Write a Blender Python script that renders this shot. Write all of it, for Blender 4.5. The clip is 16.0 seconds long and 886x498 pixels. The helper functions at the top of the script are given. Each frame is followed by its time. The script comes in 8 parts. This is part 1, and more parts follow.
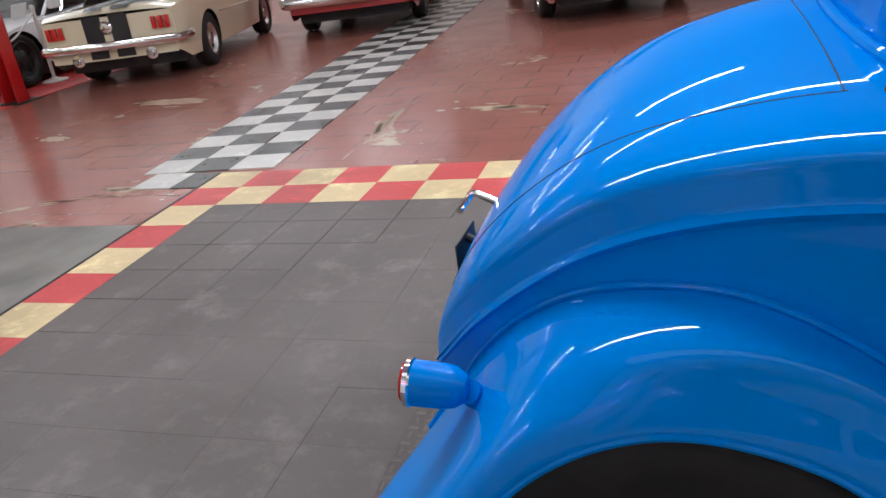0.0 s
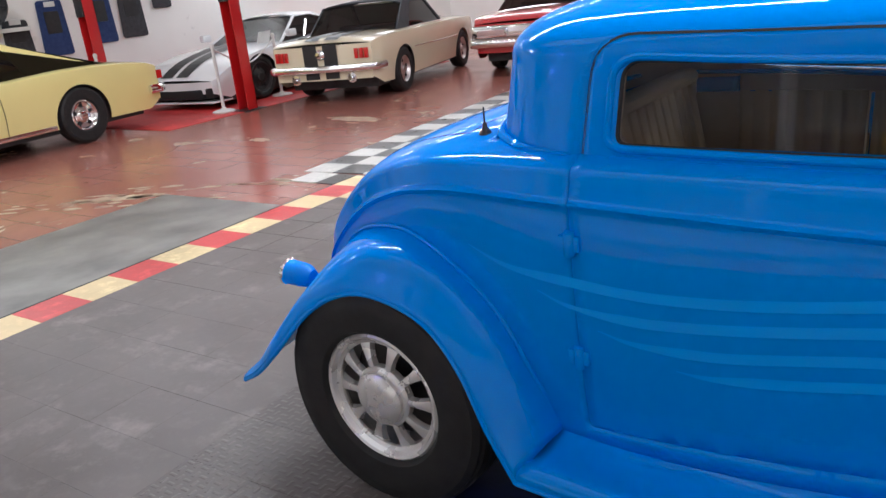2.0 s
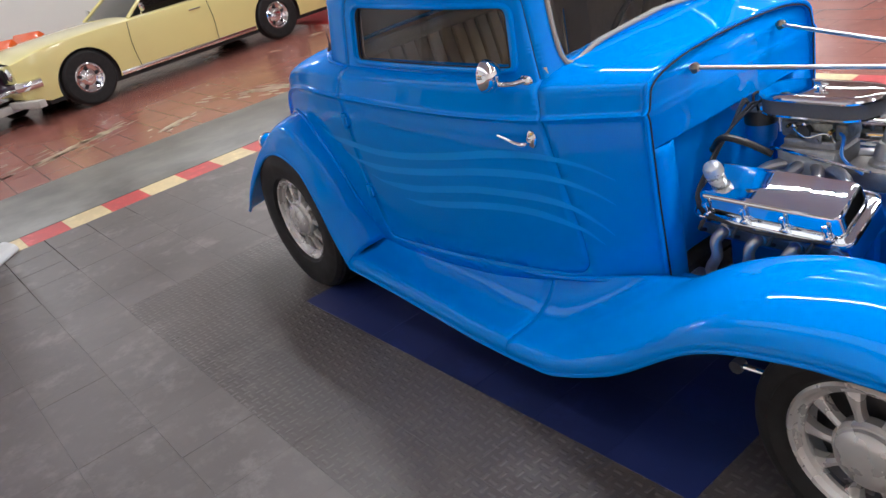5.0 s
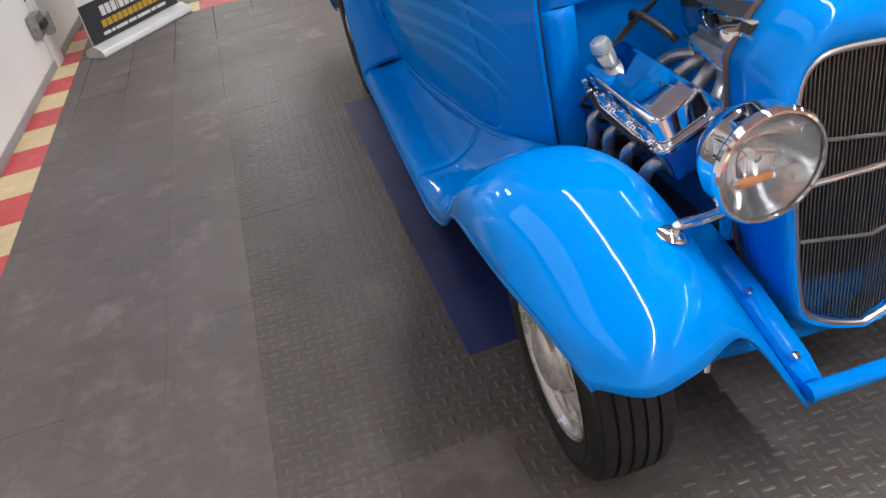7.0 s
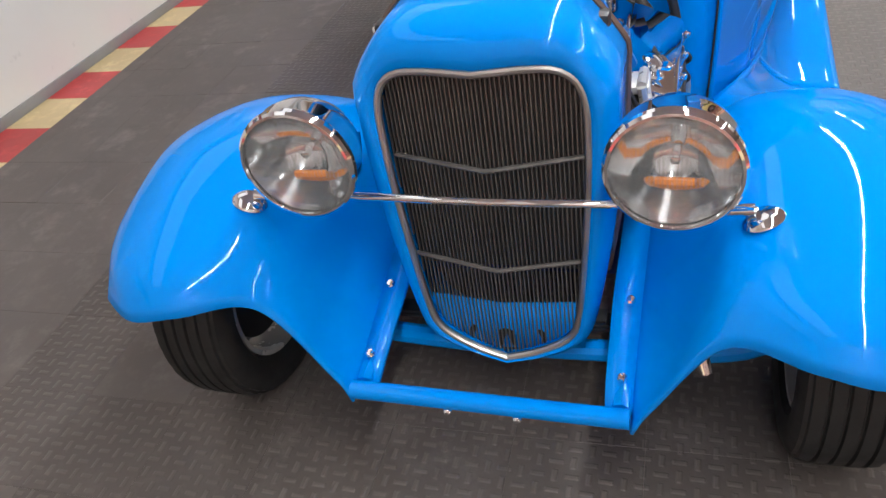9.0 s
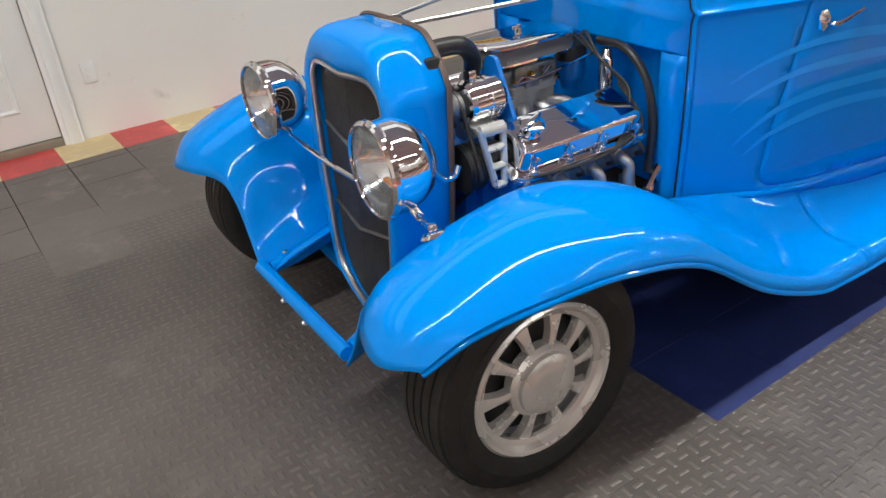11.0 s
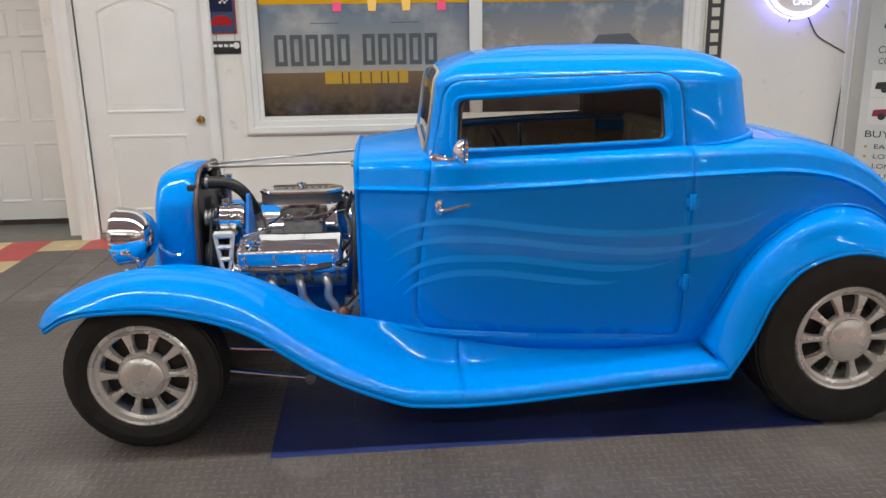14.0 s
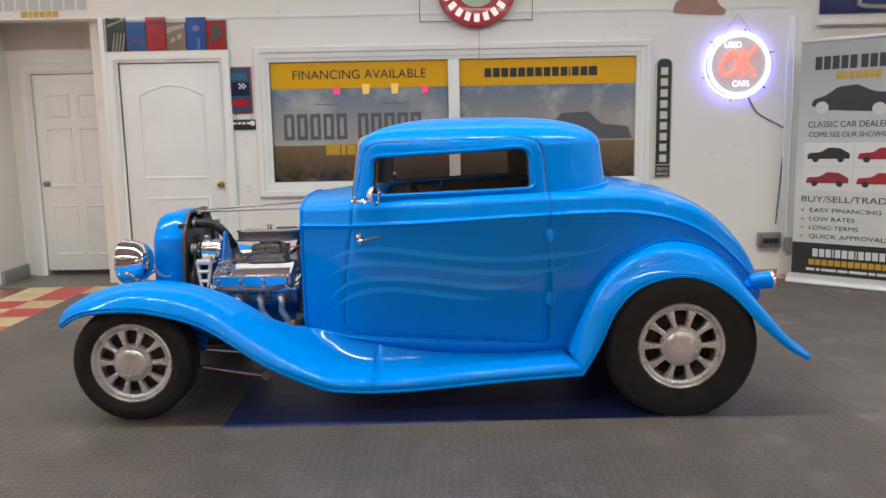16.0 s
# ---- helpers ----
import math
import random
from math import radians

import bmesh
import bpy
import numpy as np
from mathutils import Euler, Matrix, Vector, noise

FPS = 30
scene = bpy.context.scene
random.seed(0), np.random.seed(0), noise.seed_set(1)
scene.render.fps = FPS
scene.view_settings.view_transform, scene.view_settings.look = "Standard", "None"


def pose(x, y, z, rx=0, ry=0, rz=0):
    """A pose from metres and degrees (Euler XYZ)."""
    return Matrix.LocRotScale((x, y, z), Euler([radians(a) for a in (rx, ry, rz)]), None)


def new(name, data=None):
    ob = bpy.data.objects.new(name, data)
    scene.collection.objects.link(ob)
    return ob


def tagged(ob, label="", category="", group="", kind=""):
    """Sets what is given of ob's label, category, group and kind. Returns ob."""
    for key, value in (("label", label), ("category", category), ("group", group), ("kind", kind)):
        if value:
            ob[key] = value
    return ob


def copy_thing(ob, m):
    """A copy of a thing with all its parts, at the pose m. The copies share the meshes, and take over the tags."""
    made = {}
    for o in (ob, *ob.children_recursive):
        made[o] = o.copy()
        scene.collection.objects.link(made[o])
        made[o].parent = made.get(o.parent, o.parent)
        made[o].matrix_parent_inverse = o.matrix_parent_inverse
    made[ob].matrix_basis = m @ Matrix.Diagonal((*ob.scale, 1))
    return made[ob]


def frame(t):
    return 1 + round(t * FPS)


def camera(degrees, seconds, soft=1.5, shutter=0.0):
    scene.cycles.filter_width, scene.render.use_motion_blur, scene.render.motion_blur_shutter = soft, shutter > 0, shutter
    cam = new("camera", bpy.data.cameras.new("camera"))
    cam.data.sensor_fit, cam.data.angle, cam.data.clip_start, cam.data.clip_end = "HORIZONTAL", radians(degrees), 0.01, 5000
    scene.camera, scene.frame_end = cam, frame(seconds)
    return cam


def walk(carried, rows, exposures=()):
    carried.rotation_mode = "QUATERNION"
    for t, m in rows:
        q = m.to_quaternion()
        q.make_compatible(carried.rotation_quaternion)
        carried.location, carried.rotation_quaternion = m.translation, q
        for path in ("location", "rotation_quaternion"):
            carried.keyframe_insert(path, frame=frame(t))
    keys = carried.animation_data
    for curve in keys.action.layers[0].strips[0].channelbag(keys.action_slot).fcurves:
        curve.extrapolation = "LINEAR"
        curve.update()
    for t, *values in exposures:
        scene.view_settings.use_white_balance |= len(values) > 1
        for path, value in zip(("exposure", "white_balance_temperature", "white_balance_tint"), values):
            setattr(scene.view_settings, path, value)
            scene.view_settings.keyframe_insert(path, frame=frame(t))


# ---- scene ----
cam = camera(59.30, 16.0)
# seconds, x, y, z, yaw, pitch, roll
PATH = [
    (0.0, 1.316, 1.764, 1.411, -159.70, -23.25, -8.01),
    (0.5, 0.908, 1.922, 1.463, -154.50, -21.66, -8.06),
    (1.0, 0.546, 2.072, 1.483, -150.39, -20.52, -7.19),
    (1.5, 0.211, 2.182, 1.516, -145.85, -19.46, -6.79),
    (2.0, -0.096, 2.338, 1.514, -143.14, -18.98, -6.17),
    (2.5, -0.440, 2.358, 1.520, -139.71, -18.94, -6.81),
    (3.0, -0.742, 2.358, 1.546, -136.97, -19.32, -7.49),
    (3.5, -1.077, 2.365, 1.573, -133.85, -19.89, -8.69),
    (4.0, -1.418, 2.351, 1.610, -130.49, -21.12, -10.57),
    (4.5, -1.739, 2.291, 1.644, -126.65, -22.84, -12.51),
    (5.0, -2.013, 2.160, 1.657, -122.08, -24.87, -13.87),
    (5.5, -2.213, 1.934, 1.636, -116.56, -27.04, -14.04),
    (6.0, -2.429, 1.703, 1.613, -111.16, -29.10, -13.88),
    (6.5, -2.520, 1.372, 1.548, -104.40, -31.38, -12.75),
    (7.0, -2.645, 1.138, 1.522, -97.75, -33.38, -12.13),
    (7.5, -2.729, 0.786, 1.503, -89.80, -35.03, -11.63),
    (8.0, -2.739, 0.395, 1.465, -83.05, -36.15, -10.62),
    (8.5, -2.749, 0.011, 1.453, -75.92, -36.85, -10.55),
    (9.0, -2.667, -0.394, 1.471, -68.03, -36.57, -10.59),
    (9.5, -2.631, -0.772, 1.470, -60.21, -35.66, -9.85),
    (10.0, -2.551, -1.157, 1.470, -51.28, -34.38, -8.95),
    (10.5, -2.425, -1.524, 1.458, -41.07, -32.04, -7.27),
    (11.0, -2.244, -1.868, 1.441, -30.95, -29.09, -5.27),
    (11.5, -2.001, -2.181, 1.426, -22.24, -26.00, -3.43),
    (12.0, -1.689, -2.457, 1.421, -16.30, -23.25, -2.21),
    (12.5, -1.289, -2.694, 1.433, -11.00, -21.49, -1.80),
    (13.0, -0.989, -2.968, 1.425, -8.09, -18.40, -0.71),
    (13.5, -0.665, -3.235, 1.449, -5.45, -16.40, -0.73),
    (14.0, -0.388, -3.527, 1.456, -3.53, -14.47, -0.91),
    (14.5, -0.174, -3.850, 1.473, -1.90, -12.57, -1.09),
    (15.0, 0.039, -4.101, 1.440, -0.71, -11.04, -1.33),
    (15.5, 0.137, -4.330, 1.405, 0.00, -9.75, -1.28),
    (16.0, 0.241, -4.465, 1.389, 0.64, -8.56, -1.06),
]


def heading(x, y, z, yaw, pitch, roll):
    """Eye, yaw to the left from +y, pitch up, roll."""
    return Matrix.Translation((x, y, z)) @ pose(0, 0, 0, 0, 0, yaw) @ pose(0, 0, 0, 90 + pitch) @ pose(0, 0, 0, 0, 0, roll)


# The camera brightens and cools a little beside the shaded flank.
EXPOSURES = [(0.0, -0.38, 6000, 10), (1.5, 0.0, 5900, 10), (3.0, 0.1, 5900, 10), (6.0, -0.08, 6200, 10), (8.0, -0.12, 6400, 10), (9.5, -0.3, 6500, 8), (12.0, -0.45, 6600, 5), (16.0, -0.48, 6600, 5)]
walk(cam, [(t, heading(*r)) for t, *r in PATH], EXPOSURES)


# ---- light: fluorescent strips under the ceiling, added fill near the wall, and a dim even bounce from the hall ----
CEILING = 3.9
world = bpy.data.worlds.new("hall_air")
scene.world = world
world.use_nodes = True
world.node_tree.nodes["Background"].inputs[0].default_value = (0.88, 0.93, 1.0, 1)
world.node_tree.nodes["Background"].inputs[1].default_value = 0.08
scene.view_settings.exposure = 0.0


def area_lamp(x, y, z, length, watts, along_y=False, width=0.11):
    lamp = bpy.data.lights.new("tube_or_fill_light", "AREA")
    lamp.shape, lamp.size, lamp.size_y, lamp.energy = "RECTANGLE", length, width, watts
    lamp.color = (0.97, 0.97, 0.96)
    ob = new("tube_or_fill_light", lamp)
    ob.matrix_world = pose(x, y, z, 0, 0, 90 if along_y else 0)
    return ob


TUBES_AND_FILL = []
for ty, watts in ((-0.85, 80.0), (-4.6, 38.0)):
    for tx in (-5.9, -3.5, -1.1, 1.3, 3.7):
        TUBES_AND_FILL.append((tx, ty, 3.55, 2.34, watts, False))
# Added fill: wide soft panels, no known fixture, to brighten wall and flank.
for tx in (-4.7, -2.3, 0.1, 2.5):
    TUBES_AND_FILL.append((tx, 1.9, 3.6, 2.38, 9.5, False, 1.0))
for tx, ty in ((-2.0, -8.1), (3.0, -8.1), (8.0, -8.1), (11.5, -8.1), (8.0, -11.4), (11.5, -11.4), (8.0, -14.6), (11.5, -14.6)):
    TUBES_AND_FILL.append((tx, ty, 3.6, 2.4, 54.0, False))
for tx, ty in ((7.5, -2.6), (10.8, -2.4), (8.5, 1.4), (11.2, 2.0)):
    TUBES_AND_FILL.append((tx, ty, 3.6, 2.4, 50.0, False))
for row in TUBES_AND_FILL:
    area_lamp(*row)


# ---- materials ----
def srgb(r, g, b):
    f = lambda c: c / 12.92 if c <= 0.04045 else ((c + 0.055) / 1.055) ** 2.4
    return (f(r / 255), f(g / 255), f(b / 255), 1)


def material(name, color, rough=0.5, metal=0.0, coat=0.0, coat_rough=0.03, spec=0.5):
    m = bpy.data.materials.new(name)
    m.use_nodes = True
    b = m.node_tree.nodes["Principled BSDF"]
    b.inputs["Base Color"].default_value = color if len(color) == 4 else (*color, 1)
    b.inputs["Roughness"].default_value, b.inputs["Metallic"].default_value = rough, metal
    b.inputs["Coat Weight"].default_value, b.inputs["Coat Roughness"].default_value = coat, coat_rough
    b.inputs["Specular IOR Level"].default_value = spec
    return m


def node(m, kind, **sets):
    n = m.node_tree.nodes.new(kind)
    for key, value in sets.items():
        n.inputs[key.replace("_", " ")].default_value = value
    return n


def link(m, a, b):
    m.node_tree.links.new(a, b)


def bsdf(m):
    return m.node_tree.nodes["Principled BSDF"]


def coords(m, kind="Object"):
    return m.node_tree.nodes.new("ShaderNodeTexCoord").outputs[kind]


def world_coords(m):
    return m.node_tree.nodes.new("ShaderNodeNewGeometry").outputs["Position"]


def mix_colors(m, fac, a, b):
    n = m.node_tree.nodes.new("ShaderNodeMix")
    n.data_type = "RGBA"
    for key, value in (("Factor", fac), ("A", a), ("B", b)):
        sock = [s for s in n.inputs if s.name == key and s.type == ("VALUE" if key == "Factor" else "RGBA")][0]
        if isinstance(value, (tuple, list, float, int)):
            sock.default_value = value
        else:
            link(m, value, sock)
    return [s for s in n.outputs if s.type == "RGBA"][0]


def ramp(m, fac, low, high):
    n = m.node_tree.nodes.new("ShaderNodeMapRange")
    n.inputs["From Min"].default_value, n.inputs["From Max"].default_value = low, high
    link(m, fac, n.inputs["Value"])
    return n.outputs["Result"]


def bump(m, height, strength=0.2, distance=0.002):
    n = node(m, "ShaderNodeBump", Strength=strength, Distance=distance)
    link(m, height, n.inputs["Height"])
    link(m, n.outputs["Normal"], bsdf(m).inputs["Normal"])


def noise_tex(m, vector, scale, detail=4.0, rough=0.55):
    n = node(m, "ShaderNodeTexNoise", Scale=scale, Detail=detail, Roughness=rough)
    link(m, vector, n.inputs["Vector"])
    return n.outputs["Fac"]


def worn(name, color, dark, rough=0.5, scale=6.0, bump_scale=90.0, strength=0.15, metal=0.0, coat=0.0, spread=0.25):
    """A surface with blotches at one scale and fine grain at another."""
    m = material(name, color, rough, metal, coat)
    pos = world_coords(m)
    big, fine = noise_tex(m, pos, scale), noise_tex(m, pos, bump_scale, 2.0)
    link(m, mix_colors(m, ramp(m, big, 0.5 - spread, 0.5 + spread), dark, color), bsdf(m).inputs["Base Color"])
    n = m.node_tree.nodes.new("ShaderNodeMapRange")
    n.inputs["To Min"].default_value, n.inputs["To Max"].default_value = rough * 0.75, min(1.0, rough * 1.2)
    link(m, big, n.inputs["Value"])
    link(m, n.outputs["Result"], bsdf(m).inputs["Roughness"])
    bump(m, fine, strength, 0.0015)
    return m


PAINT = material("blue_gloss_paint", (0.0, 0.2, 0.78), 0.45, 0.0, 0.65, 0.0, 0.0)
bsdf(PAINT).inputs["Coat IOR"].default_value = 1.43
_n = noise_tex(PAINT, coords(PAINT), 900.0, 1.0)
link(PAINT, mix_colors(PAINT, _n, (0.0, 0.228, 0.74, 1), (0.0, 0.25, 0.80, 1)), bsdf(PAINT).inputs["Base Color"])
STRIPE = material("light_blue_stripe", (0.01, 0.33, 0.91), 0.45, 0.0, 0.7, 0.015, 0.0)
bsdf(STRIPE).inputs["Coat IOR"].default_value = 1.43
CHROME = material("chrome", (0.82, 0.83, 0.84), 0.045, 1.0)
ALLOY = worn("cast_alloy", (0.62, 0.61, 0.59, 1), (0.5, 0.49, 0.47, 1), 0.32, 12.0, 300.0, 0.1, 1.0)
WHEEL = worn("silver_wheel_paint", (0.77, 0.755, 0.73, 1), (0.66, 0.645, 0.62, 1), 0.28, 9.0, 200.0, 0.08, 0.55)
RODEND = worn("dull_gilt_steel", (0.42, 0.35, 0.24, 1), (0.3, 0.26, 0.2, 1), 0.35, 40.0, 100.0, 0.1, 0.9)
STEEL = worn("dull_steel", (0.42, 0.42, 0.42, 1), (0.25, 0.25, 0.25, 1), 0.42, 30.0, 200.0, 0.15, 0.9)
HEADER = worn("ceramic_pipe", (0.5, 0.5, 0.5, 1), (0.34, 0.34, 0.35, 1), 0.38, 25.0, 250.0, 0.1, 0.8)
RUBBER = worn("tyre_rubber", (0.018, 0.0175, 0.0175, 1), (0.027, 0.026, 0.0255, 1), 0.55, 20.0, 160.0, 0.25)
bsdf(RUBBER).inputs["Specular IOR Level"].default_value = 0.22
BLACK = worn("black_plastic", (0.015, 0.015, 0.016, 1), (0.025, 0.025, 0.026, 1), 0.42, 15.0, 200.0, 0.12)
# Near-black for real seals, and for shade painted into gaps and slots.
SEAL_AND_SHADE = material("dark_seal_and_shade", (0.01, 0.01, 0.011), 0.7)
HOSE = worn("rubber_hose", (0.012, 0.012, 0.012, 1), (0.02, 0.02, 0.02, 1), 0.38, 20.0, 150.0, 0.1)
TAN = worn("tan_leather", (0.55, 0.46, 0.34, 1), (0.46, 0.385, 0.28, 1), 0.55, 9.0, 250.0, 0.3)
CLOTH = worn("grey_brown_lining", (0.46, 0.41, 0.35, 1), (0.38, 0.335, 0.285, 1), 0.85, 8.0, 300.0, 0.3)
RED_LENS = material("red_lens", (0.55, 0.01, 0.01), 0.12, 0.0, 0.8)
AMBER = material("amber_bulb", (0.9, 0.25, 0.01), 0.2, 0.0, 0.6)
BROWN_TRIM = material("brown_edge_trim", (0.10, 0.065, 0.05), 0.45)


def glass(name, tint, gloss=1.0, ior=1.45):
    m = bpy.data.materials.new(name)
    m.use_nodes = True
    t = m.node_tree
    t.nodes.clear()
    out, mix = t.nodes.new("ShaderNodeOutputMaterial"), t.nodes.new("ShaderNodeMixShader")
    clear, shine, fres = t.nodes.new("ShaderNodeBsdfTransparent"), t.nodes.new("ShaderNodeBsdfGlossy"), t.nodes.new("ShaderNodeFresnel")
    clear.inputs["Color"].default_value = tint
    shine.inputs["Roughness"].default_value = 0.01
    shine.inputs["Color"].default_value = (gloss, gloss, gloss, 1)
    fres.inputs["IOR"].default_value = ior
    t.links.new(fres.outputs[0], mix.inputs[0])
    t.links.new(clear.outputs[0], mix.inputs[1])
    t.links.new(shine.outputs[0], mix.inputs[2])
    t.links.new(mix.outputs[0], out.inputs[0])
    return m


def frosted(name):
    """Moulded lamp glass: clear, a little milky, with upright flutes."""
    m = glass(name, (0.96, 0.97, 0.98, 1))
    t = m.node_tree
    out = [n for n in t.nodes if n.type == "OUTPUT_MATERIAL"][0]
    first = out.inputs[0].links[0].from_socket
    mix, milk = t.nodes.new("ShaderNodeMixShader"), t.nodes.new("ShaderNodeBsdfPrincipled")
    milk.inputs["Base Color"].default_value, milk.inputs["Roughness"].default_value = (0.55, 0.60, 0.62, 1), 0.16
    wave = t.nodes.new("ShaderNodeTexWave")
    wave.bands_direction = "Y"
    wave.inputs["Scale"].default_value, wave.inputs["Distortion"].default_value, wave.inputs["Detail"].default_value = 42.0, 2.5, 2.0
    where = t.nodes.new("ShaderNodeTexCoord")
    t.links.new(where.outputs["Object"], wave.inputs["Vector"])
    lift = t.nodes.new("ShaderNodeBump")
    lift.inputs["Strength"].default_value, lift.inputs["Distance"].default_value = 0.5, 0.003
    t.links.new(wave.outputs["Fac"], lift.inputs["Height"])
    t.links.new(lift.outputs["Normal"], milk.inputs["Normal"])
    part_mix = t.nodes.new("ShaderNodeMapRange")
    part_mix.inputs["To Min"].default_value, part_mix.inputs["To Max"].default_value = 0.08, 0.30
    t.links.new(wave.outputs["Fac"], part_mix.inputs["Value"])
    t.links.new(part_mix.outputs["Result"], mix.inputs[0])
    t.links.new(first, mix.inputs[1])
    t.links.new(milk.outputs[0], mix.inputs[2])
    t.links.new(mix.outputs[0], out.inputs[0])
    return m


TINTED = glass("tinted_glass", (0.82, 0.78, 0.73, 1), 1.0, 1.5)
CLEAR = glass("clear_glass", (0.93, 0.95, 0.95, 1))


def glow(name, color, strength):
    m = bpy.data.materials.new(name)
    m.use_nodes = True
    t = m.node_tree
    t.nodes.clear()
    out, e = t.nodes.new("ShaderNodeOutputMaterial"), t.nodes.new("ShaderNodeEmission")
    e.inputs[0].default_value, e.inputs[1].default_value = color, strength
    t.links.new(e.outputs[0], out.inputs[0])
    return m


def white_wall():
    m = material("white_wall_paint", (0.74, 0.74, 0.72), 0.55)
    pos = world_coords(m)
    big, fine = noise_tex(m, pos, 0.9, 5.0), noise_tex(m, pos, 45.0, 3.0)
    scuff = noise_tex(m, pos, 5.0, 8.0, 0.7)
    base = mix_colors(m, ramp(m, big, 0.3, 0.75), (0.86, 0.845, 0.81, 1), (0.80, 0.78, 0.74, 1))
    col = mix_colors(m, ramp(m, scuff, 0.61, 0.78), base, (0.56, 0.55, 0.52, 1))
    link(m, col, bsdf(m).inputs["Base Color"])
    bump(m, fine, 0.12, 0.002)
    return m


WALL = white_wall()
TRIM = worn("white_gloss_trim", (0.85, 0.85, 0.835, 1), (0.79, 0.79, 0.77, 1), 0.35, 3.0, 60.0, 0.08)
BASE_GREY = worn("grey_base_paint", (0.33, 0.33, 0.33, 1), (0.25, 0.25, 0.25, 1), 0.5, 3.0, 60.0, 0.1)
CEIL = worn("off_white_ceiling", (0.62, 0.62, 0.61, 1), (0.55, 0.55, 0.54, 1), 0.8, 1.0, 40.0, 0.2)


def red_floor():
    m = material("worn_red_concrete", (0.27, 0.09, 0.07), 0.25)
    pos = world_coords(m)
    big, mid, chips = noise_tex(m, pos, 0.55, 6.0, 0.6), noise_tex(m, pos, 2.2, 9.0, 0.62), noise_tex(m, pos, 1.1, 12.0, 0.72)
    fleck = noise_tex(m, pos, 26.0, 4.0, 0.6)
    a = mix_colors(m, ramp(m, big, 0.3, 0.7), (0.28, 0.092, 0.070, 1), (0.39, 0.17, 0.13, 1))
    b = mix_colors(m, ramp(m, mid, 0.42, 0.75), a, (0.23, 0.082, 0.063, 1))
    d = mix_colors(m, ramp(m, fleck, 0.68, 0.74), b, (0.42, 0.24, 0.18, 1))
    c = mix_colors(m, ramp(m, chips, 0.615, 0.64), d, (0.52, 0.42, 0.29, 1))
    joint = m.node_tree.nodes.new("ShaderNodeTexBrick")
    joint.offset = 0.5
    for key, value in (("Scale", 1.0), ("Mortar Size", 0.006), ("Mortar Smooth", 0.3), ("Brick Width", 0.61), ("Row Height", 0.305)):
        joint.inputs[key].default_value = value
    link(m, pos, joint.inputs["Vector"])
    broken = m.node_tree.nodes.new("ShaderNodeMath")
    broken.operation = "MULTIPLY"
    link(m, joint.outputs["Fac"], broken.inputs[0])
    link(m, ramp(m, big, 0.40, 0.60), broken.inputs[1])
    c = mix_colors(m, broken.outputs[0], c, (0.11, 0.05, 0.04, 1))
    link(m, c, bsdf(m).inputs["Base Color"])
    n = m.node_tree.nodes.new("ShaderNodeMapRange")
    n.inputs["To Min"].default_value, n.inputs["To Max"].default_value = 0.12, 0.34
    link(m, mid, n.inputs["Value"])
    link(m, n.outputs["Result"], bsdf(m).inputs["Roughness"])
    bump(m, chips, 0.04, 0.002)
    return m


RED_FLOOR = red_floor()
GREY_PAD = worn("grey_worn_concrete", (0.235, 0.225, 0.20, 1), (0.115, 0.11, 0.10, 1), 0.45, 2.6, 60.0, 0.2, spread=0.16)


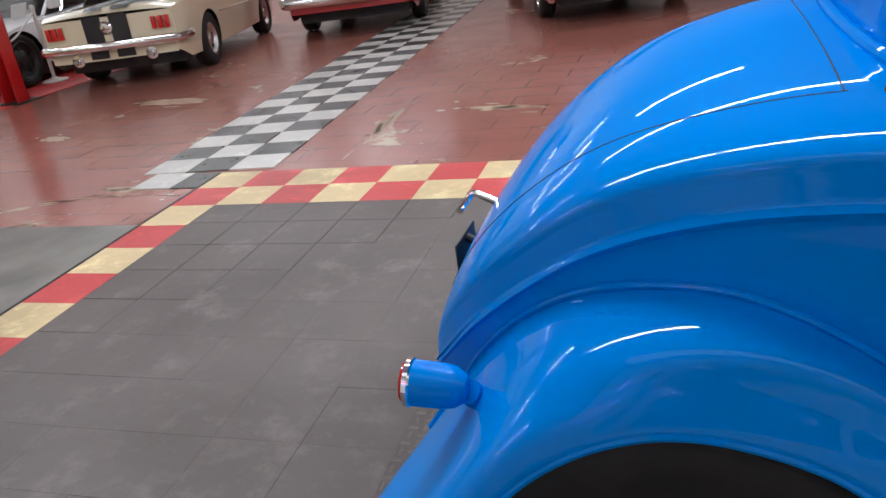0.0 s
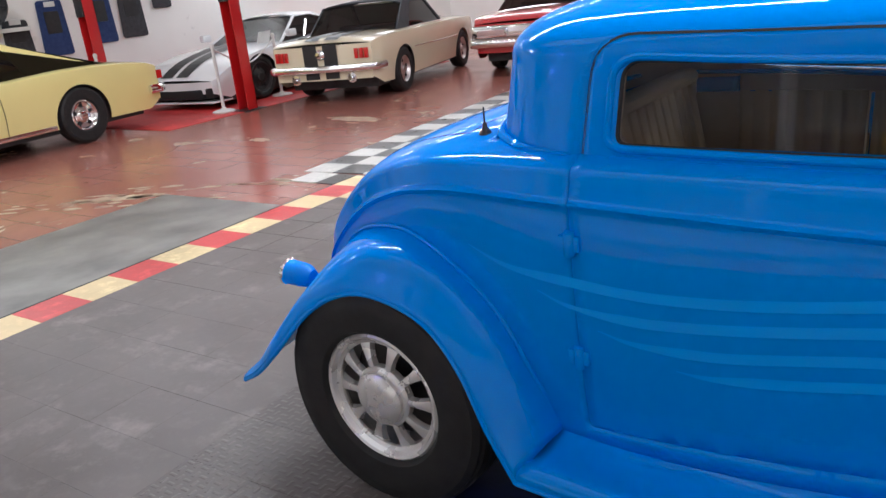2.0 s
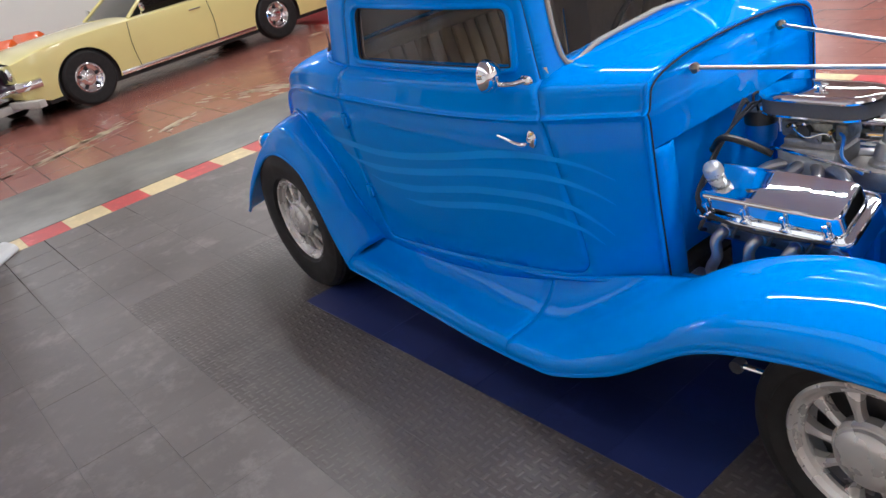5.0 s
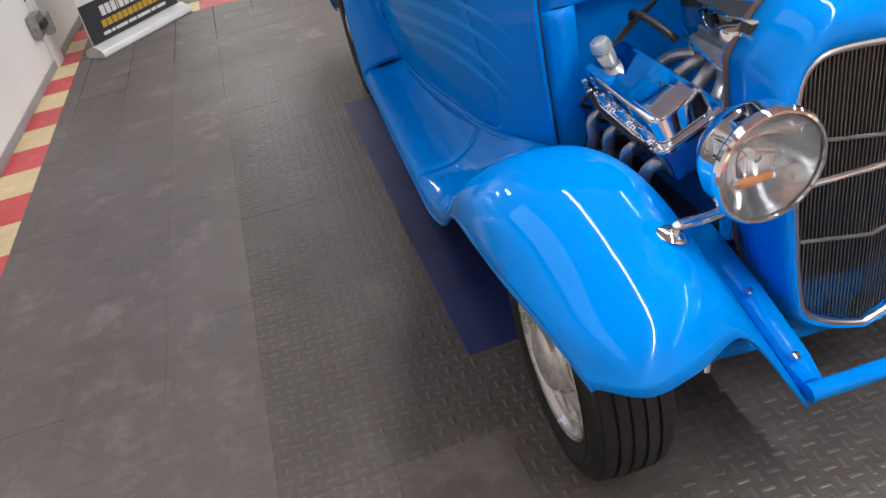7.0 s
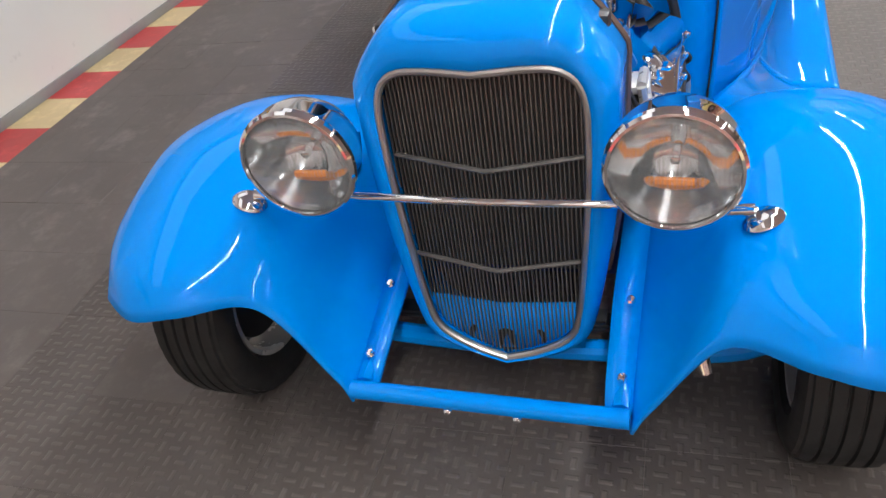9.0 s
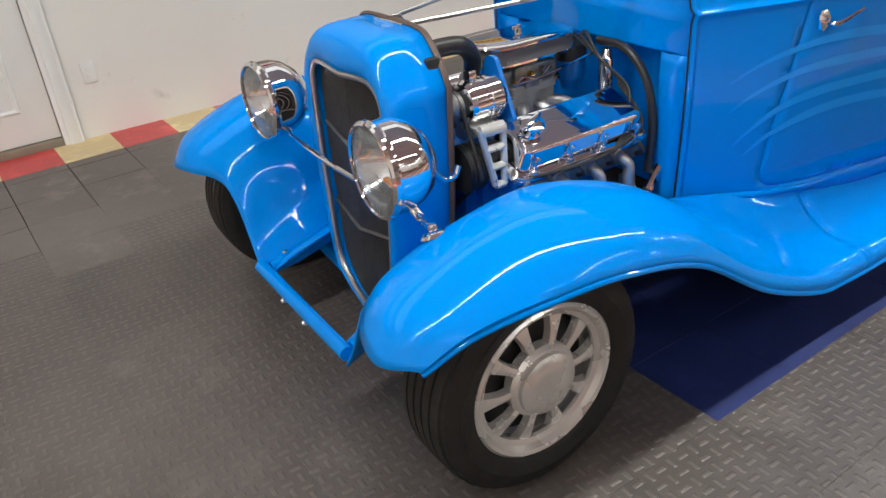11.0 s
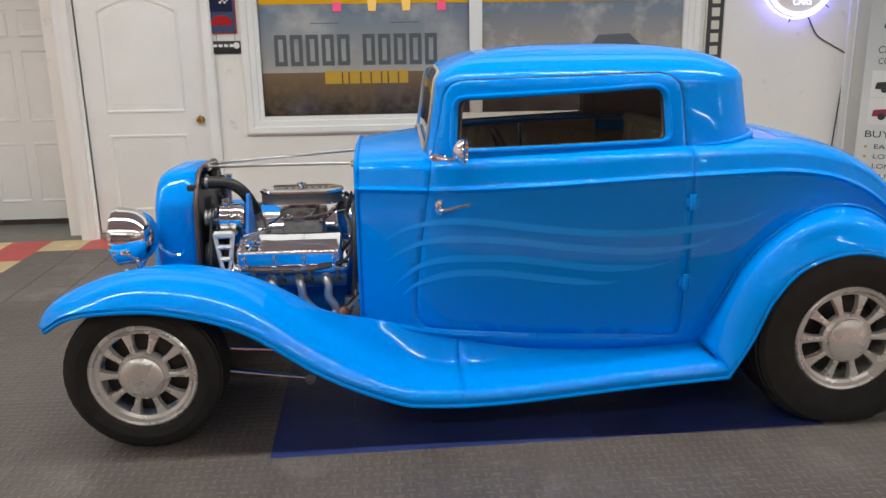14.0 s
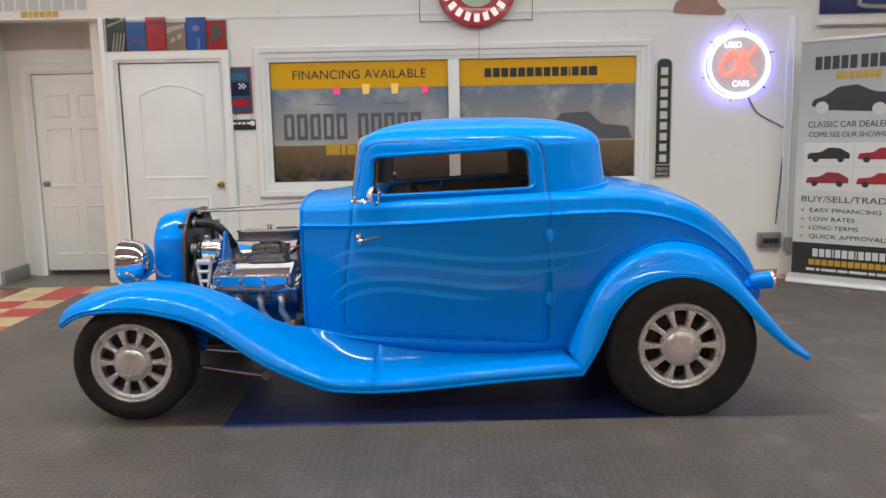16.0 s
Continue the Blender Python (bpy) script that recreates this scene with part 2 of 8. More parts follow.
def tile_mat(name, color, rough, tread=0.0, vary=0.12, dust=0.0):
    """Interlocking floor tile: raised tread bars, dust, and a shade of its own for each tile."""
    m = material(name, color, rough)
    pos = world_coords(m)
    info = m.node_tree.nodes.new("ShaderNodeObjectInfo").outputs["Random"]
    big, mid, fine = noise_tex(m, pos, 1.1, 5.0), noise_tex(m, pos, 9.0, 8.0, 0.7), noise_tex(m, pos, 120.0, 3.0)
    low = tuple(c * (1 - vary) for c in color[:3]) + (1,)
    high = tuple(min(1.0, c * (1 + vary)) for c in color[:3]) + (1,)
    base = mix_colors(m, info, low, high)
    worn_col = mix_colors(m, ramp(m, big, 0.35, 0.75), base, tuple(min(1.0, c * 1.35 + dust) for c in color[:3]) + (1,))
    col = mix_colors(m, ramp(m, mid, 0.5, 0.85), worn_col, tuple(min(1.0, c * 1.6 + dust * 2) for c in color[:3]) + (1,))
    scuff = noise_tex(m, pos, 3.3, 10.0, 0.72)
    col = mix_colors(m, ramp(m, scuff, 0.54, 0.74), col, tuple(min(1.0, c * 1.9 + dust * 2.5) for c in color[:3]) + (1,))
    link(m, col, bsdf(m).inputs["Base Color"])
    n = m.node_tree.nodes.new("ShaderNodeMapRange")
    n.inputs["To Min"].default_value, n.inputs["To Max"].default_value = rough * 0.7, min(1.0, rough * 1.4)
    link(m, mid, n.inputs["Value"])
    link(m, n.outputs["Result"], bsdf(m).inputs["Roughness"])
    if tread:
        sep = m.node_tree.nodes.new("ShaderNodeSeparateXYZ")
        link(m, pos, sep.inputs[0])

        def math_node(op, a, b=None):
            k = m.node_tree.nodes.new("ShaderNodeMath")
            k.operation = op
            for sock, v in zip(k.inputs, (a, b)):
                if v is not None:
                    if isinstance(v, (int, float)):
                        sock.default_value = v
                    else:
                        link(m, v, sock)
            return k.outputs[0]

        # Short raised bars, turned a quarter from cell to cell.
        cell = 0.038
        cx, cy = math_node("DIVIDE", sep.outputs[0], cell), math_node("DIVIDE", sep.outputs[1], cell)
        fx, fy = math_node("FRACT", cx), math_node("FRACT", cy)
        odd = math_node("MODULO", math_node("ADD", math_node("FLOOR", math_node("ADD", cx, 1000)), math_node("FLOOR", math_node("ADD", cy, 1000))), 2)
        ax, ay = math_node("ABSOLUTE", math_node("SUBTRACT", fx, 0.5)), math_node("ABSOLUTE", math_node("SUBTRACT", fy, 0.5))
        swap = lambda p, q: math_node("ADD", math_node("MULTIPLY", p, odd), math_node("MULTIPLY", q, math_node("SUBTRACT", 1, odd)))
        along, across = swap(ax, ay), swap(ay, ax)
        bar = math_node("MULTIPLY", ramp(m, along, 0.46, 0.34), ramp(m, across, 0.20, 0.08))
        # Bar tops painted lighter in patches, for wear and for their glint.
        patchy = ramp(m, noise_tex(m, pos, 2.6, 5.0, 0.6), 0.33, 0.58)
        tops = math_node("MULTIPLY", bar, math_node("ADD", math_node("MULTIPLY", patchy, 0.42), 0.04))
        rubbed_glint = mix_colors(m, tops, col, tuple(min(1.0, c * 2.1 + dust) for c in color[:3]) + (1,))
        link(m, rubbed_glint, bsdf(m).inputs["Base Color"])
        hgt = math_node("ADD", math_node("MULTIPLY", bar, tread), math_node("MULTIPLY", fine, 0.2))
        bump(m, hgt, 0.55, 0.003)
    else:
        bump(m, fine, 0.12, 0.002)
    return m


MAT_BLACK = tile_mat("charcoal_floor_tile", (0.074, 0.0625, 0.057, 1), 0.37, 1.0, 0.07, 0.010)
MAT_PLAIN = tile_mat("grey_floor_tile", (0.093, 0.079, 0.072, 1), 0.45, 0.0, 0.06, 0.019)
MAT_BLUE = tile_mat("blue_floor_tile", (0.015, 0.025, 0.105, 1), 0.40, 0.0, 0.3, 0.0)
MAT_RED = tile_mat("red_floor_tile", (0.46, 0.045, 0.045, 1), 0.4, 0.0, 0.1, 0.02)
MAT_YELLOW = tile_mat("cream_yellow_floor_tile", (0.56, 0.44, 0.235, 1), 0.42, 0.0, 0.1, 0.02)
MAT_WHITE = tile_mat("white_floor_tile", (0.50, 0.49, 0.455, 1), 0.3, 0.0, 0.2, 0.0)
MAT_DARK = tile_mat("black_floor_tile", (0.035, 0.036, 0.035, 1), 0.28, 0.0, 0.2, 0.02)


# ---- building helpers ----
def thing(name, label, category, group="", kind="", at=(0, 0, 0), turn=0.0):
    ob = new(name)
    ob.empty_display_size = 0.1
    ob.matrix_world = pose(*at, 0, 0, turn)
    return tagged(ob, label, category, group, kind)


def made(name, verts, faces, mat, parent=None, label="", smooth=30.0, thick=0.0, offset=-1.0):
    """One mesh object from vertices and faces."""
    me = bpy.data.meshes.new(name)
    me.from_pydata([tuple(v) for v in verts], [], [tuple(f) for f in faces])
    me.update()
    bm = bmesh.new()
    bm.from_mesh(me)
    bmesh.ops.remove_doubles(bm, verts=bm.verts, dist=1e-5)
    bmesh.ops.recalc_face_normals(bm, faces=bm.faces)
    bm.to_mesh(me)
    bm.free()
    return finish(name, me, mat, parent, label, smooth, thick, offset)


def finish(name, me, mat, parent=None, label="", smooth=30.0, thick=0.0, offset=-1.0):
    me.materials.append(mat)
    if smooth:
        me.shade_smooth()
        me.set_sharp_from_angle(angle=radians(smooth))
    ob = new(name, me)
    if parent is not None:
        ob.parent = parent
    if label:
        ob["label"] = label
    if thick:
        s = ob.modifiers.new("thickness", "SOLIDIFY")
        s.thickness, s.offset = thick, offset
    return ob


def part(name, bm, mat, parent=None, label="", smooth=30.0):
    me = bpy.data.meshes.new(name)
    bmesh.ops.recalc_face_normals(bm, faces=bm.faces)
    bm.to_mesh(me)
    bm.free()
    return finish(name, me, mat, parent, label, smooth)


def put(bm, m):
    bmesh.ops.transform(bm, matrix=m, verts=bm.verts)
    return bm


def join(*bms):
    """All of them in the first."""
    first = bms[0]
    for other in bms[1:]:
        me = bpy.data.meshes.new("scrap")
        other.to_mesh(me)
        other.free()
        first.from_mesh(me)
        bpy.data.meshes.remove(me)
    return first


def box(x0, y0, z0, x1, y1, z1, bevel=0.0, segments=2):
    bm = bmesh.new()
    bmesh.ops.create_cube(bm, size=1.0)
    put(bm, Matrix.Translation(((x0 + x1) / 2, (y0 + y1) / 2, (z0 + z1) / 2)) @ Matrix.Diagonal((abs(x1 - x0), abs(y1 - y0), abs(z1 - z0), 1)))
    if bevel:
        bmesh.ops.bevel(bm, geom=list(bm.edges), offset=bevel, segments=segments, profile=0.6, affect="EDGES")
    return bm


def turned(profile, n=48, axis="y", closed=False, caps=True):
    """A surface of revolution: profile rows of (radius, along)."""
    bm = bmesh.new()
    rings = []
    for r, a in profile:
        ring = []
        for k in range(n):
            c, s = math.cos(2 * math.pi * k / n), math.sin(2 * math.pi * k / n)
            p = {"y": (r * c, a, r * s), "x": (a, r * c, r * s), "z": (r * c, r * s, a)}[axis]
            ring.append(bm.verts.new(p))
        rings.append(ring)
    pairs = list(zip(rings, rings[1:])) + ([(rings[-1], rings[0])] if closed else [])
    for p, q in pairs:
        for k in range(n):
            bm.faces.new((p[k], p[(k + 1) % n], q[(k + 1) % n], q[k]))
    if not closed and caps:
        for ring, (r, _) in ((rings[0], profile[0]), (rings[-1], profile[-1])):
            if r > 1e-4:
                bm.faces.new(ring)
    bmesh.ops.remove_doubles(bm, verts=bm.verts, dist=1e-6)
    return bm


def smooth_line(points, n):
    """n points along a rounded curve through the given ones, evenly spread."""
    p = [Vector(q) for q in points]
    p = [2 * p[0] - p[1]] + p + [2 * p[-1] - p[-2]]
    fine = []
    for k in range(1, len(p) - 2):
        for j in range(16):
            t = j / 16
            a, b, c, d = p[k - 1 : k + 3]
            fine.append(0.5 * (2 * b + (c - a) * t + (2 * a - 5 * b + 4 * c - d) * t * t + (3 * b - a - 3 * c + d) * t**3))
    fine.append(p[-2])
    run = [0.0]
    for a, b in zip(fine, fine[1:]):
        run.append(run[-1] + (b - a).length)
    out = []
    for k in range(n):
        want = run[-1] * k / (n - 1)
        j = min(int(np.searchsorted(run, want, "right")) - 1, len(fine) - 2)
        gap = run[j + 1] - run[j]
        out.append(fine[j].lerp(fine[j + 1], (want - run[j]) / gap if gap else 0))
    return out


def tube(points, radius, n=10, steps=24, rounded=True, taper=None):
    """A round bar along a curve."""
    line = smooth_line(points, steps) if rounded and len(points) > 2 else [Vector(q) for q in points]
    bm = bmesh.new()
    side = None
    rings = []
    for k, p in enumerate(line):
        way = (line[min(k + 1, len(line) - 1)] - line[max(k - 1, 0)]).normalized()
        if side is None:
            side = way.orthogonal().normalized()
        side = (side - way * side.dot(way)).normalized()
        up = way.cross(side)
        r = radius * (taper(k / (len(line) - 1)) if taper else 1)
        rings.append([bm.verts.new(p + r * (math.cos(2 * math.pi * j / n) * side + math.sin(2 * math.pi * j / n) * up)) for j in range(n)])
    for a, b in zip(rings, rings[1:]):
        for j in range(n):
            bm.faces.new((a[j], a[(j + 1) % n], b[(j + 1) % n], b[j]))
    bm.faces.new(rings[0][::-1])
    bm.faces.new(rings[-1])
    return bm


def spline(xs, ys):
    """A smooth curve y(x) that does not overshoot."""
    xs, ys = np.array(xs, float), np.array(ys, float)
    h, d = np.diff(xs), np.diff(ys) / np.diff(xs)
    m = np.r_[d[0], (d[1:] + d[:-1]) / 2, d[-1]]
    m[1:-1][d[1:] * d[:-1] <= 0] = 0
    for k in range(len(d)):
        lim = 3 * abs(d[k])
        m[k], m[k + 1] = np.clip(m[k], -lim, lim), np.clip(m[k + 1], -lim, lim)

    def at(x):
        k = int(np.clip(np.searchsorted(xs, x) - 1, 0, len(h) - 1))
        u = min(max((x - xs[k]) / h[k], 0.0), 1.0)
        return float((2 * u**3 - 3 * u**2 + 1) * ys[k] + (u**3 - 2 * u**2 + u) * h[k] * m[k] + (3 * u**2 - 2 * u**3) * ys[k + 1] + (u**3 - u**2) * h[k] * m[k + 1])

    return at


def grid_faces(n, m, wrap=False):
    return [(i * m + j, i * m + (j + 1) % m, (i + 1) * m + (j + 1) % m, (i + 1) * m + j) for i in range(n - 1) for j in range(m if wrap else m - 1)]


def lofted(guides, n=48, m=26):
    """A skin over guide curves: each is resampled to n points, and across them the skin is rounded."""
    lines = [smooth_line(g, n) for g in guides]
    verts = []
    for k in range(n):
        verts += smooth_line([l[k] for l in lines], m)
    return verts, grid_faces(n, m)


def mirrored(verts):
    return [Vector((v[0], -v[1], v[2])) for v in verts]


def inside(p, poly):
    x, y = p
    hit = False
    for (x0, y0), (x1, y1) in zip(poly, poly[1:] + poly[:1]):
        if (y0 > y) != (y1 > y) and x < (x1 - x0) * (y - y0) / (y1 - y0) + x0:
            hit = not hit
    return hit


def rounded_poly(points, radius, n=6):
    """A closed outline with its corners rounded; points of (x, y) or (x, y, radius)."""
    out = []
    k = len(points)
    for i in range(k):
        a, b, c = (Vector(points[j % k][:2]) for j in (i - 1, i, i + 1))
        r = points[i][2] if len(points[i]) > 2 else radius
        r = min(r, (a - b).length * 0.48, (c - b).length * 0.48)
        p, q = b + (a - b).normalized() * r, b + (c - b).normalized() * r
        for j in range(n + 1):
            t = j / n
            v = p * (1 - t) ** 2 + b * 2 * t * (1 - t) + q * t * t
            out.append((v.x, v.y))
    return out


def grown(poly, d):
    """The outline moved outwards by d."""
    area = sum(a[0] * b[1] - b[0] * a[1] for a, b in zip(poly, poly[1:] + poly[:1]))
    s = 1 if area > 0 else -1
    out = []
    k = len(poly)
    for i in range(k):
        t = (Vector(poly[(i + 1) % k]) - Vector(poly[i - 1]))
        if t.length < 1e-9:
            out.append(poly[i])
            continue
        t.normalize()
        out.append((poly[i][0] + s * t.y * d, poly[i][1] - s * t.x * d))
    return out


def dense(poly, step):
    out = []
    for a, b in zip(poly, poly[1:] + poly[:1]):
        k = max(1, int(math.dist(a, b) / step))
        out += [(a[0] + (b[0] - a[0]) * j / k, a[1] + (b[1] - a[1]) * j / k) for j in range(k)]
    return out


def skin(surface, us, vs, keep=None, holes=(), step=0.02):
    """Triangles over a curved surface(u, v) on the grid us x vs, inside the outline keep and outside the holes."""
    from mathutils.geometry import delaunay_2d_cdt
    loops = [dense(l, step) for l in ([keep] if keep else []) + list(holes)]
    pts = [(u, v) for u in us for v in vs]
    if loops:
        rim = np.array([p for l in loops for p in l])
        arr = np.array(pts)
        near = np.array([np.abs(rim - p).max(1).min() if len(rim) else 1 for p in arr])
        pts = [p for p, d in zip(pts, near) if d > step * 0.45]
    edges = []
    for l in loops:
        base = len(pts)
        pts += l
        edges += [(base + k, base + (k + 1) % len(l)) for k in range(len(l))]
    co, _, faces, *_ = delaunay_2d_cdt([Vector(p) for p in pts], edges, [], 0, 1e-7)
    lo_u, hi_u, lo_v, hi_v = min(us), max(us), min(vs), max(vs)
    out = []
    for f in faces:
        c = sum((co[i] for i in f), Vector((0, 0))) / len(f)
        if not (lo_u - 1e-6 <= c.x <= hi_u + 1e-6 and lo_v - 1e-6 <= c.y <= hi_v + 1e-6):
            continue
        if (keep is None or inside(c, keep)) and not any(inside(c, h) for h in holes):
            out.append(tuple(f))
    used = sorted({i for f in out for i in f})
    where = {i: k for k, i in enumerate(used)}
    return [Vector(surface(co[i].x, co[i].y)) for i in used], [tuple(where[i] for i in f) for f in out]


# ---- the hall ----
WALL_Y = 2.785


def structure(name, bm, mat, label, category="wall"):
    return tagged(part(name, bm, mat, None, "", 30), label, category, kind="structure")


structure("floor", box(-6.5, -17, -0.16, 13.2, 4.2, -0.012), RED_FLOOR, "worn red painted concrete floor with cream chips", "floor")
structure("ceiling", box(-6.5, -17, CEILING, 13.2, 4.2, CEILING + 0.15), CEIL, "off-white painted ceiling over the hall", "ceiling")
structure("wall_west", box(-6.65, -17, -0.16, -6.5, 4.2, CEILING), WALL, "plain white painted side wall")
structure("wall_east", box(13.2, -17, -0.16, 13.35, 4.2, CEILING), WALL, "white painted wall hung with car mats")
structure("wall_south", box(-6.5, -17.15, -0.16, 13.2, -17, CEILING), WALL, "plain white painted end wall")
D0, D1, W0, W1, W2, W3 = -2.775, -1.85, -1.395, 0.235, 0.337, 1.945
SILL, HEAD, BACK = 0.952, 2.042, WALL_Y + 0.16
north = box(-2.92, WALL_Y, -0.16, D0, BACK, CEILING)
for b in ((D0, 2.06, D1, CEILING), (D1, -0.16, W0, CEILING), (W0, -0.16, W3, SILL), (W0, HEAD, W3, CEILING), (W1, SILL, W2, HEAD), (W3, -0.16, 13.2, CEILING)):
    join(north, box(b[0], WALL_Y, b[1], b[2], BACK, b[3]))
structure("wall_north", north, WALL, "white painted wall with a door and a wide window")
structure("wall_north_back", box(-2.92, BACK + 0.05, -0.16, 13.2, BACK + 0.2, CEILING), WALL, "plain wall behind the window signs")
structure("soffit", box(-6.5, WALL_Y, 2.46, -2.92, BACK, CEILING), WALL, "white painted header over a passage")
passage = box(-6.5, 3.44, -0.16, -3.93, 3.6, CEILING)
join(passage, box(-3.13, 3.44, -0.16, -2.92, 3.6, CEILING), box(-3.93, 3.44, 2.04, -3.13, 3.6, CEILING), box(-3.08, 2.945, -0.16, -2.92, 3.44, CEILING))
structure("wall_passage", passage, WALL, "off-white passage wall round a panel door")
side = box(-4.3, 2.95, -0.16, -4.16, 3.44, 2.46)
structure("wall_passage_side", side, WALL, "off-white short passage wall")
base = box(-4.16, 2.97, -0.012, -4.125, 3.43, 0.12, 0.004)
structure("baseboard", base, BASE_GREY, "grey painted skirting in the passage", "baseboard")
structure("baseboard_north", box(W0 + 0.6, WALL_Y - 0.012, 0.0, 6.5, WALL_Y - 0.001, 0.055, 0.003), BASE_GREY, "thin grey dusty skirting strip", "baseboard")
structure("trim_batten", box(-2.92, WALL_Y - 0.008, 2.465, 3.3, WALL_Y - 0.001, 2.435, 0.002), TRIM, "thin white batten along the wall", "trim")
structure("trim_corner_post", box(3.3, WALL_Y - 0.03, 0.0, 3.5, WALL_Y - 0.002, 2.36, 0.006), TRIM, "white corner boards on the wall", "trim")
structure("trim_ledge", box(3.56, WALL_Y - 0.09, 2.27, 5.6, WALL_Y - 0.002, 2.31, 0.006), TRIM, "white ledge over a wall panel", "trim")
corner = box(-2.92, WALL_Y - 0.03, 0.0, -2.775 - 0.1, WALL_Y - 0.002, 2.46, 0.006)
structure("trim_corner", corner, TRIM, "white corner board beside a door", "trim")
pad = structure("pad", box(4.346, -1.775, -0.012, 5.75, 2.6, -0.004, 0.002), GREY_PAD, "grey worn concrete pad beside the tiles", "floor")
pad.rotation_euler = (0, 0, radians(1.8))


structure("passage_floor", box(-4.16, 2.76, -0.012, -2.92, 3.44, -0.003, 0.001), GREY_PAD, "grey concrete passage floor", "floor")


def moulding(x0, z0, x1, z1, y, rows):
    """A picture-frame moulding: rows of (how far outside the opening, how proud)."""
    verts, faces = [], []
    for out, proud in rows:
        for x, z in ((x0 - out, z0 - out), (x1 + out, z0 - out), (x1 + out, z1 + out), (x0 - out, z1 + out)):
            verts.append((x, y - proud, z))
    for k in range(len(rows) - 1):
        for j in range(4):
            faces.append((4 * k + j, 4 * k + (j + 1) % 4, 4 * k + 4 + (j + 1) % 4, 4 * k + 4 + j))
    return verts, faces


STEPPED = [(0.0, -0.03), (0.0, 0.012), (0.03, 0.018), (0.036, 0.026), (0.075, 0.028), (0.085, 0.042), (0.125, 0.044), (0.14, 0.03), (0.14, 0.0)]


def panel_door(name, x0, x1, y, z1, arched, knob_x, label, brass):
    """A moulded panel door in its frame, with its knob."""
    door = tagged(new(name), label, "door", kind="structure")
    door.location = (0, 0, 0)
    leaf = box(x0 + 0.004, y, 0.045, x1 - 0.004, y + 0.04, z1 - 0.004, 0.003)
    part("door_leaf", leaf, TRIM, door)
    w = x1 - x0
    rim = [(0.0, 0.0005), (0.004, 0.008), (0.016, 0.009), (0.024, 0.001), (0.034, -0.004), (0.05, -0.004), (0.07, 0.003), (0.07, 0.0005)]
    if arched:
        spots = [(x0 + 0.17 * w, 1.0, x1 - 0.17 * w, 1.87, True), (x0 + 0.17 * w, 0.22, x1 - 0.17 * w, 0.83, False)]
    else:
        spots = []
        for a, b in ((0.13, 0.45), (0.55, 0.87)):
            spots += [(x0 + a * w, 0.2, x0 + b * w, 0.72, False), (x0 + a * w, 0.9, x0 + b * w, 1.5, False), (x0 + a * w, 1.6, x0 + b * w, 1.83, False)]
    for a, b, c, d, arch in spots:
        outline = [(a, b), (c, b)]
        if arch:
            outline += [(c + (a - c) * k / 16, d - 0.09 + 0.09 * math.sin(math.pi * k / 16)) for k in range(17)]
        else:
            outline += [(c, d), (a, d)]
        verts, faces = [], []
        m = len(outline)
        mid = Vector(((a + c) / 2, (b + d) / 2))
        for out, proud in rim:
            for px, pz in outline:
                v = Vector((px, pz)) - mid
                k = 1 - out / max(abs(v.x), abs(v.y), 0.05)
                verts.append((mid.x + v.x * k, y - proud, mid.y + v.y * k))
        for r in range(len(rim) - 1):
            for j in range(m):
                faces.append((r * m + j, r * m + (j + 1) % m, (r + 1) * m + (j + 1) % m, (r + 1) * m + j))
        made("panel_moulding", verts, faces, TRIM, door, "", 40)
    knob = turned([(0.0, -0.062), (0.018, -0.06), (0.027, -0.047), (0.026, -0.036), (0.012, -0.026), (0.011, -0.012), (0.03, -0.008), (0.031, 0.0)], 28)
    part("door_knob", put(knob, Matrix.Translation((knob_x, y, 0.94))), brass, door, "round metal knob")
    verts, faces = moulding(x0, -0.3, x1, z1, y - 0.02, [(0.0, -0.06), (0.0, 0.008), (0.02, 0.014), (0.03, 0.026), (0.07, 0.03), (0.085, 0.022), (0.1, 0.026), (0.105, 0.0)])
    made("door_frame", verts, faces, TRIM, door, "", 40)
    return door


BRASS = worn("polished_brass", (0.66, 0.46, 0.16, 1), (0.5, 0.34, 0.12, 1), 0.16, 20.0, 100.0, 0.05, 1.0)
panel_door("door_1", D0, D1, WALL_Y + 0.012, 2.06, True, -1.897, "white two-panel door with an arched upper panel", BRASS)
panel_door("door_2", -3.93, -3.13, 3.44, 2.03, False, -3.86, "white six-panel door at the passage end", STEEL)
structure("threshold", box(D0, WALL_Y - 0.02, -0.012, D1, BACK, 0.04, 0.004), worn("dusty_wood", (0.3, 0.25, 0.19, 1), (0.2, 0.17, 0.13, 1), 0.7), "dusty wooden door threshold", "trim")


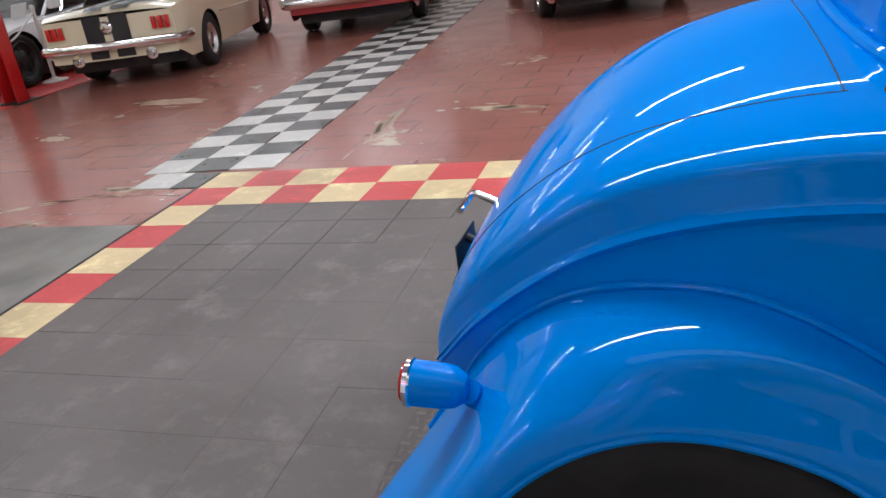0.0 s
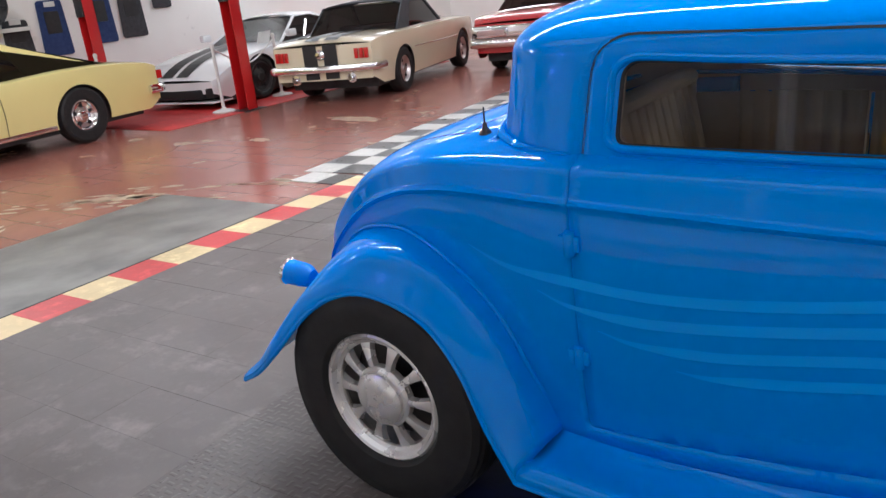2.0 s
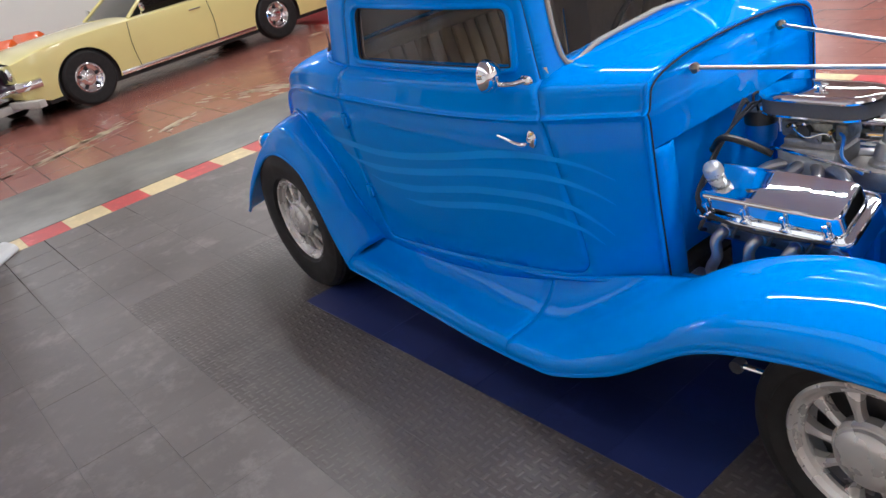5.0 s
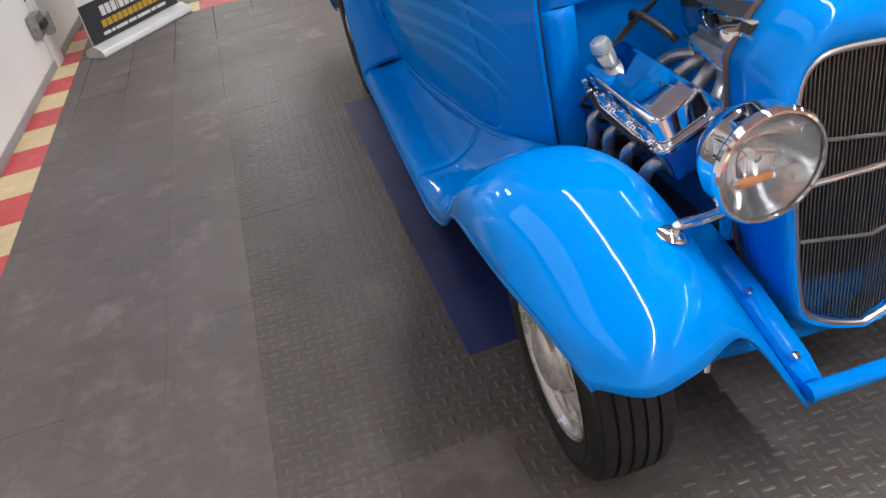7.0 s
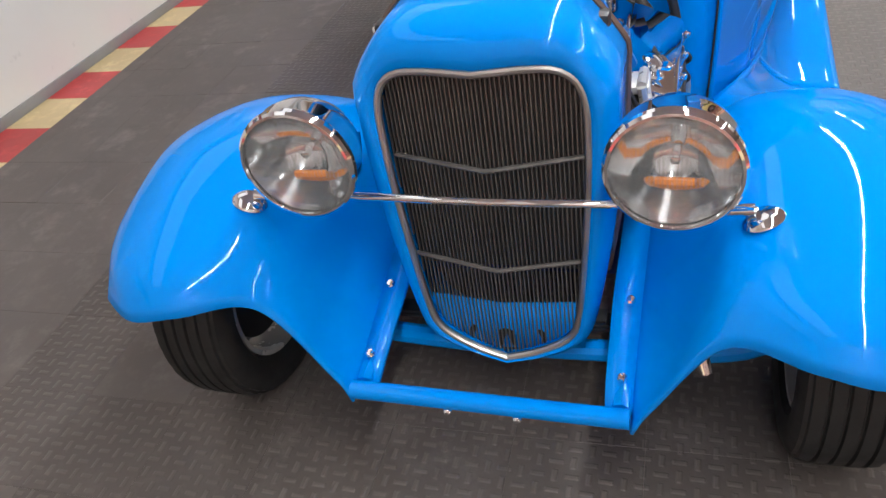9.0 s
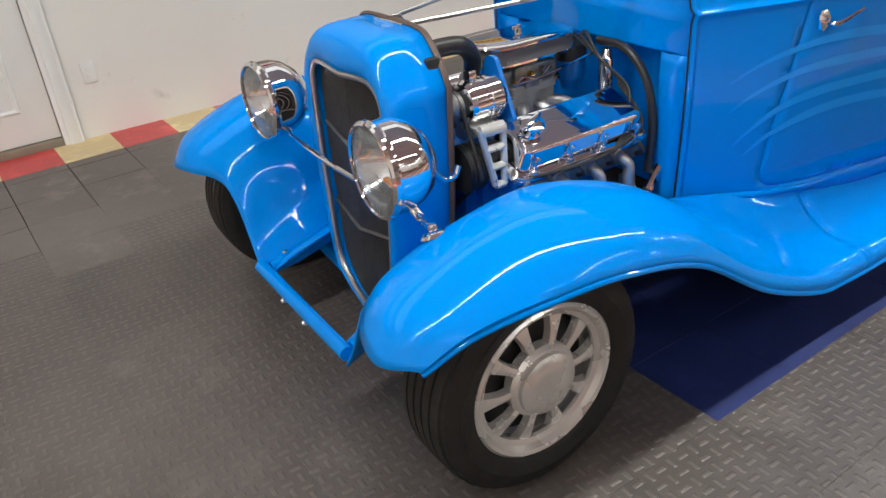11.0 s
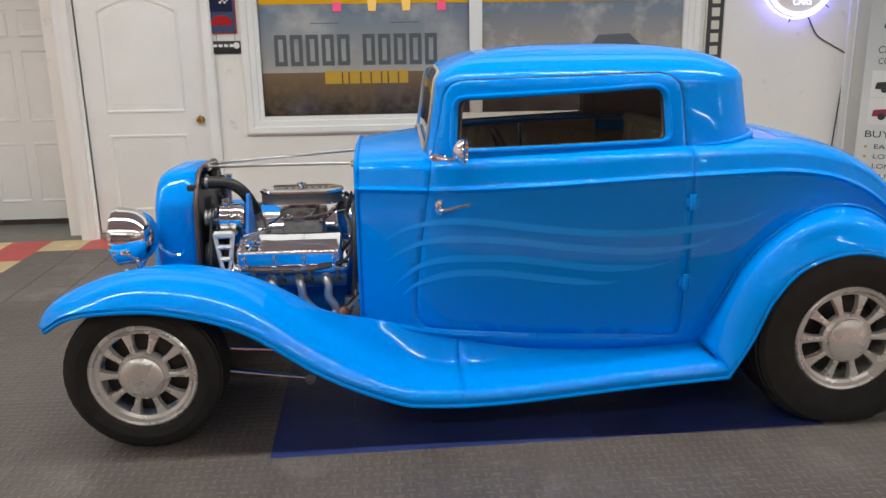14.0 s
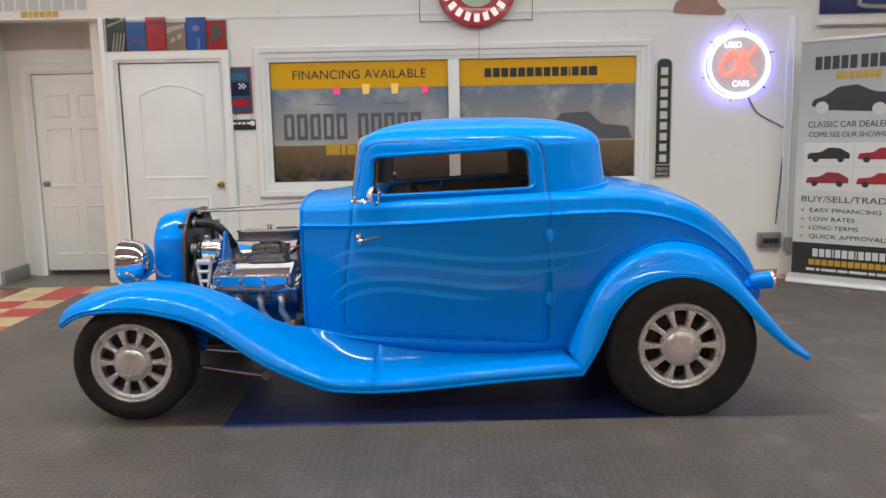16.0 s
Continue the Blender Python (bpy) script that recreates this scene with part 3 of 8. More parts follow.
# The window with printed film on its two panes.
def film_mat(name, seed, haze):
    m = material(name, (0.3, 0.35, 0.4), 0.12, 0.0, 0.6, 0.03)
    pos = world_coords(m)
    sep = m.node_tree.nodes.new("ShaderNodeSeparateXYZ")
    link(m, pos, sep.inputs[0])
    cloud = noise_tex(m, pos, 2.2 + seed, 5.0, 0.6)
    sky = mix_colors(m, ramp(m, sep.outputs[2], 1.25, 1.8), haze, (0.17, 0.235, 0.32, 1))
    sky = mix_colors(m, ramp(m, cloud, 0.5, 0.75), sky, (0.50, 0.50, 0.49, 1))
    field = mix_colors(m, ramp(m, noise_tex(m, pos, 14.0, 6.0), 0.35, 0.7), (0.035, 0.026, 0.02, 1), (0.11, 0.085, 0.06, 1))
    field = mix_colors(m, ramp(m, sep.outputs[2], 1.0, 1.27), field, (0.2, 0.14, 0.08, 1))
    edge = m.node_tree.nodes.new("ShaderNodeMath")
    edge.operation = "GREATER_THAN"
    edge.inputs[1].default_value = 1.285
    link(m, sep.outputs[2], edge.inputs[0])
    link(m, mix_colors(m, edge.outputs[0], field, sky), bsdf(m).inputs["Base Color"])
    return m


YELLOW_FILM = material("yellow_film", (0.78, 0.42, 0.012), 0.2, 0.0, 0.6)
INK = material("black_ink", (0.02, 0.021, 0.023), 0.35)
GREY_INK = material("grey_ink", (0.10, 0.115, 0.125), 0.3, 0.0, 0.5)
GOLD_INK = material("gold_ink", (0.55, 0.34, 0.04), 0.3, 0.0, 0.4)


def lettering(name, text, size, mat, parent, at, turn=(90, 0, 0), width=None, thick=0.001):
    """Flat raised letters, centred at a place; width squeezes or widens the line."""
    cu = bpy.data.curves.new(name, "FONT")
    cu.body, cu.size, cu.align_x, cu.align_y, cu.extrude = text, size, "CENTER", "CENTER", thick
    tmp = new(name, cu)
    bpy.context.view_layer.update()
    me = bpy.data.meshes.new_from_object(tmp.evaluated_get(bpy.context.evaluated_depsgraph_get()))
    bpy.data.objects.remove(tmp)
    bpy.data.curves.remove(cu)
    xs = [v.co.x for v in me.vertices]
    k = width / (max(xs) - min(xs)) if width else 1
    me.transform(pose(*at, *turn) @ Matrix.Diagonal((k, 1, 1, 1)))
    line = new(name)
    line.parent = parent
    root = list(range(len(me.vertices)))

    def find(i):
        while root[i] != i:
            root[i] = root[root[i]]
            i = root[i]
        return i

    for p in me.polygons:
        for v in p.vertices[1:]:
            root[find(v)] = find(p.vertices[0])
    islands = {}
    for p in me.polygons:
        islands.setdefault(find(p.vertices[0]), []).append(list(p.vertices))
    for polys in islands.values():
        used = sorted({v for p in polys for v in p})
        where = {v: n for n, v in enumerate(used)}
        one = bpy.data.meshes.new("letter")
        one.from_pydata([me.vertices[v].co[:] for v in used], [], [[where[v] for v in p] for p in polys])
        one.materials.append(mat)
        new("letter", one).parent = line
    bpy.data.meshes.remove(me)
    return line


def bars(name, mat, parent, at, widths, height, gap, turn=(90, 0, 0), deep=0.001):
    """Plain bars in place of words."""
    total = sum(widths) + gap * (len(widths) - 1)
    x = -total / 2
    for w in widths:
        part(name, put(box(x, -height / 2, 0, x + w, height / 2, deep), pose(*at, *turn)), mat, parent, "", 0)
        x += w + gap


window = tagged(new("window_1"), "wide white-framed double window covered with printed film", "window", kind="structure")
verts, faces = moulding(W0, SILL, W3, HEAD, WALL_Y, STEPPED)
made("window_frame", verts, faces, TRIM, window, "", 40)
mull = box(W1, WALL_Y - 0.012, SILL, W2, WALL_Y + 0.03, HEAD, 0.004)
part("mullion", mull, TRIM, window)
FY = WALL_Y + 0.022
for n, (a, b) in enumerate(((W0, W1), (W2, W3))):
    bm = box(a, FY, SILL, b, FY + 0.006, HEAD)
    pane = part("pane", bm, film_mat("sky_film", n * 1.7, (0.42, 0.40, 0.36, 1) if n == 0 else (0.46, 0.36, 0.25, 1)), window, "pane with a printed sky and dark field", 0)
    head = part("header_film", box(a + 0.004, FY - 0.004, 1.80, b - 0.004, FY - 0.0012, HEAD - 0.004), YELLOW_FILM, pane, "yellow printed header band", 0)
    cx = (a + b) / 2
    if n == 0:
        lettering("lettering", "FINANCING AVAILABLE", 0.115, INK, pane, (cx, FY - 0.006, 1.92), width=1.22)
        part("printed_rule", box(cx - 0.42, FY - 0.003, 1.654, cx - 0.2, FY - 0.001, 1.66), GREY_INK, pane)
        part("printed_rule", box(cx + 0.2, FY - 0.003, 1.654, cx + 0.42, FY - 0.001, 1.66), GREY_INK, pane)
        for k in range(10):
            bx = cx - 0.66 + 0.122 * k + (0.075 if k > 4 else 0.0)
            frame_v = [(bx + u, FY - d, 1.455 + v) for d in (0.003, 0.0008) for u, v in ((-0.048, -0.118), (0.048, -0.118), (0.048, 0.118), (-0.048, 0.118), (-0.018, -0.085), (0.018, -0.085), (0.018, 0.085), (-0.018, 0.085))]
            frame_f = [(j, (j + 1) % 4, 4 + (j + 1) % 4, 4 + j) for j in range(4)] + [(j, 8 + j, 8 + (j + 1) % 4, (j + 1) % 4) for j in range(4)]
            made("printed_shape", frame_v, frame_f, GREY_INK, pane, "", 0)
        bars("gold_bar", GOLD_INK, pane, (cx - 0.0, FY - 0.003, 1.245), (0.13, 0.04, 0.08, 0.07, 0.07, 0.04, 0.07, 0.07), 0.1, 0.012)
    else:
        bars("header_bars", INK, pane, (cx - 0.06, FY - 0.006, 1.915), (0.062,) * 10 + (0.012, 0.062, 0.062, 0.075), 0.082, 0.015)
        # A dark printed car on the field.
        prof = [(0, 0), (0.02, 0.1), (0.16, 0.13), (0.25, 0.24), (0.5, 0.25), (0.62, 0.14), (0.86, 0.11), (0.9, 0.0)]
        car = [(1.02 + p, FY - 0.003, 1.3 + q) for p, q in prof] + [(1.02 + p, FY - 0.001, 1.3 + q) for p, q in prof]
        k = len(prof)
        made("printed_car", car, [tuple(range(k)), tuple(range(2 * k - 1, k - 1, -1))] + [(j, (j + 1) % k, k + (j + 1) % k, k + j) for j in range(k)], GREY_INK, pane, "dark printed car silhouette", 0)


# ---- the blue coupe: front towards -x, its axles at x = -1.345 and 1.345 ----
coupe = thing("hot_rod_coupe", "glossy bright blue 1930s three-window hot rod coupe with an open engine", "car")

half_belt = spline([-0.54, -0.40, -0.25, 0.0, 0.3, 0.7, 1.0, 1.3, 1.5, 1.65, 1.76, 1.83, 1.87, 1.885], [0.45, 0.525, 0.605, 0.675, 0.72, 0.748, 0.73, 0.665, 0.60, 0.545, 0.495, 0.44, 0.395, 0.35])
half_sill = spline([-0.54, -0.3, 0.0, 0.7, 1.0, 1.5, 1.885], [0.43, 0.535, 0.60, 0.67, 0.65, 0.52, 0.33])
z_sill = spline([-0.54, -0.4, -0.2, 0.2, 0.8, 1.5, 1.885], [0.345, 0.335, 0.31, 0.282, 0.29, 0.345, 0.44])
z_belt = spline([-0.54, 0.0, 0.7, 1.0, 1.22, 1.36, 1.5, 1.62, 1.75, 1.83, 1.87, 1.885], [0.918, 0.945, 0.985, 0.992, 0.972, 0.935, 0.87, 0.785, 0.665, 0.565, 0.51, 0.48])
z_top = spline([-0.54, -0.28, 0.0, 0.9, 1.05, 1.25, 1.47, 1.62, 1.75, 1.83, 1.87, 1.885], [1.06, 1.09, 1.12, 1.13, 1.125, 1.1, 1.035, 0.945, 0.82, 0.70, 0.60, 0.52])


def body_at(x, v):
    """The lower body's left half as +y: v 0 to 1 from sill to belt, to 1.3 the belt panel, to 2.3 over the top to the middle."""
    wb, ws, zs, zb, zt = half_belt(x), half_sill(x), z_sill(x), z_belt(x), z_top(x)
    z1 = zb + min(0.06, 0.4 * (zt - zb))
    if v <= 1:
        y, z = ws + (wb - ws) * (1 - (1 - v) ** 2), zs + (zb - zs) * v
        return x, y + 0.013 * math.exp(-(((z - zb) / 0.0075) ** 2)), z
    if v <= 1.3:
        q = (v - 1) / 0.3
        z = zb + q * (z1 - zb)
        return x, wb - 0.014 * q + 0.013 * math.exp(-(((z - zb) / 0.0075) ** 2)), z
    a = min((v - 1.3), 1.0) * math.pi / 2
    return x, (wb - 0.014) * max(math.cos(a), 0) ** 0.8, z1 + (zt - z1) * math.sin(a) ** 0.8


def body_v(x, z):
    """v on the side for a height."""
    zs, zb, zt = z_sill(x), z_belt(x), z_top(x)
    z1 = zb + min(0.06, 0.4 * (zt - zb))
    return (z - zs) / (zb - zs) if z <= zb else 1 + 0.3 * (z - zb) / (z1 - zb)


OUTLINE = smooth_line([(-0.285, 0, 0), (-0.283, 0.25, 0), (-0.272, 0.45, 0), (-0.250, 0.545, 0), (-0.20, 0.585, 0), (0.0, 0.628, 0), (0.3, 0.664, 0), (0.6, 0.683, 0), (0.78, 0.678, 0), (0.9, 0.65, 0), (1.0, 0.565, 0), (1.055, 0.42, 0), (1.075, 0.2, 0), (1.08, 0, 0)], 160)
OUT_X, OUT_Y = np.array([p.x for p in OUTLINE]), np.array([p.y for p in OUTLINE])
S_ALL = np.linspace(0, 2.6, 160)
MID_X, Z0, ZR, ZTOP = 0.42, 1.015, 1.30, 1.466


def cab_at(s, w, k=1.0):
    """The cab's left half as +y: s from the windscreen's middle round to the back, w 0 to 1 up the wall, 1 to 2 over the roof."""
    ox, oy = float(np.interp(s, S_ALL, OUT_X)), float(np.interp(s, S_ALL, OUT_Y))
    if w <= 1:
        f, z = 1 - 0.06 * w, Z0 + (ZR - Z0) * w
    else:
        a = (w - 1) * math.pi / 2
        f, z = 0.94 * max(math.cos(a), 0.0) ** 0.74, ZR + (ZTOP - ZR) * math.sin(a) ** 0.86
    f *= k
    return MID_X + (ox - MID_X) * f, oy * f, z if k == 1 else Z0 + (z - Z0) * (0.9 + 0.1 * k)


def cab_sw(x, z):
    """s and w of a place on the cab's side."""
    w = (z - Z0) / (ZR - Z0)
    if w > 1:
        w = 1 + math.asin(min(1, ((z - ZR) / (ZTOP - ZR))) ** (1 / 0.86)) * 2 / math.pi
    f = 1 - 0.06 * w if w <= 1 else 0.94 * math.cos((w - 1) * math.pi / 2) ** 0.74
    lo, hi = 12, 125
    return float(np.interp(MID_X + (x - MID_X) / f, OUT_X[lo:hi], S_ALL[lo:hi])), w


def both(name, verts, faces, mat, parent, label="", thick=0.0, smooth=30.0, offset=-1.0):
    """A right and a left part."""
    out = []
    for side in (1, -1):
        v = verts if side > 0 else mirrored(verts)
        f = faces if side > 0 else [tuple(reversed(q)) for q in faces]
        me = bpy.data.meshes.new(name)
        me.from_pydata([tuple(p) for p in v], [], [tuple(q) for q in f])
        me.update()
        out.append(finish(name, me, mat, parent[0 if side > 0 else 1] if isinstance(parent, list) else parent, label, smooth, thick, offset))
    return out


def outward(verts, faces):
    """Faces turned so that normals point to +y on the whole."""
    total = 0.0
    for f in faces:
        a, b, c = (verts[i] for i in f[:3])
        n = (b - a).cross(c - a)
        total += n.y + n.z
    return faces if total > 0 else [tuple(reversed(f)) for f in faces]


def whole(verts, faces):
    """A half and its mirror image as one mesh."""
    k = len(verts)
    return list(verts) + mirrored(verts), list(faces) + [tuple(k + i for i in reversed(f)) for f in faces]


DOOR_LOW = rounded_poly([(-0.240, 1.06, 0.01), (-0.286, 0.74, 0.25), (-0.313, 0.50, 0.2), (-0.309, 0.362, 0.10), (0.715, 0.345, 0.02), (0.716, 1.06, 0.01)], 0.03, 8)
door_uv = [(x, min(body_v(x, z), 1.62) if z < 1.05 else 1.62) for x, z in dense(DOOR_LOW, 0.03)]
DOOR_UP = rounded_poly([(-0.242, 1.02, 0.005), (-0.182, 1.335, 0.075), (0.685, 1.358, 0.1), (0.716, 1.02, 0.005)], 0.03, 8)
door_sw = [cab_sw(x, z) for x, z in dense(DOOR_UP, 0.03)]
WINDOW = rounded_poly([(-0.150, 1.082, 0.02), (-0.138, 1.268, 0.035), (0.617, 1.303, 0.05), (0.630, 1.112, 0.03)], 0.03, 8)
window_sw = [cab_sw(x, z) for x, z in dense(WINDOW, 0.02)]

us = np.r_[np.linspace(-0.54, -0.3, 14), np.linspace(-0.28, 1.4, 62), np.linspace(1.42, 1.8, 24), np.linspace(1.81, 1.885, 12)]
vs = np.r_[np.linspace(0, 0.88, 18), np.linspace(0.9, 1.3, 31), np.linspace(1.33, 2.3, 26)]
CABIN = [(-0.23, 1.72), (1.0, 1.72), (1.0, 2.4), (-0.23, 2.4)]
verts, faces = skin(body_at, us, vs, None, [grown(door_uv, 0.0028), CABIN], 0.022)
verts, faces = whole(verts, outward(verts, faces))
body = made("body_shell", verts, faces, PAINT, coupe, "", 40, 0.014)
tail = [body_at(1.885, v) for v in vs]
k = len(tail)
made("tail_panel", tail + [(x, -y, z) for x, y, z in tail], [(j, j + 1, k + j + 1, k + j) for j in range(k - 1)], PAINT, coupe)

doors = [new("door"), new("door")]
for d in doors:
    d.parent = coupe
dv, df = skin(body_at, np.linspace(-0.34, 0.73, 46), np.r_[np.linspace(0, 0.88, 18), np.linspace(0.9, 1.3, 31), np.linspace(1.34, 1.7, 9)], door_uv, [], 0.022)
df = outward(dv, df)
both("door_skin", dv, df, PAINT, doors, "", 0.014, 40)

ws_half = [(0.0, 1.115), (0.3, 1.095), (0.455, 1.065), (0.475, 1.20), (0.455, 1.335), (0.40, 1.365), (0.0, 1.38)]


def front_sw(y, z):
    w = (z - Z0) / (ZR - Z0)
    if w > 1:
        w = 1 + math.asin(min(1, ((z - ZR) / (ZTOP - ZR))) ** (1 / 0.86)) * 2 / math.pi
    f = 1 - 0.06 * w if w <= 1 else 0.94 * math.cos((w - 1) * math.pi / 2) ** 0.74
    return float(np.interp(y / f, OUT_Y[:40], S_ALL[:40])), w


screen_sw = [front_sw(y, z) for y, z in ws_half]
screen_sw = [(-0.05, screen_sw[0][1])] + screen_sw + [(-0.05, screen_sw[-1][1])]
ss = np.linspace(0, 2.6, 110)
wsx = np.r_[np.linspace(0, 1, 22), np.linspace(1.03, 2, 34)]
cv, cf = skin(cab_at, ss, wsx, None, [grown(door_sw, 0.004), screen_sw], 0.018)
cv, cf = whole(cv, outward(cv, cf))
made("roof", cv, cf, PAINT, coupe, "", 40, 0.016)
dv, df = skin(cab_at, ss, np.linspace(0, 1.5, 44), door_sw, [window_sw], 0.016)
df = outward(dv, df)
both("window_surround", dv, df, PAINT, doors, "", 0.018, 40)
# A rolled reveal round the side window, then the glass.
ring = [cab_at(s, w) for s, w in dense(grown(window_sw, 0.022), 0.02)]
UPPER = [cab_at(*cab_sw(x, z), 0.992) for x, z in dense(DOOR_UP, 0.02) if z > 1.03]
turn_at = max(range(len(UPPER)), key=lambda k: math.dist(UPPER[k], UPPER[k - 1]))
UPPER = UPPER[turn_at:] + UPPER[:turn_at]
for d, side in zip(doors, (1, -1)):
    pts = [(x, (y + 0.003) * side, z) for x, y, z in ring]
    part("reveal_bead", tube([(x, y - 0.002 * side, z) for x, y, z in pts + pts[:1]], 0.010, 10, 120, False), PAINT, d)
    # Dark strip behind the frame gap, in place of its shade.
    part("frame_seal", tube([(x, y * side, z) for x, y, z in UPPER], 0.0058, 6, 90, False), SEAL_AND_SHADE, coupe, "dark strip for the shade in the gap round the door frame")
    seal = [cab_at(s, w, 0.988) for s, w in dense(window_sw, 0.02)]
    part("window_seal", tube([(x, y * side, z) for x, y, z in seal + seal[:1]], 0.006, 6, 120, False), SEAL_AND_SHADE, d, "thin black rubber seal")
    low = [cab_at(*cab_sw(x, z), 1.0) for x, z in ((-0.135, 1.079), (0.1, 1.087), (0.4, 1.1), (0.615, 1.109))]
    part("window_trim", tube([(x, (y + 0.003) * side, z) for x, y, z in low], 0.0045, 8, 30), WHEEL, d, "thin bright trim under the glass")
    card = []
    for z in (0.45, 0.7, 0.9, 1.0, 1.05, 1.075):
        for x in np.linspace(-0.25, 0.705, 97):
            q = body_at(x, min(body_v(x, z), 1.3))
            flute = 0.012 * abs(math.sin(math.pi * x / 0.06)) ** 0.6 if 0.5 < z < 1.06 else 0.0
            card.append((q[0], (q[1] - 0.055 - flute) * side, z))
    made("door_card", card, grid_faces(6, 97), TAN, d, "pleated tan door card", 60, 0.01)
lv, lf = skin(lambda s, w: cab_at(s, w, 0.957), ss, np.linspace(0, 1.5, 44), door_sw, [grown(window_sw, 0.006)], 0.03)
both("door_lining", lv, outward(lv, lf), CLOTH, doors, "grey-brown inner lining", 0.004, 40)
gv, gf = skin(lambda s, w: cab_at(s, w, 0.978), ss, np.linspace(0, 1.5, 30), grown(window_sw, 0.02), [], 0.03)
gv, gf = gv, outward(gv, gf)
for g in both("window_glass", gv, gf, TINTED, doors, "tinted side glass"):
    g.visible_shadow = False
wv, wf = skin(lambda s, w: cab_at(s, w, 0.985), ss, wsx, grown(screen_sw, 0.01), [], 0.03)
wv, wf = whole(wv, wf)
g = made("windscreen_glass", wv, wf, CLEAR, coupe, "clear flat windscreen")
g.visible_shadow = False
edge = [cab_at(max(s, 0), w, 1.002) for s, w in screen_sw[1:-1]]
edge = smooth_line(edge, 40)
edge = edge + [Vector((p.x, -p.y, p.z)) for p in reversed(edge)]
part("windscreen_frame", tube(edge + edge[:1], 0.008, 8, 80, False), material("pale_rubber_frame", (0.34, 0.31, 0.27), 0.4), coupe, "pale windscreen gasket")
hv, hf = skin(lambda s, w: cab_at(s, w, 0.955), np.linspace(0, 2.6, 60), np.r_[np.linspace(0.2, 1, 8), np.linspace(1.1, 2, 14)], None, [grown(door_sw, -0.01), screen_sw], 0.04)
hv, hf = whole(hv, hf)
made("headliner", hv, hf, CLOTH, coupe, "grey-brown cloth headliner")
part("sun_visor", box(-0.16, -0.42, 1.32, -0.02, 0.42, 1.335, 0.005), CLOTH, coupe)


# Light stripes that sweep over the body side.
def stripe(points, widest):
    verts, faces = [], []
    line = smooth_line([(x, z, 0) for x, z in points], 60)
    for k, p in enumerate(line):
        f = k / 59
        w = widest * min(1.0, 5 * f + 0.08) * min(1.0, 4 * (1 - f) + 0.05) ** 0.8
        q = line[min(k + 1, 59)] - line[max(k - 1, 0)]
        nx, nz = -q.y / q.length, q.x / q.length
        for side in (-1, 1):
            x, z = p.x + side * w / 2 * nx, p.y + side * w / 2 * nz
            b = body_at(x, min(body_v(x, z), 0.999))
            verts.append(Vector((b[0], b[1] + 0.0016, b[2])))
    return verts, grid_faces(60, 2)


for pts in ([(1.03, 0.845), (0.9, 0.801), (0.719, 0.784), (0.55, 0.771), (0.369, 0.773), (0.208, 0.786), (0.062, 0.802), (-0.068, 0.815), (-0.188, 0.814), (-0.278, 0.798), (-0.363, 0.764), (-0.44, 0.715)],
            [(0.82, 0.748), (0.73, 0.716), (0.558, 0.70), (0.374, 0.708), (0.211, 0.724), (0.064, 0.74), (-0.068, 0.746), (-0.19, 0.742), (-0.281, 0.724), (-0.368, 0.679), (-0.43, 0.63)],
            [(0.66, 0.66), (0.565, 0.637), (0.38, 0.634), (0.214, 0.653), (0.065, 0.67), (-0.068, 0.67), (-0.191, 0.661), (-0.295, 0.628), (-0.374, 0.561), (-0.41, 0.52)],
            [(0.47, 0.58), (0.385, 0.573), (0.217, 0.587), (0.067, 0.605), (-0.068, 0.611), (-0.193, 0.597), (-0.309, 0.549), (-0.377, 0.485)]):
    v, f = stripe(pts, 0.028)
    both("stripe", v, outward(v, f), STRIPE, coupe, "pale blue painted stripe", 0, 0)

# Dark strips behind the door gaps, put in for the gaps' shade.
for side in (1, -1):
    for edge_x in ((-0.249, -0.272, -0.300, -0.309), (0.7205, 0.7205, 0.7205, 0.7205)):
        pts = [body_at(x, body_v(x, z)) for x, z in zip(edge_x, (1.0, 0.82, 0.6, 0.44))]
        part("door_rubber", tube([(x, side * (y - 0.017), z) for x, y, z in pts], 0.010, 8, 24), SEAL_AND_SHADE, coupe, "dark strip for the shade in the door gap")

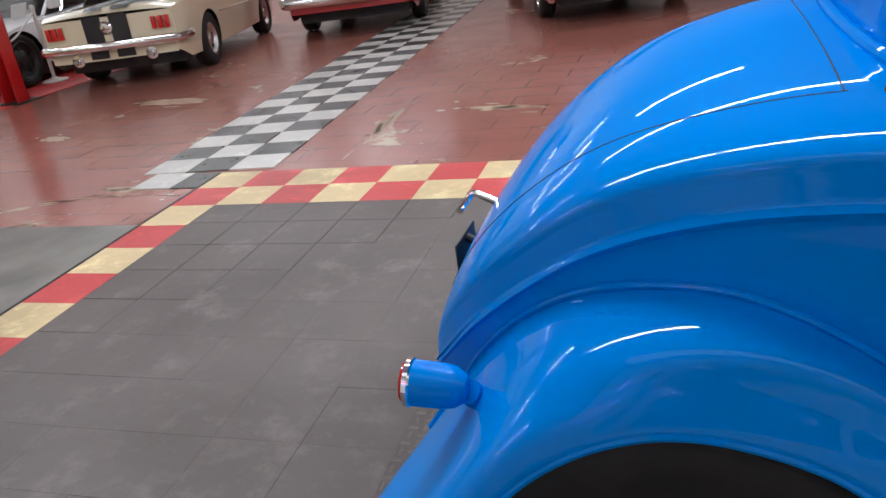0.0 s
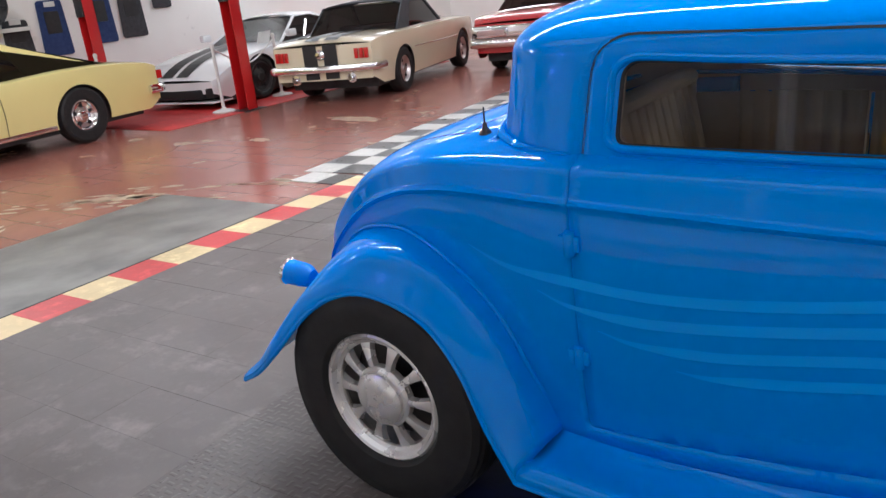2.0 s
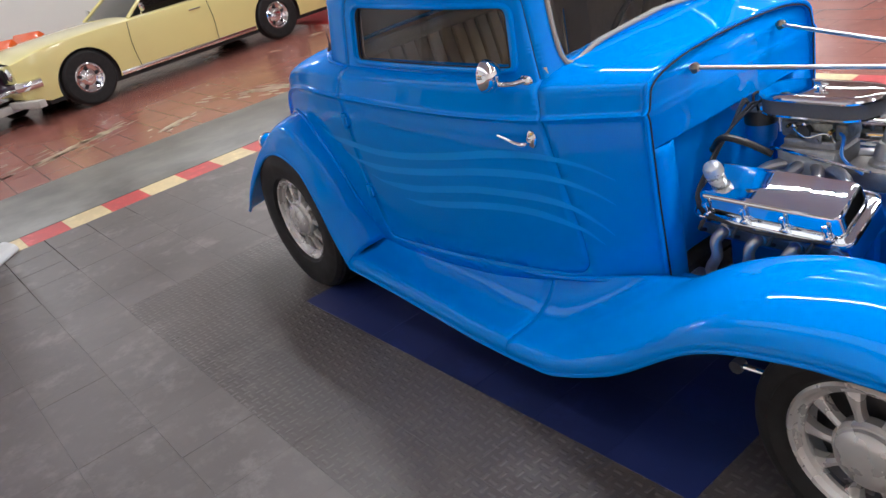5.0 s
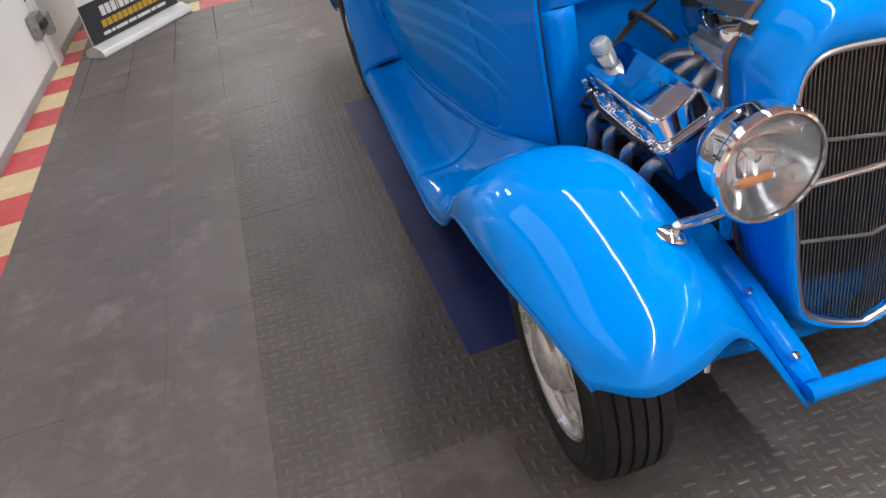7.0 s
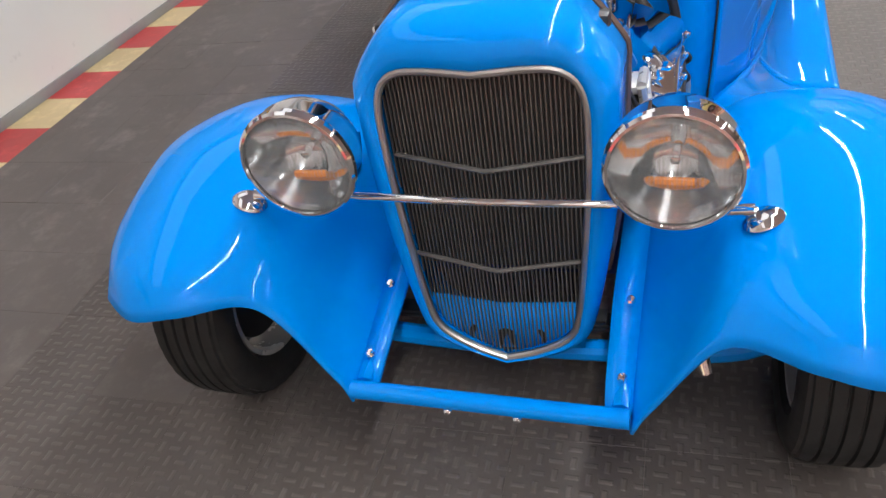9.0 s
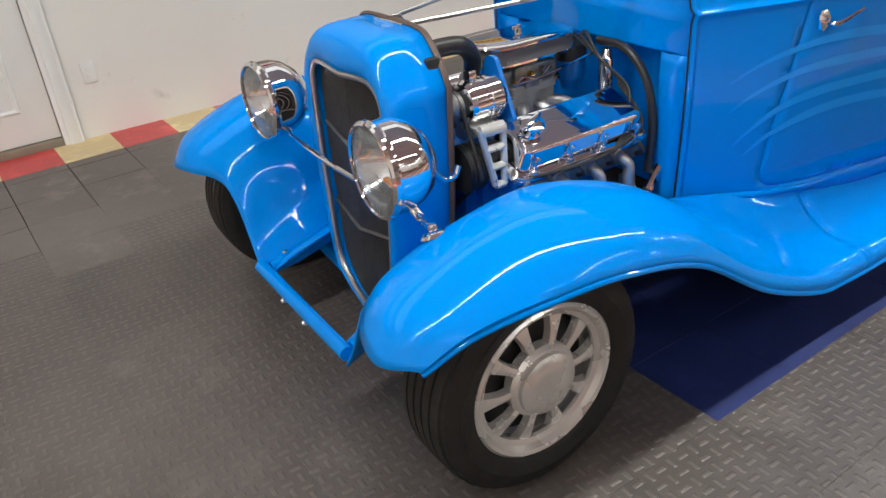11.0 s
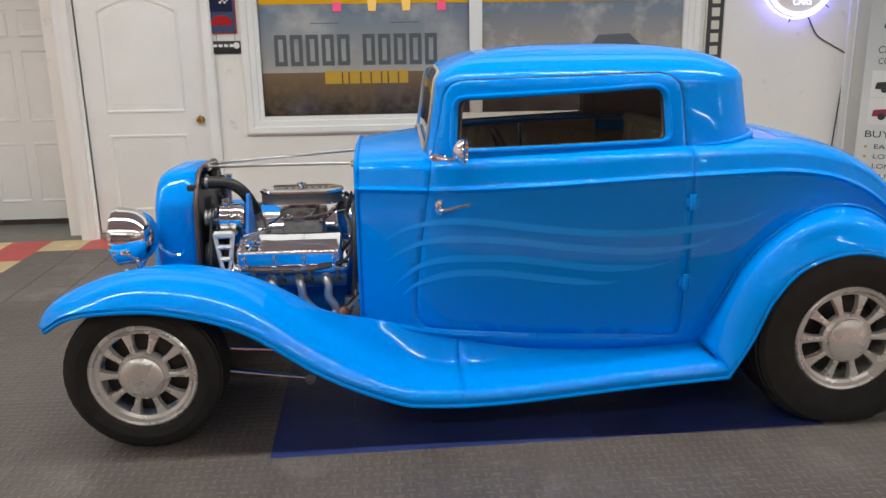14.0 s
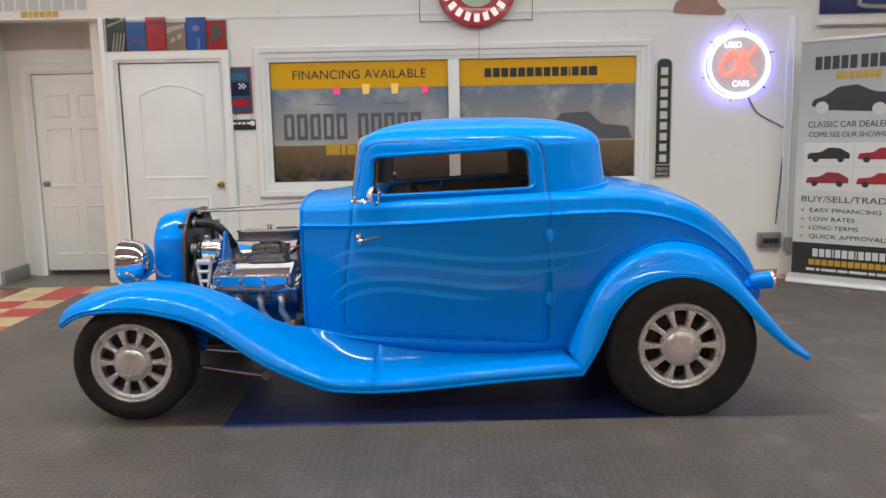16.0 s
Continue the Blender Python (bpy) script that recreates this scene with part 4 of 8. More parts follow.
# Hinges, handles and mirrors on the doors.
for d, side in zip(doors, (1, -1)):
    for hx, hz in ((0.716, 0.888), (0.716, 0.572)):
        y = body_at(hx, body_v(hx, hz))[1]
        h = turned([(0.0, -0.032), (0.012, -0.031), (0.014, -0.027), (0.014, 0.027), (0.012, 0.031), (0.0, 0.032)], 16, "z")
        join(h, box(-0.026, -0.012, -0.02, 0.03, 0.004, 0.02, 0.004))
        part("hinge", put(h, Matrix.Translation((hx, side * (y + 0.006), hz)) @ Matrix.Diagonal((1, side, 1, 1))), PAINT, d)
    hx, hz = -0.219, 0.869
    y = body_at(hx, body_v(hx, hz))[1]
    m = Matrix.Translation((hx, side * y, hz)) @ Matrix.Diagonal((1, side, 1, 1))
    h = put(turned([(0.0, 0.016), (0.014, 0.014), (0.024, 0.006), (0.026, 0.0)], 28), Matrix.Diagonal((0.75, 1, 1.25, 1)))
    join(h, tube([(0, 0.012, -0.006), (0.002, 0.035, -0.006), (0.03, 0.042, -0.002), (0.075, 0.042, 0.008), (0.115, 0.040, 0.014)], 0.0065, 10, 26, True, lambda t: 1.15 - 0.5 * abs(t - 0.3)))
    part("door_handle", put(h, m), CHROME, d, "chrome lever handle")
    hx, hz = -0.222, 1.055
    y = body_at(hx, 1.28)[1]
    mirror = put(turned([(0.0, 0.008), (0.02, 0.006), (0.026, 0.0)], 24), Matrix.Diagonal((1.25, 1, 0.62, 1)))
    join(mirror, tube([(0, 0.002, 0), (0.03, 0.035, -0.002), (0.07, 0.05, 0.0), (0.084, 0.055, 0.01), (0.08, 0.06, 0.03)], 0.0085, 10, 24))
    mirror = part("wing_mirror", put(mirror, Matrix.Translation((hx, side * y, hz)) @ Matrix.Diagonal((1, side, 1, 1))), CHROME, d, "chrome round wing mirror")
    head = put(turned([(0.0, -0.034), (0.022, -0.030), (0.038, -0.018), (0.047, -0.004), (0.05, 0.008), (0.05, 0.014), (0.044, 0.016), (0.043, 0.010), (0.0, 0.010)], 32, "x"), pose(0, 0, 0, 0, 0, 16) @ Matrix.Diagonal((1.0, 1.05, 1.05, 1)))
    part("mirror_head", put(head, Matrix.Translation((hx + 0.086, side * (y + 0.066), hz + 0.03)) @ Matrix.Diagonal((1, side, 1, 1))), CHROME, mirror)

# Firewall: an upper panel, cheeks beside a recess for the engine, and the cowl's front lip.
fw = [body_at(-0.535, v) for v in np.r_[np.linspace(0, 1.3, 20), np.linspace(1.33, 2.3, 24)]]
fw = [(-0.53 - 0.02 * max(0.0, (1.0 - z)) , max(y - 0.012, 0.0), z - 0.010) for _, y, z in fw]
LEDGE, CHEEK = 0.80, 0.31
upper = [p for p in fw if p[2] > LEDGE]
upper = [(-0.534, upper[0][1], LEDGE)] + upper
k = len(upper)
made("firewall", upper + [(x, -y, z) for x, y, z in upper], [(j, j + 1, k + j + 1, k + j) for j in range(k - 1)], PAINT, coupe, "", 30, 0.01)
lower = [p for p in fw if p[2] <= LEDGE] + [(-0.534, upper[0][1], LEDGE)]
cheek = []
for x, y, z in lower:
    cheek += [(x, y, z), (x - 0.012, min(CHEEK + 0.05, y), z), (x, min(CHEEK + 0.02, y), z), (-0.45, min(CHEEK, y - 0.03), z)]
both("firewall_cheek", [Vector(p) for p in cheek], grid_faces(len(lower), 4), PAINT, coupe, "", 0.006, 40)
part("recess_panel", box(-0.46, -0.33, 0.34, -0.445, 0.33, 0.80, 0.004), PAINT, coupe)
roof_v = [(-0.534, -0.42, LEDGE), (-0.534, 0.42, LEDGE), (-0.45, 0.34, LEDGE - 0.01), (-0.45, -0.34, LEDGE - 0.01)]
made("recess_roof", roof_v, [(0, 1, 2, 3)], PAINT, coupe, "", 0, 0.006)
lip = [Vector(body_at(-0.54, v)) for v in np.linspace(0, 2.3, 60)]
lip = lip + [Vector((p.x, -p.y, p.z)) for p in reversed(lip)]
part("cowl_lip", tube(lip, 0.008, 8, 110, False), PAINT, coupe)
groove = [Vector(body_at(-0.54, v)) + Vector((-0.007, -0.009 if v < 1.9 else 0.0, -0.008 if v > 1.3 else 0.0)) for v in np.linspace(0.02, 2.3, 60)]
groove = groove + [Vector((p.x, -p.y, p.z)) for p in reversed(groove)]
part("cowl_groove", tube(groove, 0.0028, 6, 110, False), SEAL_AND_SHADE, coupe, "thin dark groove round the cowl")
part("floor_pan", box(-0.5, -0.56, 0.29, 1.5, 0.56, 0.315), BLACK, coupe)

# Fenders and running boards.
FRONT = [
    [(-1.635, 0.30, 0.196), (-1.55, 0.295, 0.225), (-1.36, 0.295, 0.275), (-1.1, 0.30, 0.33), (-0.85, 0.34, 0.375), (-0.6, 0.43, 0.385), (-0.40, 0.51, 0.37), (-0.15, 0.57, 0.325)],
    [(-1.625, 0.335, 0.26), (-1.545, 0.36, 0.32), (-1.36, 0.37, 0.42), (-1.1, 0.37, 0.46), (-0.85, 0.41, 0.45), (-0.6, 0.48, 0.395), (-0.4, 0.56, 0.32), (-0.15, 0.62, 0.262)],
    [(-1.635, 0.46, 0.455), (-1.56, 0.47, 0.53), (-1.38, 0.49, 0.605), (-1.15, 0.49, 0.625), (-0.88, 0.51, 0.55), (-0.62, 0.57, 0.40), (-0.4, 0.63, 0.280), (-0.27, 0.658, 0.239), (-0.15, 0.68, 0.222)],
    [(-1.708, 0.60, 0.485), (-1.645, 0.62, 0.572), (-1.44, 0.66, 0.66), (-1.22, 0.67, 0.675), (-0.95, 0.68, 0.605), (-0.65, 0.70, 0.405), (-0.4, 0.715, 0.256), (-0.27, 0.725, 0.222), (-0.15, 0.735, 0.209)],
    [(-1.726, 0.705, 0.482), (-1.65, 0.745, 0.565), (-1.44, 0.785, 0.635), (-1.22, 0.815, 0.64), (-0.95, 0.815, 0.56), (-0.65, 0.81, 0.352), (-0.4, 0.805, 0.230), (-0.27, 0.808, 0.209), (-0.15, 0.812, 0.203)],
    [(-1.68, 0.788, 0.495), (-1.57, 0.822, 0.56), (-1.40, 0.855, 0.588), (-1.2, 0.87, 0.582), (-0.95, 0.862, 0.505), (-0.66, 0.85, 0.315), (-0.40, 0.842, 0.203), (-0.27, 0.841, 0.184), (-0.15, 0.84, 0.179)],
    [(-1.67, 0.788, 0.48), (-1.56, 0.822, 0.54), (-1.40, 0.855, 0.566), (-1.2, 0.87, 0.560), (-0.95, 0.862, 0.482), (-0.66, 0.85, 0.287), (-0.40, 0.842, 0.169), (-0.27, 0.841, 0.150), (-0.15, 0.84, 0.145)],
]
v, f = lofted(FRONT, 64, 40)
both("front_fender", v, outward(v, f), PAINT, coupe, "", 0.008, 50)
REAR = [
    [(0.80, 0.64, 0.31), (0.862, 0.68, 0.46), (0.95, 0.70, 0.64), (1.09, 0.69, 0.765), (1.26, 0.655, 0.836), (1.43, 0.60, 0.824), (1.57, 0.535, 0.765), (1.70, 0.48, 0.65), (1.82, 0.44, 0.47), (1.89, 0.44, 0.37)],
    [(0.815, 0.76, 0.30), (0.875, 0.775, 0.47), (0.965, 0.785, 0.64), (1.10, 0.785, 0.76), (1.26, 0.775, 0.808), (1.43, 0.75, 0.79), (1.58, 0.71, 0.715), (1.72, 0.665, 0.575), (1.85, 0.63, 0.42), (1.96, 0.63, 0.315)],
    [(0.835, 0.815, 0.275), (0.90, 0.82, 0.44), (0.99, 0.825, 0.605), (1.12, 0.812, 0.712), (1.28, 0.806, 0.754), (1.44, 0.804, 0.734), (1.60, 0.808, 0.65), (1.74, 0.82, 0.505), (1.86, 0.80, 0.38), (1.98, 0.775, 0.288)],
    [(0.858, 0.85, 0.25), (0.925, 0.852, 0.37), (1.0, 0.85, 0.54), (1.12, 0.836, 0.655), (1.30, 0.83, 0.703), (1.45, 0.83, 0.683), (1.59, 0.838, 0.605), (1.73, 0.865, 0.46), (1.85, 0.85, 0.352), (1.955, 0.83, 0.285)],
    [(0.862, 0.85, 0.221), (0.94, 0.850, 0.36), (1.015, 0.848, 0.525), (1.13, 0.834, 0.638), (1.30, 0.828, 0.688), (1.445, 0.828, 0.668), (1.58, 0.836, 0.588), (1.715, 0.863, 0.447), (1.84, 0.848, 0.34), (1.95, 0.828, 0.275)],
]
for n_row, (x, y, z) in enumerate(REAR[0]):
    if 0.83 < x < 1.8:
        REAR[0][n_row] = (x, body_at(x, body_v(x, z))[1] - 0.004, z)
v, f = lofted(REAR, 64, 34)
both("rear_fender", v, outward(v, f), PAINT, coupe, "", 0.008, 50)
for g in (REAR[0],):
    for side in (1, -1):
        bead = [(x, side * (y + 0.007), z + 0.003) for x, y, z in g]
        part("fender_bead", tube(bead, 0.0075, 8, 60), PAINT, coupe)
for side in (1, -1):
    for row in (FRONT[-1], REAR[-1]):
        part("fender_edge_bead", tube([(x, side * (y - 0.001), z + 0.002) for x, y, z in row], 0.008, 8, 80), PAINT, coupe)
BOARD = [
    [(-0.15, 0.57, 0.325), (0.02, 0.585, 0.317), (0.2, 0.605, 0.311), (0.5, 0.63, 0.315), (0.80, 0.64, 0.325)],
    [(-0.15, 0.62, 0.262), (0.02, 0.63, 0.261), (0.2, 0.64, 0.266), (0.5, 0.66, 0.285), (0.82, 0.67, 0.305)],
    [(-0.15, 0.68, 0.222), (0.02, 0.687, 0.226), (0.2, 0.696, 0.238), (0.5, 0.708, 0.263), (0.83, 0.71, 0.29)],
    [(-0.15, 0.735, 0.209), (0.02, 0.737, 0.214), (0.2, 0.742, 0.2285), (0.5, 0.748, 0.2555), (0.838, 0.75, 0.283)],
    [(-0.15, 0.812, 0.203), (0.02, 0.813, 0.209), (0.2, 0.815, 0.224), (0.5, 0.818, 0.252), (0.845, 0.82, 0.278)],
    [(-0.15, 0.84, 0.179), (0.02, 0.841, 0.185), (0.2, 0.842, 0.200), (0.5, 0.845, 0.228), (0.858, 0.85, 0.254)],
    [(-0.15, 0.84, 0.145), (0.02, 0.841, 0.151), (0.2, 0.842, 0.166), (0.5, 0.845, 0.194), (0.862, 0.85, 0.221)],
]
v, f = lofted(BOARD, 24, 40)
both("running_board", v, outward(v, f), PAINT, coupe, "", 0.008, 50)
for side in (1, -1):
    part("board_edge_bead", tube([(x, side * (y - 0.001), z + 0.002) for x, y, z in BOARD[-1]], 0.008, 8, 40), PAINT, coupe)
    bead = [(x, side * (y + 0.012), z + 0.012) for x, y, z in BOARD[0]]
    part("sill_moulding", tube([(-0.53, side * 0.442, 0.356), (-0.35, side * 0.53, 0.35)] + bead, 0.010, 8, 40), PAINT, coupe)

# Frame, front apron and spreader bar.
for side in (1, -1):
    part("frame_rail", tube([(-1.60, side * 0.28, 0.222), (-1.5, side * 0.283, 0.232), (-1.2, side * 0.29, 0.30), (-0.6, side * 0.36, 0.33), (0.4, side * 0.45, 0.27), (1.2, side * 0.42, 0.36), (1.8, side * 0.38, 0.34)], 0.022, 8, 40), PAINT, coupe)
    plate = [(-1.628, 0.25, 0.215), (-1.628, 0.30, 0.213), (-1.55, 0.302, 0.242), (-1.36, 0.304, 0.300), (-1.12, 0.308, 0.362), (-1.12, 0.245, 0.370), (-1.36, 0.242, 0.312), (-1.55, 0.245, 0.255)]
    made("horn_cover", [(x, side * y, z) for x, y, z in plate], [(0, 1, 2, 7), (7, 2, 3, 6), (6, 3, 4, 5)], PAINT, coupe, "", 50, 0.012)
    for bx, by, bz in ((-1.545, 0.278, 0.258), (-1.365, 0.280, 0.312)):
        b = turned([(0.0, 0.012), (0.008, 0.011), (0.011, 0.006), (0.011, 0.0)], 12, "z")
        part("bolt", put(b, Matrix.Translation((bx, side * by, bz)) @ pose(0, 0, 0, 0, -15, 0)), CHROME, coupe, "chrome dome bolt")
part("spreader_bar", tube([(-1.625, -0.30, 0.228), (-1.625, 0.30, 0.228)], 0.021, 16, 2, False), PAINT, coupe)
for by in (0.075, -0.075):
    b = turned([(0.0, -0.012), (0.007, -0.011), (0.010, -0.006), (0.010, 0.0)], 12, "x")
    part("bolt", put(b, Matrix.Translation((-1.645, by, 0.215))), CHROME, coupe, "chrome dome bolt")
for k in range(3):
    part("spring_leaf", box(-1.33, -0.36 + 0.07 * k, 0.178 + 0.012 * k, -1.285, 0.36 - 0.07 * k, 0.187 + 0.012 * k, 0.002), BLACK, coupe)
part("front_axle", tube([(-1.345, -0.62, 0.27), (-1.352, -0.48, 0.17), (-1.355, 0, 0.135), (-1.352, 0.48, 0.17), (-1.345, 0.62, 0.27)], 0.026, 10, 40), PAINT, coupe)
for side in (1, -1):
    part("radius_rod", tube([(-1.30, side * 0.52, 0.225), (-0.775, side * 0.42, 0.105)], 0.011, 10, 2, False), CHROME, coupe, "chrome radius rod")
    part("radius_rod", tube([(-1.28, side * 0.50, 0.30), (-0.85, side * 0.42, 0.235)], 0.011, 10, 2, False), CHROME, coupe, "chrome radius rod")
    part("rod_end", put(turned([(0.0, -0.02), (0.022, -0.018), (0.024, 0.0), (0.022, 0.018), (0.0, 0.02)], 16), Matrix.Translation((-0.77, side * 0.42, 0.104))), STEEL, coupe)
    part("shock_absorber", tube([(-1.45, side * 0.44, 0.20), (-1.38, side * 0.39, 0.40)], 0.016, 12, 2, False), CHROME, coupe)
    part("exhaust_pipe", tube([(-0.6, side * 0.33, 0.34), (-0.4, side * 0.36, 0.2), (0.3, side * 0.36, 0.18), (1.4, side * 0.36, 0.19)], 0.03, 12, 40), HEADER, coupe)
part("rear_axle", tube([(1.345, -0.7, 0.335), (1.345, 0.7, 0.335)], 0.04, 14, 2, False), BLACK, coupe)
part("fuel_tank", box(1.35, -0.36, 0.28, 1.78, 0.36, 0.44, 0.04, 3), BLACK, coupe)
part("under_floor", box(-0.5, -0.50, 0.2, 1.2, 0.50, 0.28, 0.03), BLACK, coupe)


# Wheels: tyre, ten-spoke alloy rim and a domed cap. The axis is y, the outer face towards +y.
def wheel(x, side, radius, width, rim_r, face_y, hub_z):
    w = new("wheel")
    w.parent = coupe
    rt, hw = radius, width / 2
    groove = []
    ribs = 5
    for k in range(ribs):
        a, b = -0.8 + 1.6 * k / ribs, -0.8 + 1.6 * (k + 1) / ribs
        drop = lambda q: 0.010 * abs(q) ** 3
        groove += [(rt - drop(a) - 0.007, (a + 0.015) * hw), (rt - drop(a), (a + 0.045) * hw), (rt - drop(b), (b - 0.045) * hw), (rt - drop(b) - 0.007, (b - 0.015) * hw)]
    prof = [(rim_r, -0.78 * hw), (rim_r + 0.012, -0.92 * hw), (rim_r + (rt - rim_r) * 0.45, -1.02 * hw), (rt - 0.032, -0.97 * hw), (rt - 0.014, -0.87 * hw)] + groove
    prof += [(rt - 0.014, 0.87 * hw), (rt - 0.032, 0.97 * hw), (rt - 0.05, 0.985 * hw), (rt - 0.054, 0.995 * hw), (rim_r + (rt - rim_r) * 0.45, 1.02 * hw), (rim_r + 0.016, 0.95 * hw), (rim_r + 0.012, 0.92 * hw), (rim_r, 0.8 * hw)]
    tyre = turned(prof, 120, "y", True)
    for vert in tyre.verts:  # cut notches in the shoulders
        r = math.hypot(vert.co.x, vert.co.z)
        if r > rt - 0.016 and abs(vert.co.y) > 0.55 * hw and round(math.atan2(vert.co.z, vert.co.x) / (2 * math.pi) * 120) % 3 == 0:
            vert.co.x, vert.co.z = vert.co.x * (1 - 0.0014 / r), vert.co.z * (1 - 0.0014 / r)
    for vert in tyre.verts:  # the tyre is pressed flat where it stands
        low = 0.001 - hub_z
        if vert.co.z < low + 0.012:
            vert.co.y *= 1.0 + 0.5 * max(0.0, low + 0.012 - vert.co.z)
            vert.co.z = max(vert.co.z, low)
    part("tyre", tyre, RUBBER, w, "black radial tyre", 28)
    f = 0.80 * hw
    barrel = turned([(rim_r - 0.002, -0.8 * hw), (rim_r + 0.004, f + 0.006), (rim_r - 0.003, f + 0.012), (rim_r - 0.012, f + 0.008), (rim_r - 0.020, f - 0.006), (rim_r - 0.032, f - 0.012), (rim_r - 0.034, f - 0.02), (rim_r - 0.012, f - 0.05), (rim_r - 0.014, -0.8 * hw)], 80, "y", True)
    part("rim", barrel, WHEEL, w, "silver ten-spoke alloy rim")
    inner, outer = rim_r * 0.42, rim_r - 0.026
    for k in range(10):
        rows = []
        for j in range(7):
            t = j / 6
            r = inner + (outer - inner) * t
            half = rim_r * (0.060 + 0.03 * abs(t - 0.35) + 0.06 * t**3)
            bow = f - 0.004 - 0.016 * (t - 0.1) ** 2
            rows += [(-half, bow - 0.022, r), (-half * 0.8, bow - 0.002, r), (0, bow + 0.002, r), (half * 0.8, bow - 0.002, r), (half, bow - 0.022, r)]
        me_v = [Matrix.Rotation(2 * math.pi * (k + 0.5) / 10, 4, "Y") @ Vector(p) for p in rows]
        made("spoke", me_v, grid_faces(7, 5), WHEEL, w, "", 40)
    part("hub", turned([(inner + 0.012, f - 0.03), (inner + 0.012, f - 0.006), (inner + 0.004, f + 0.004), (inner - 0.006, f + 0.006), (0.0, f + 0.006)], 48), WHEEL, w)
    part("hub_cap", turned([(inner - 0.002, f + 0.004), (inner - 0.004, f + 0.016), (inner - 0.014, f + 0.024), (inner * 0.6, f + 0.030), (inner * 0.3, f + 0.032), (0.0, f + 0.033)], 48), WHEEL, w, "brushed domed hub cap")
    part("brake_drum", turned([(0.0, -0.3 * hw), (rim_r * 0.78, -0.3 * hw), (rim_r * 0.8, 0.2 * hw), (rim_r * 0.6, 0.28 * hw), (0.0, 0.28 * hw)], 40), BLACK, w)
    lean = 4.0 if x < 0 else 0.0
    w.matrix_world = pose(x, side * (face_y - hw), hub_z, 0, 0, 0 if side > 0 else 180)
    return w


for side in (1, -1):
    wheel(-1.345, side, 0.297, 0.19, 0.197, 0.785, 0.288)
    wheel(1.345, side, 0.371, 0.30, 0.208, 0.832, 0.342)

def stacked_slot(half, height):
    """A dark arched notch facing -x."""
    rim = [(-half, -0.02), (half, -0.02)] + [(half * math.cos(a), height - half + half * math.sin(a)) for a in np.linspace(0, math.pi, 9)]
    bm = bmesh.new()
    a, b = [bm.verts.new((-0.0015, y, z)) for y, z in rim], [bm.verts.new((0.001, y, z)) for y, z in rim]
    bm.faces.new(a[::-1])
    bm.faces.new(b)
    for q in range(len(rim)):
        bm.faces.new((a[q], a[(q + 1) % len(rim)], b[(q + 1) % len(rim)], b[q]))
    return bm


# Radiator shell and grille.
def shell_ring(w_top, w_low, z_lo, z_hi, corner, dip, n=28):
    """Half outline from the bottom middle to the top middle."""
    pts = [(0, z_lo), (0.45 * w_low, z_lo + 0.026), (0.86 * w_low, z_lo + 0.075), (w_low, z_lo + 0.16), (w_low + (w_top - w_low) * 0.75, z_lo + 0.40), (w_top, z_hi - 0.16), (w_top - 0.006, z_hi - corner), (w_top - corner * 0.75, z_hi - 0.012), (w_top * 0.5, z_hi + dip * 0.4), (0, z_hi - 0.0 + (dip if dip < 0 else dip * 0.5))]
    return [(p.x, p.y) for p in smooth_line([(a, b, 0) for a, b in pts], n)]


opening = shell_ring(0.205, 0.176, 0.156, 0.872, 0.055, -0.012, 56)
outer = shell_ring(0.262, 0.215, 0.134, 0.955, 0.10, 0.034, 56)
rows = []
for x, mixf in ((-1.352, 0.0), (-1.390, 0.05), (-1.404, 0.16), (-1.409, 0.36), (-1.406, 0.58), (-1.396, 0.77), (-1.378, 0.90), (-1.352, 0.975), (-1.318, 1.0), (-1.235, 1.015)):
    row = []
    for (oy, oz), (py, pz) in zip(opening, outer):
        lean = 0.035 * (oz - 0.5)
        row.append(Vector((x + lean - 0.012 * (1 - abs(oy) / 0.21) * (1 - mixf), oy + (py - oy) * mixf, oz + (pz - oz) * mixf)))
    rows.append(row)
v = [p for row in rows for p in row]
v, f = whole(v, grid_faces(len(rows), len(opening)))
shell = made("radiator_shell", v, f, PAINT, coupe, "", 50, 0.01)
edge = [rows[-1][k] for k in range(len(opening))]
edge = [p + Vector((0.003, 0, 0)) for p in edge] + [Vector((p.x + 0.003, -p.y, p.z)) for p in reversed(edge)]
part("shell_trim", tube(edge[14:-14], 0.009, 6, 90, False), BROWN_TRIM, coupe, "brown edge trim on the shell")
surround = [Vector((p.x - 0.004, p.y, p.z)) for p in rows[1]]
surround = surround + [Vector((p.x, -p.y, p.z)) for p in reversed(surround)]
part("grille_surround", tube(surround, 0.0095, 10, 112, False), ALLOY, coupe, "polished grille surround")
GRILLE_DARK = worn("grille_grey", (0.21, 0.205, 0.195, 1), (0.15, 0.145, 0.14, 1), 0.4, 30.0, 200.0, 0.1, 0.7)
oy_ = np.array([p[0] for p in opening])
oz_ = np.array([p[1] for p in opening])
widest = int(np.argmax(oy_))
grille = new("grille")
grille.parent = coupe
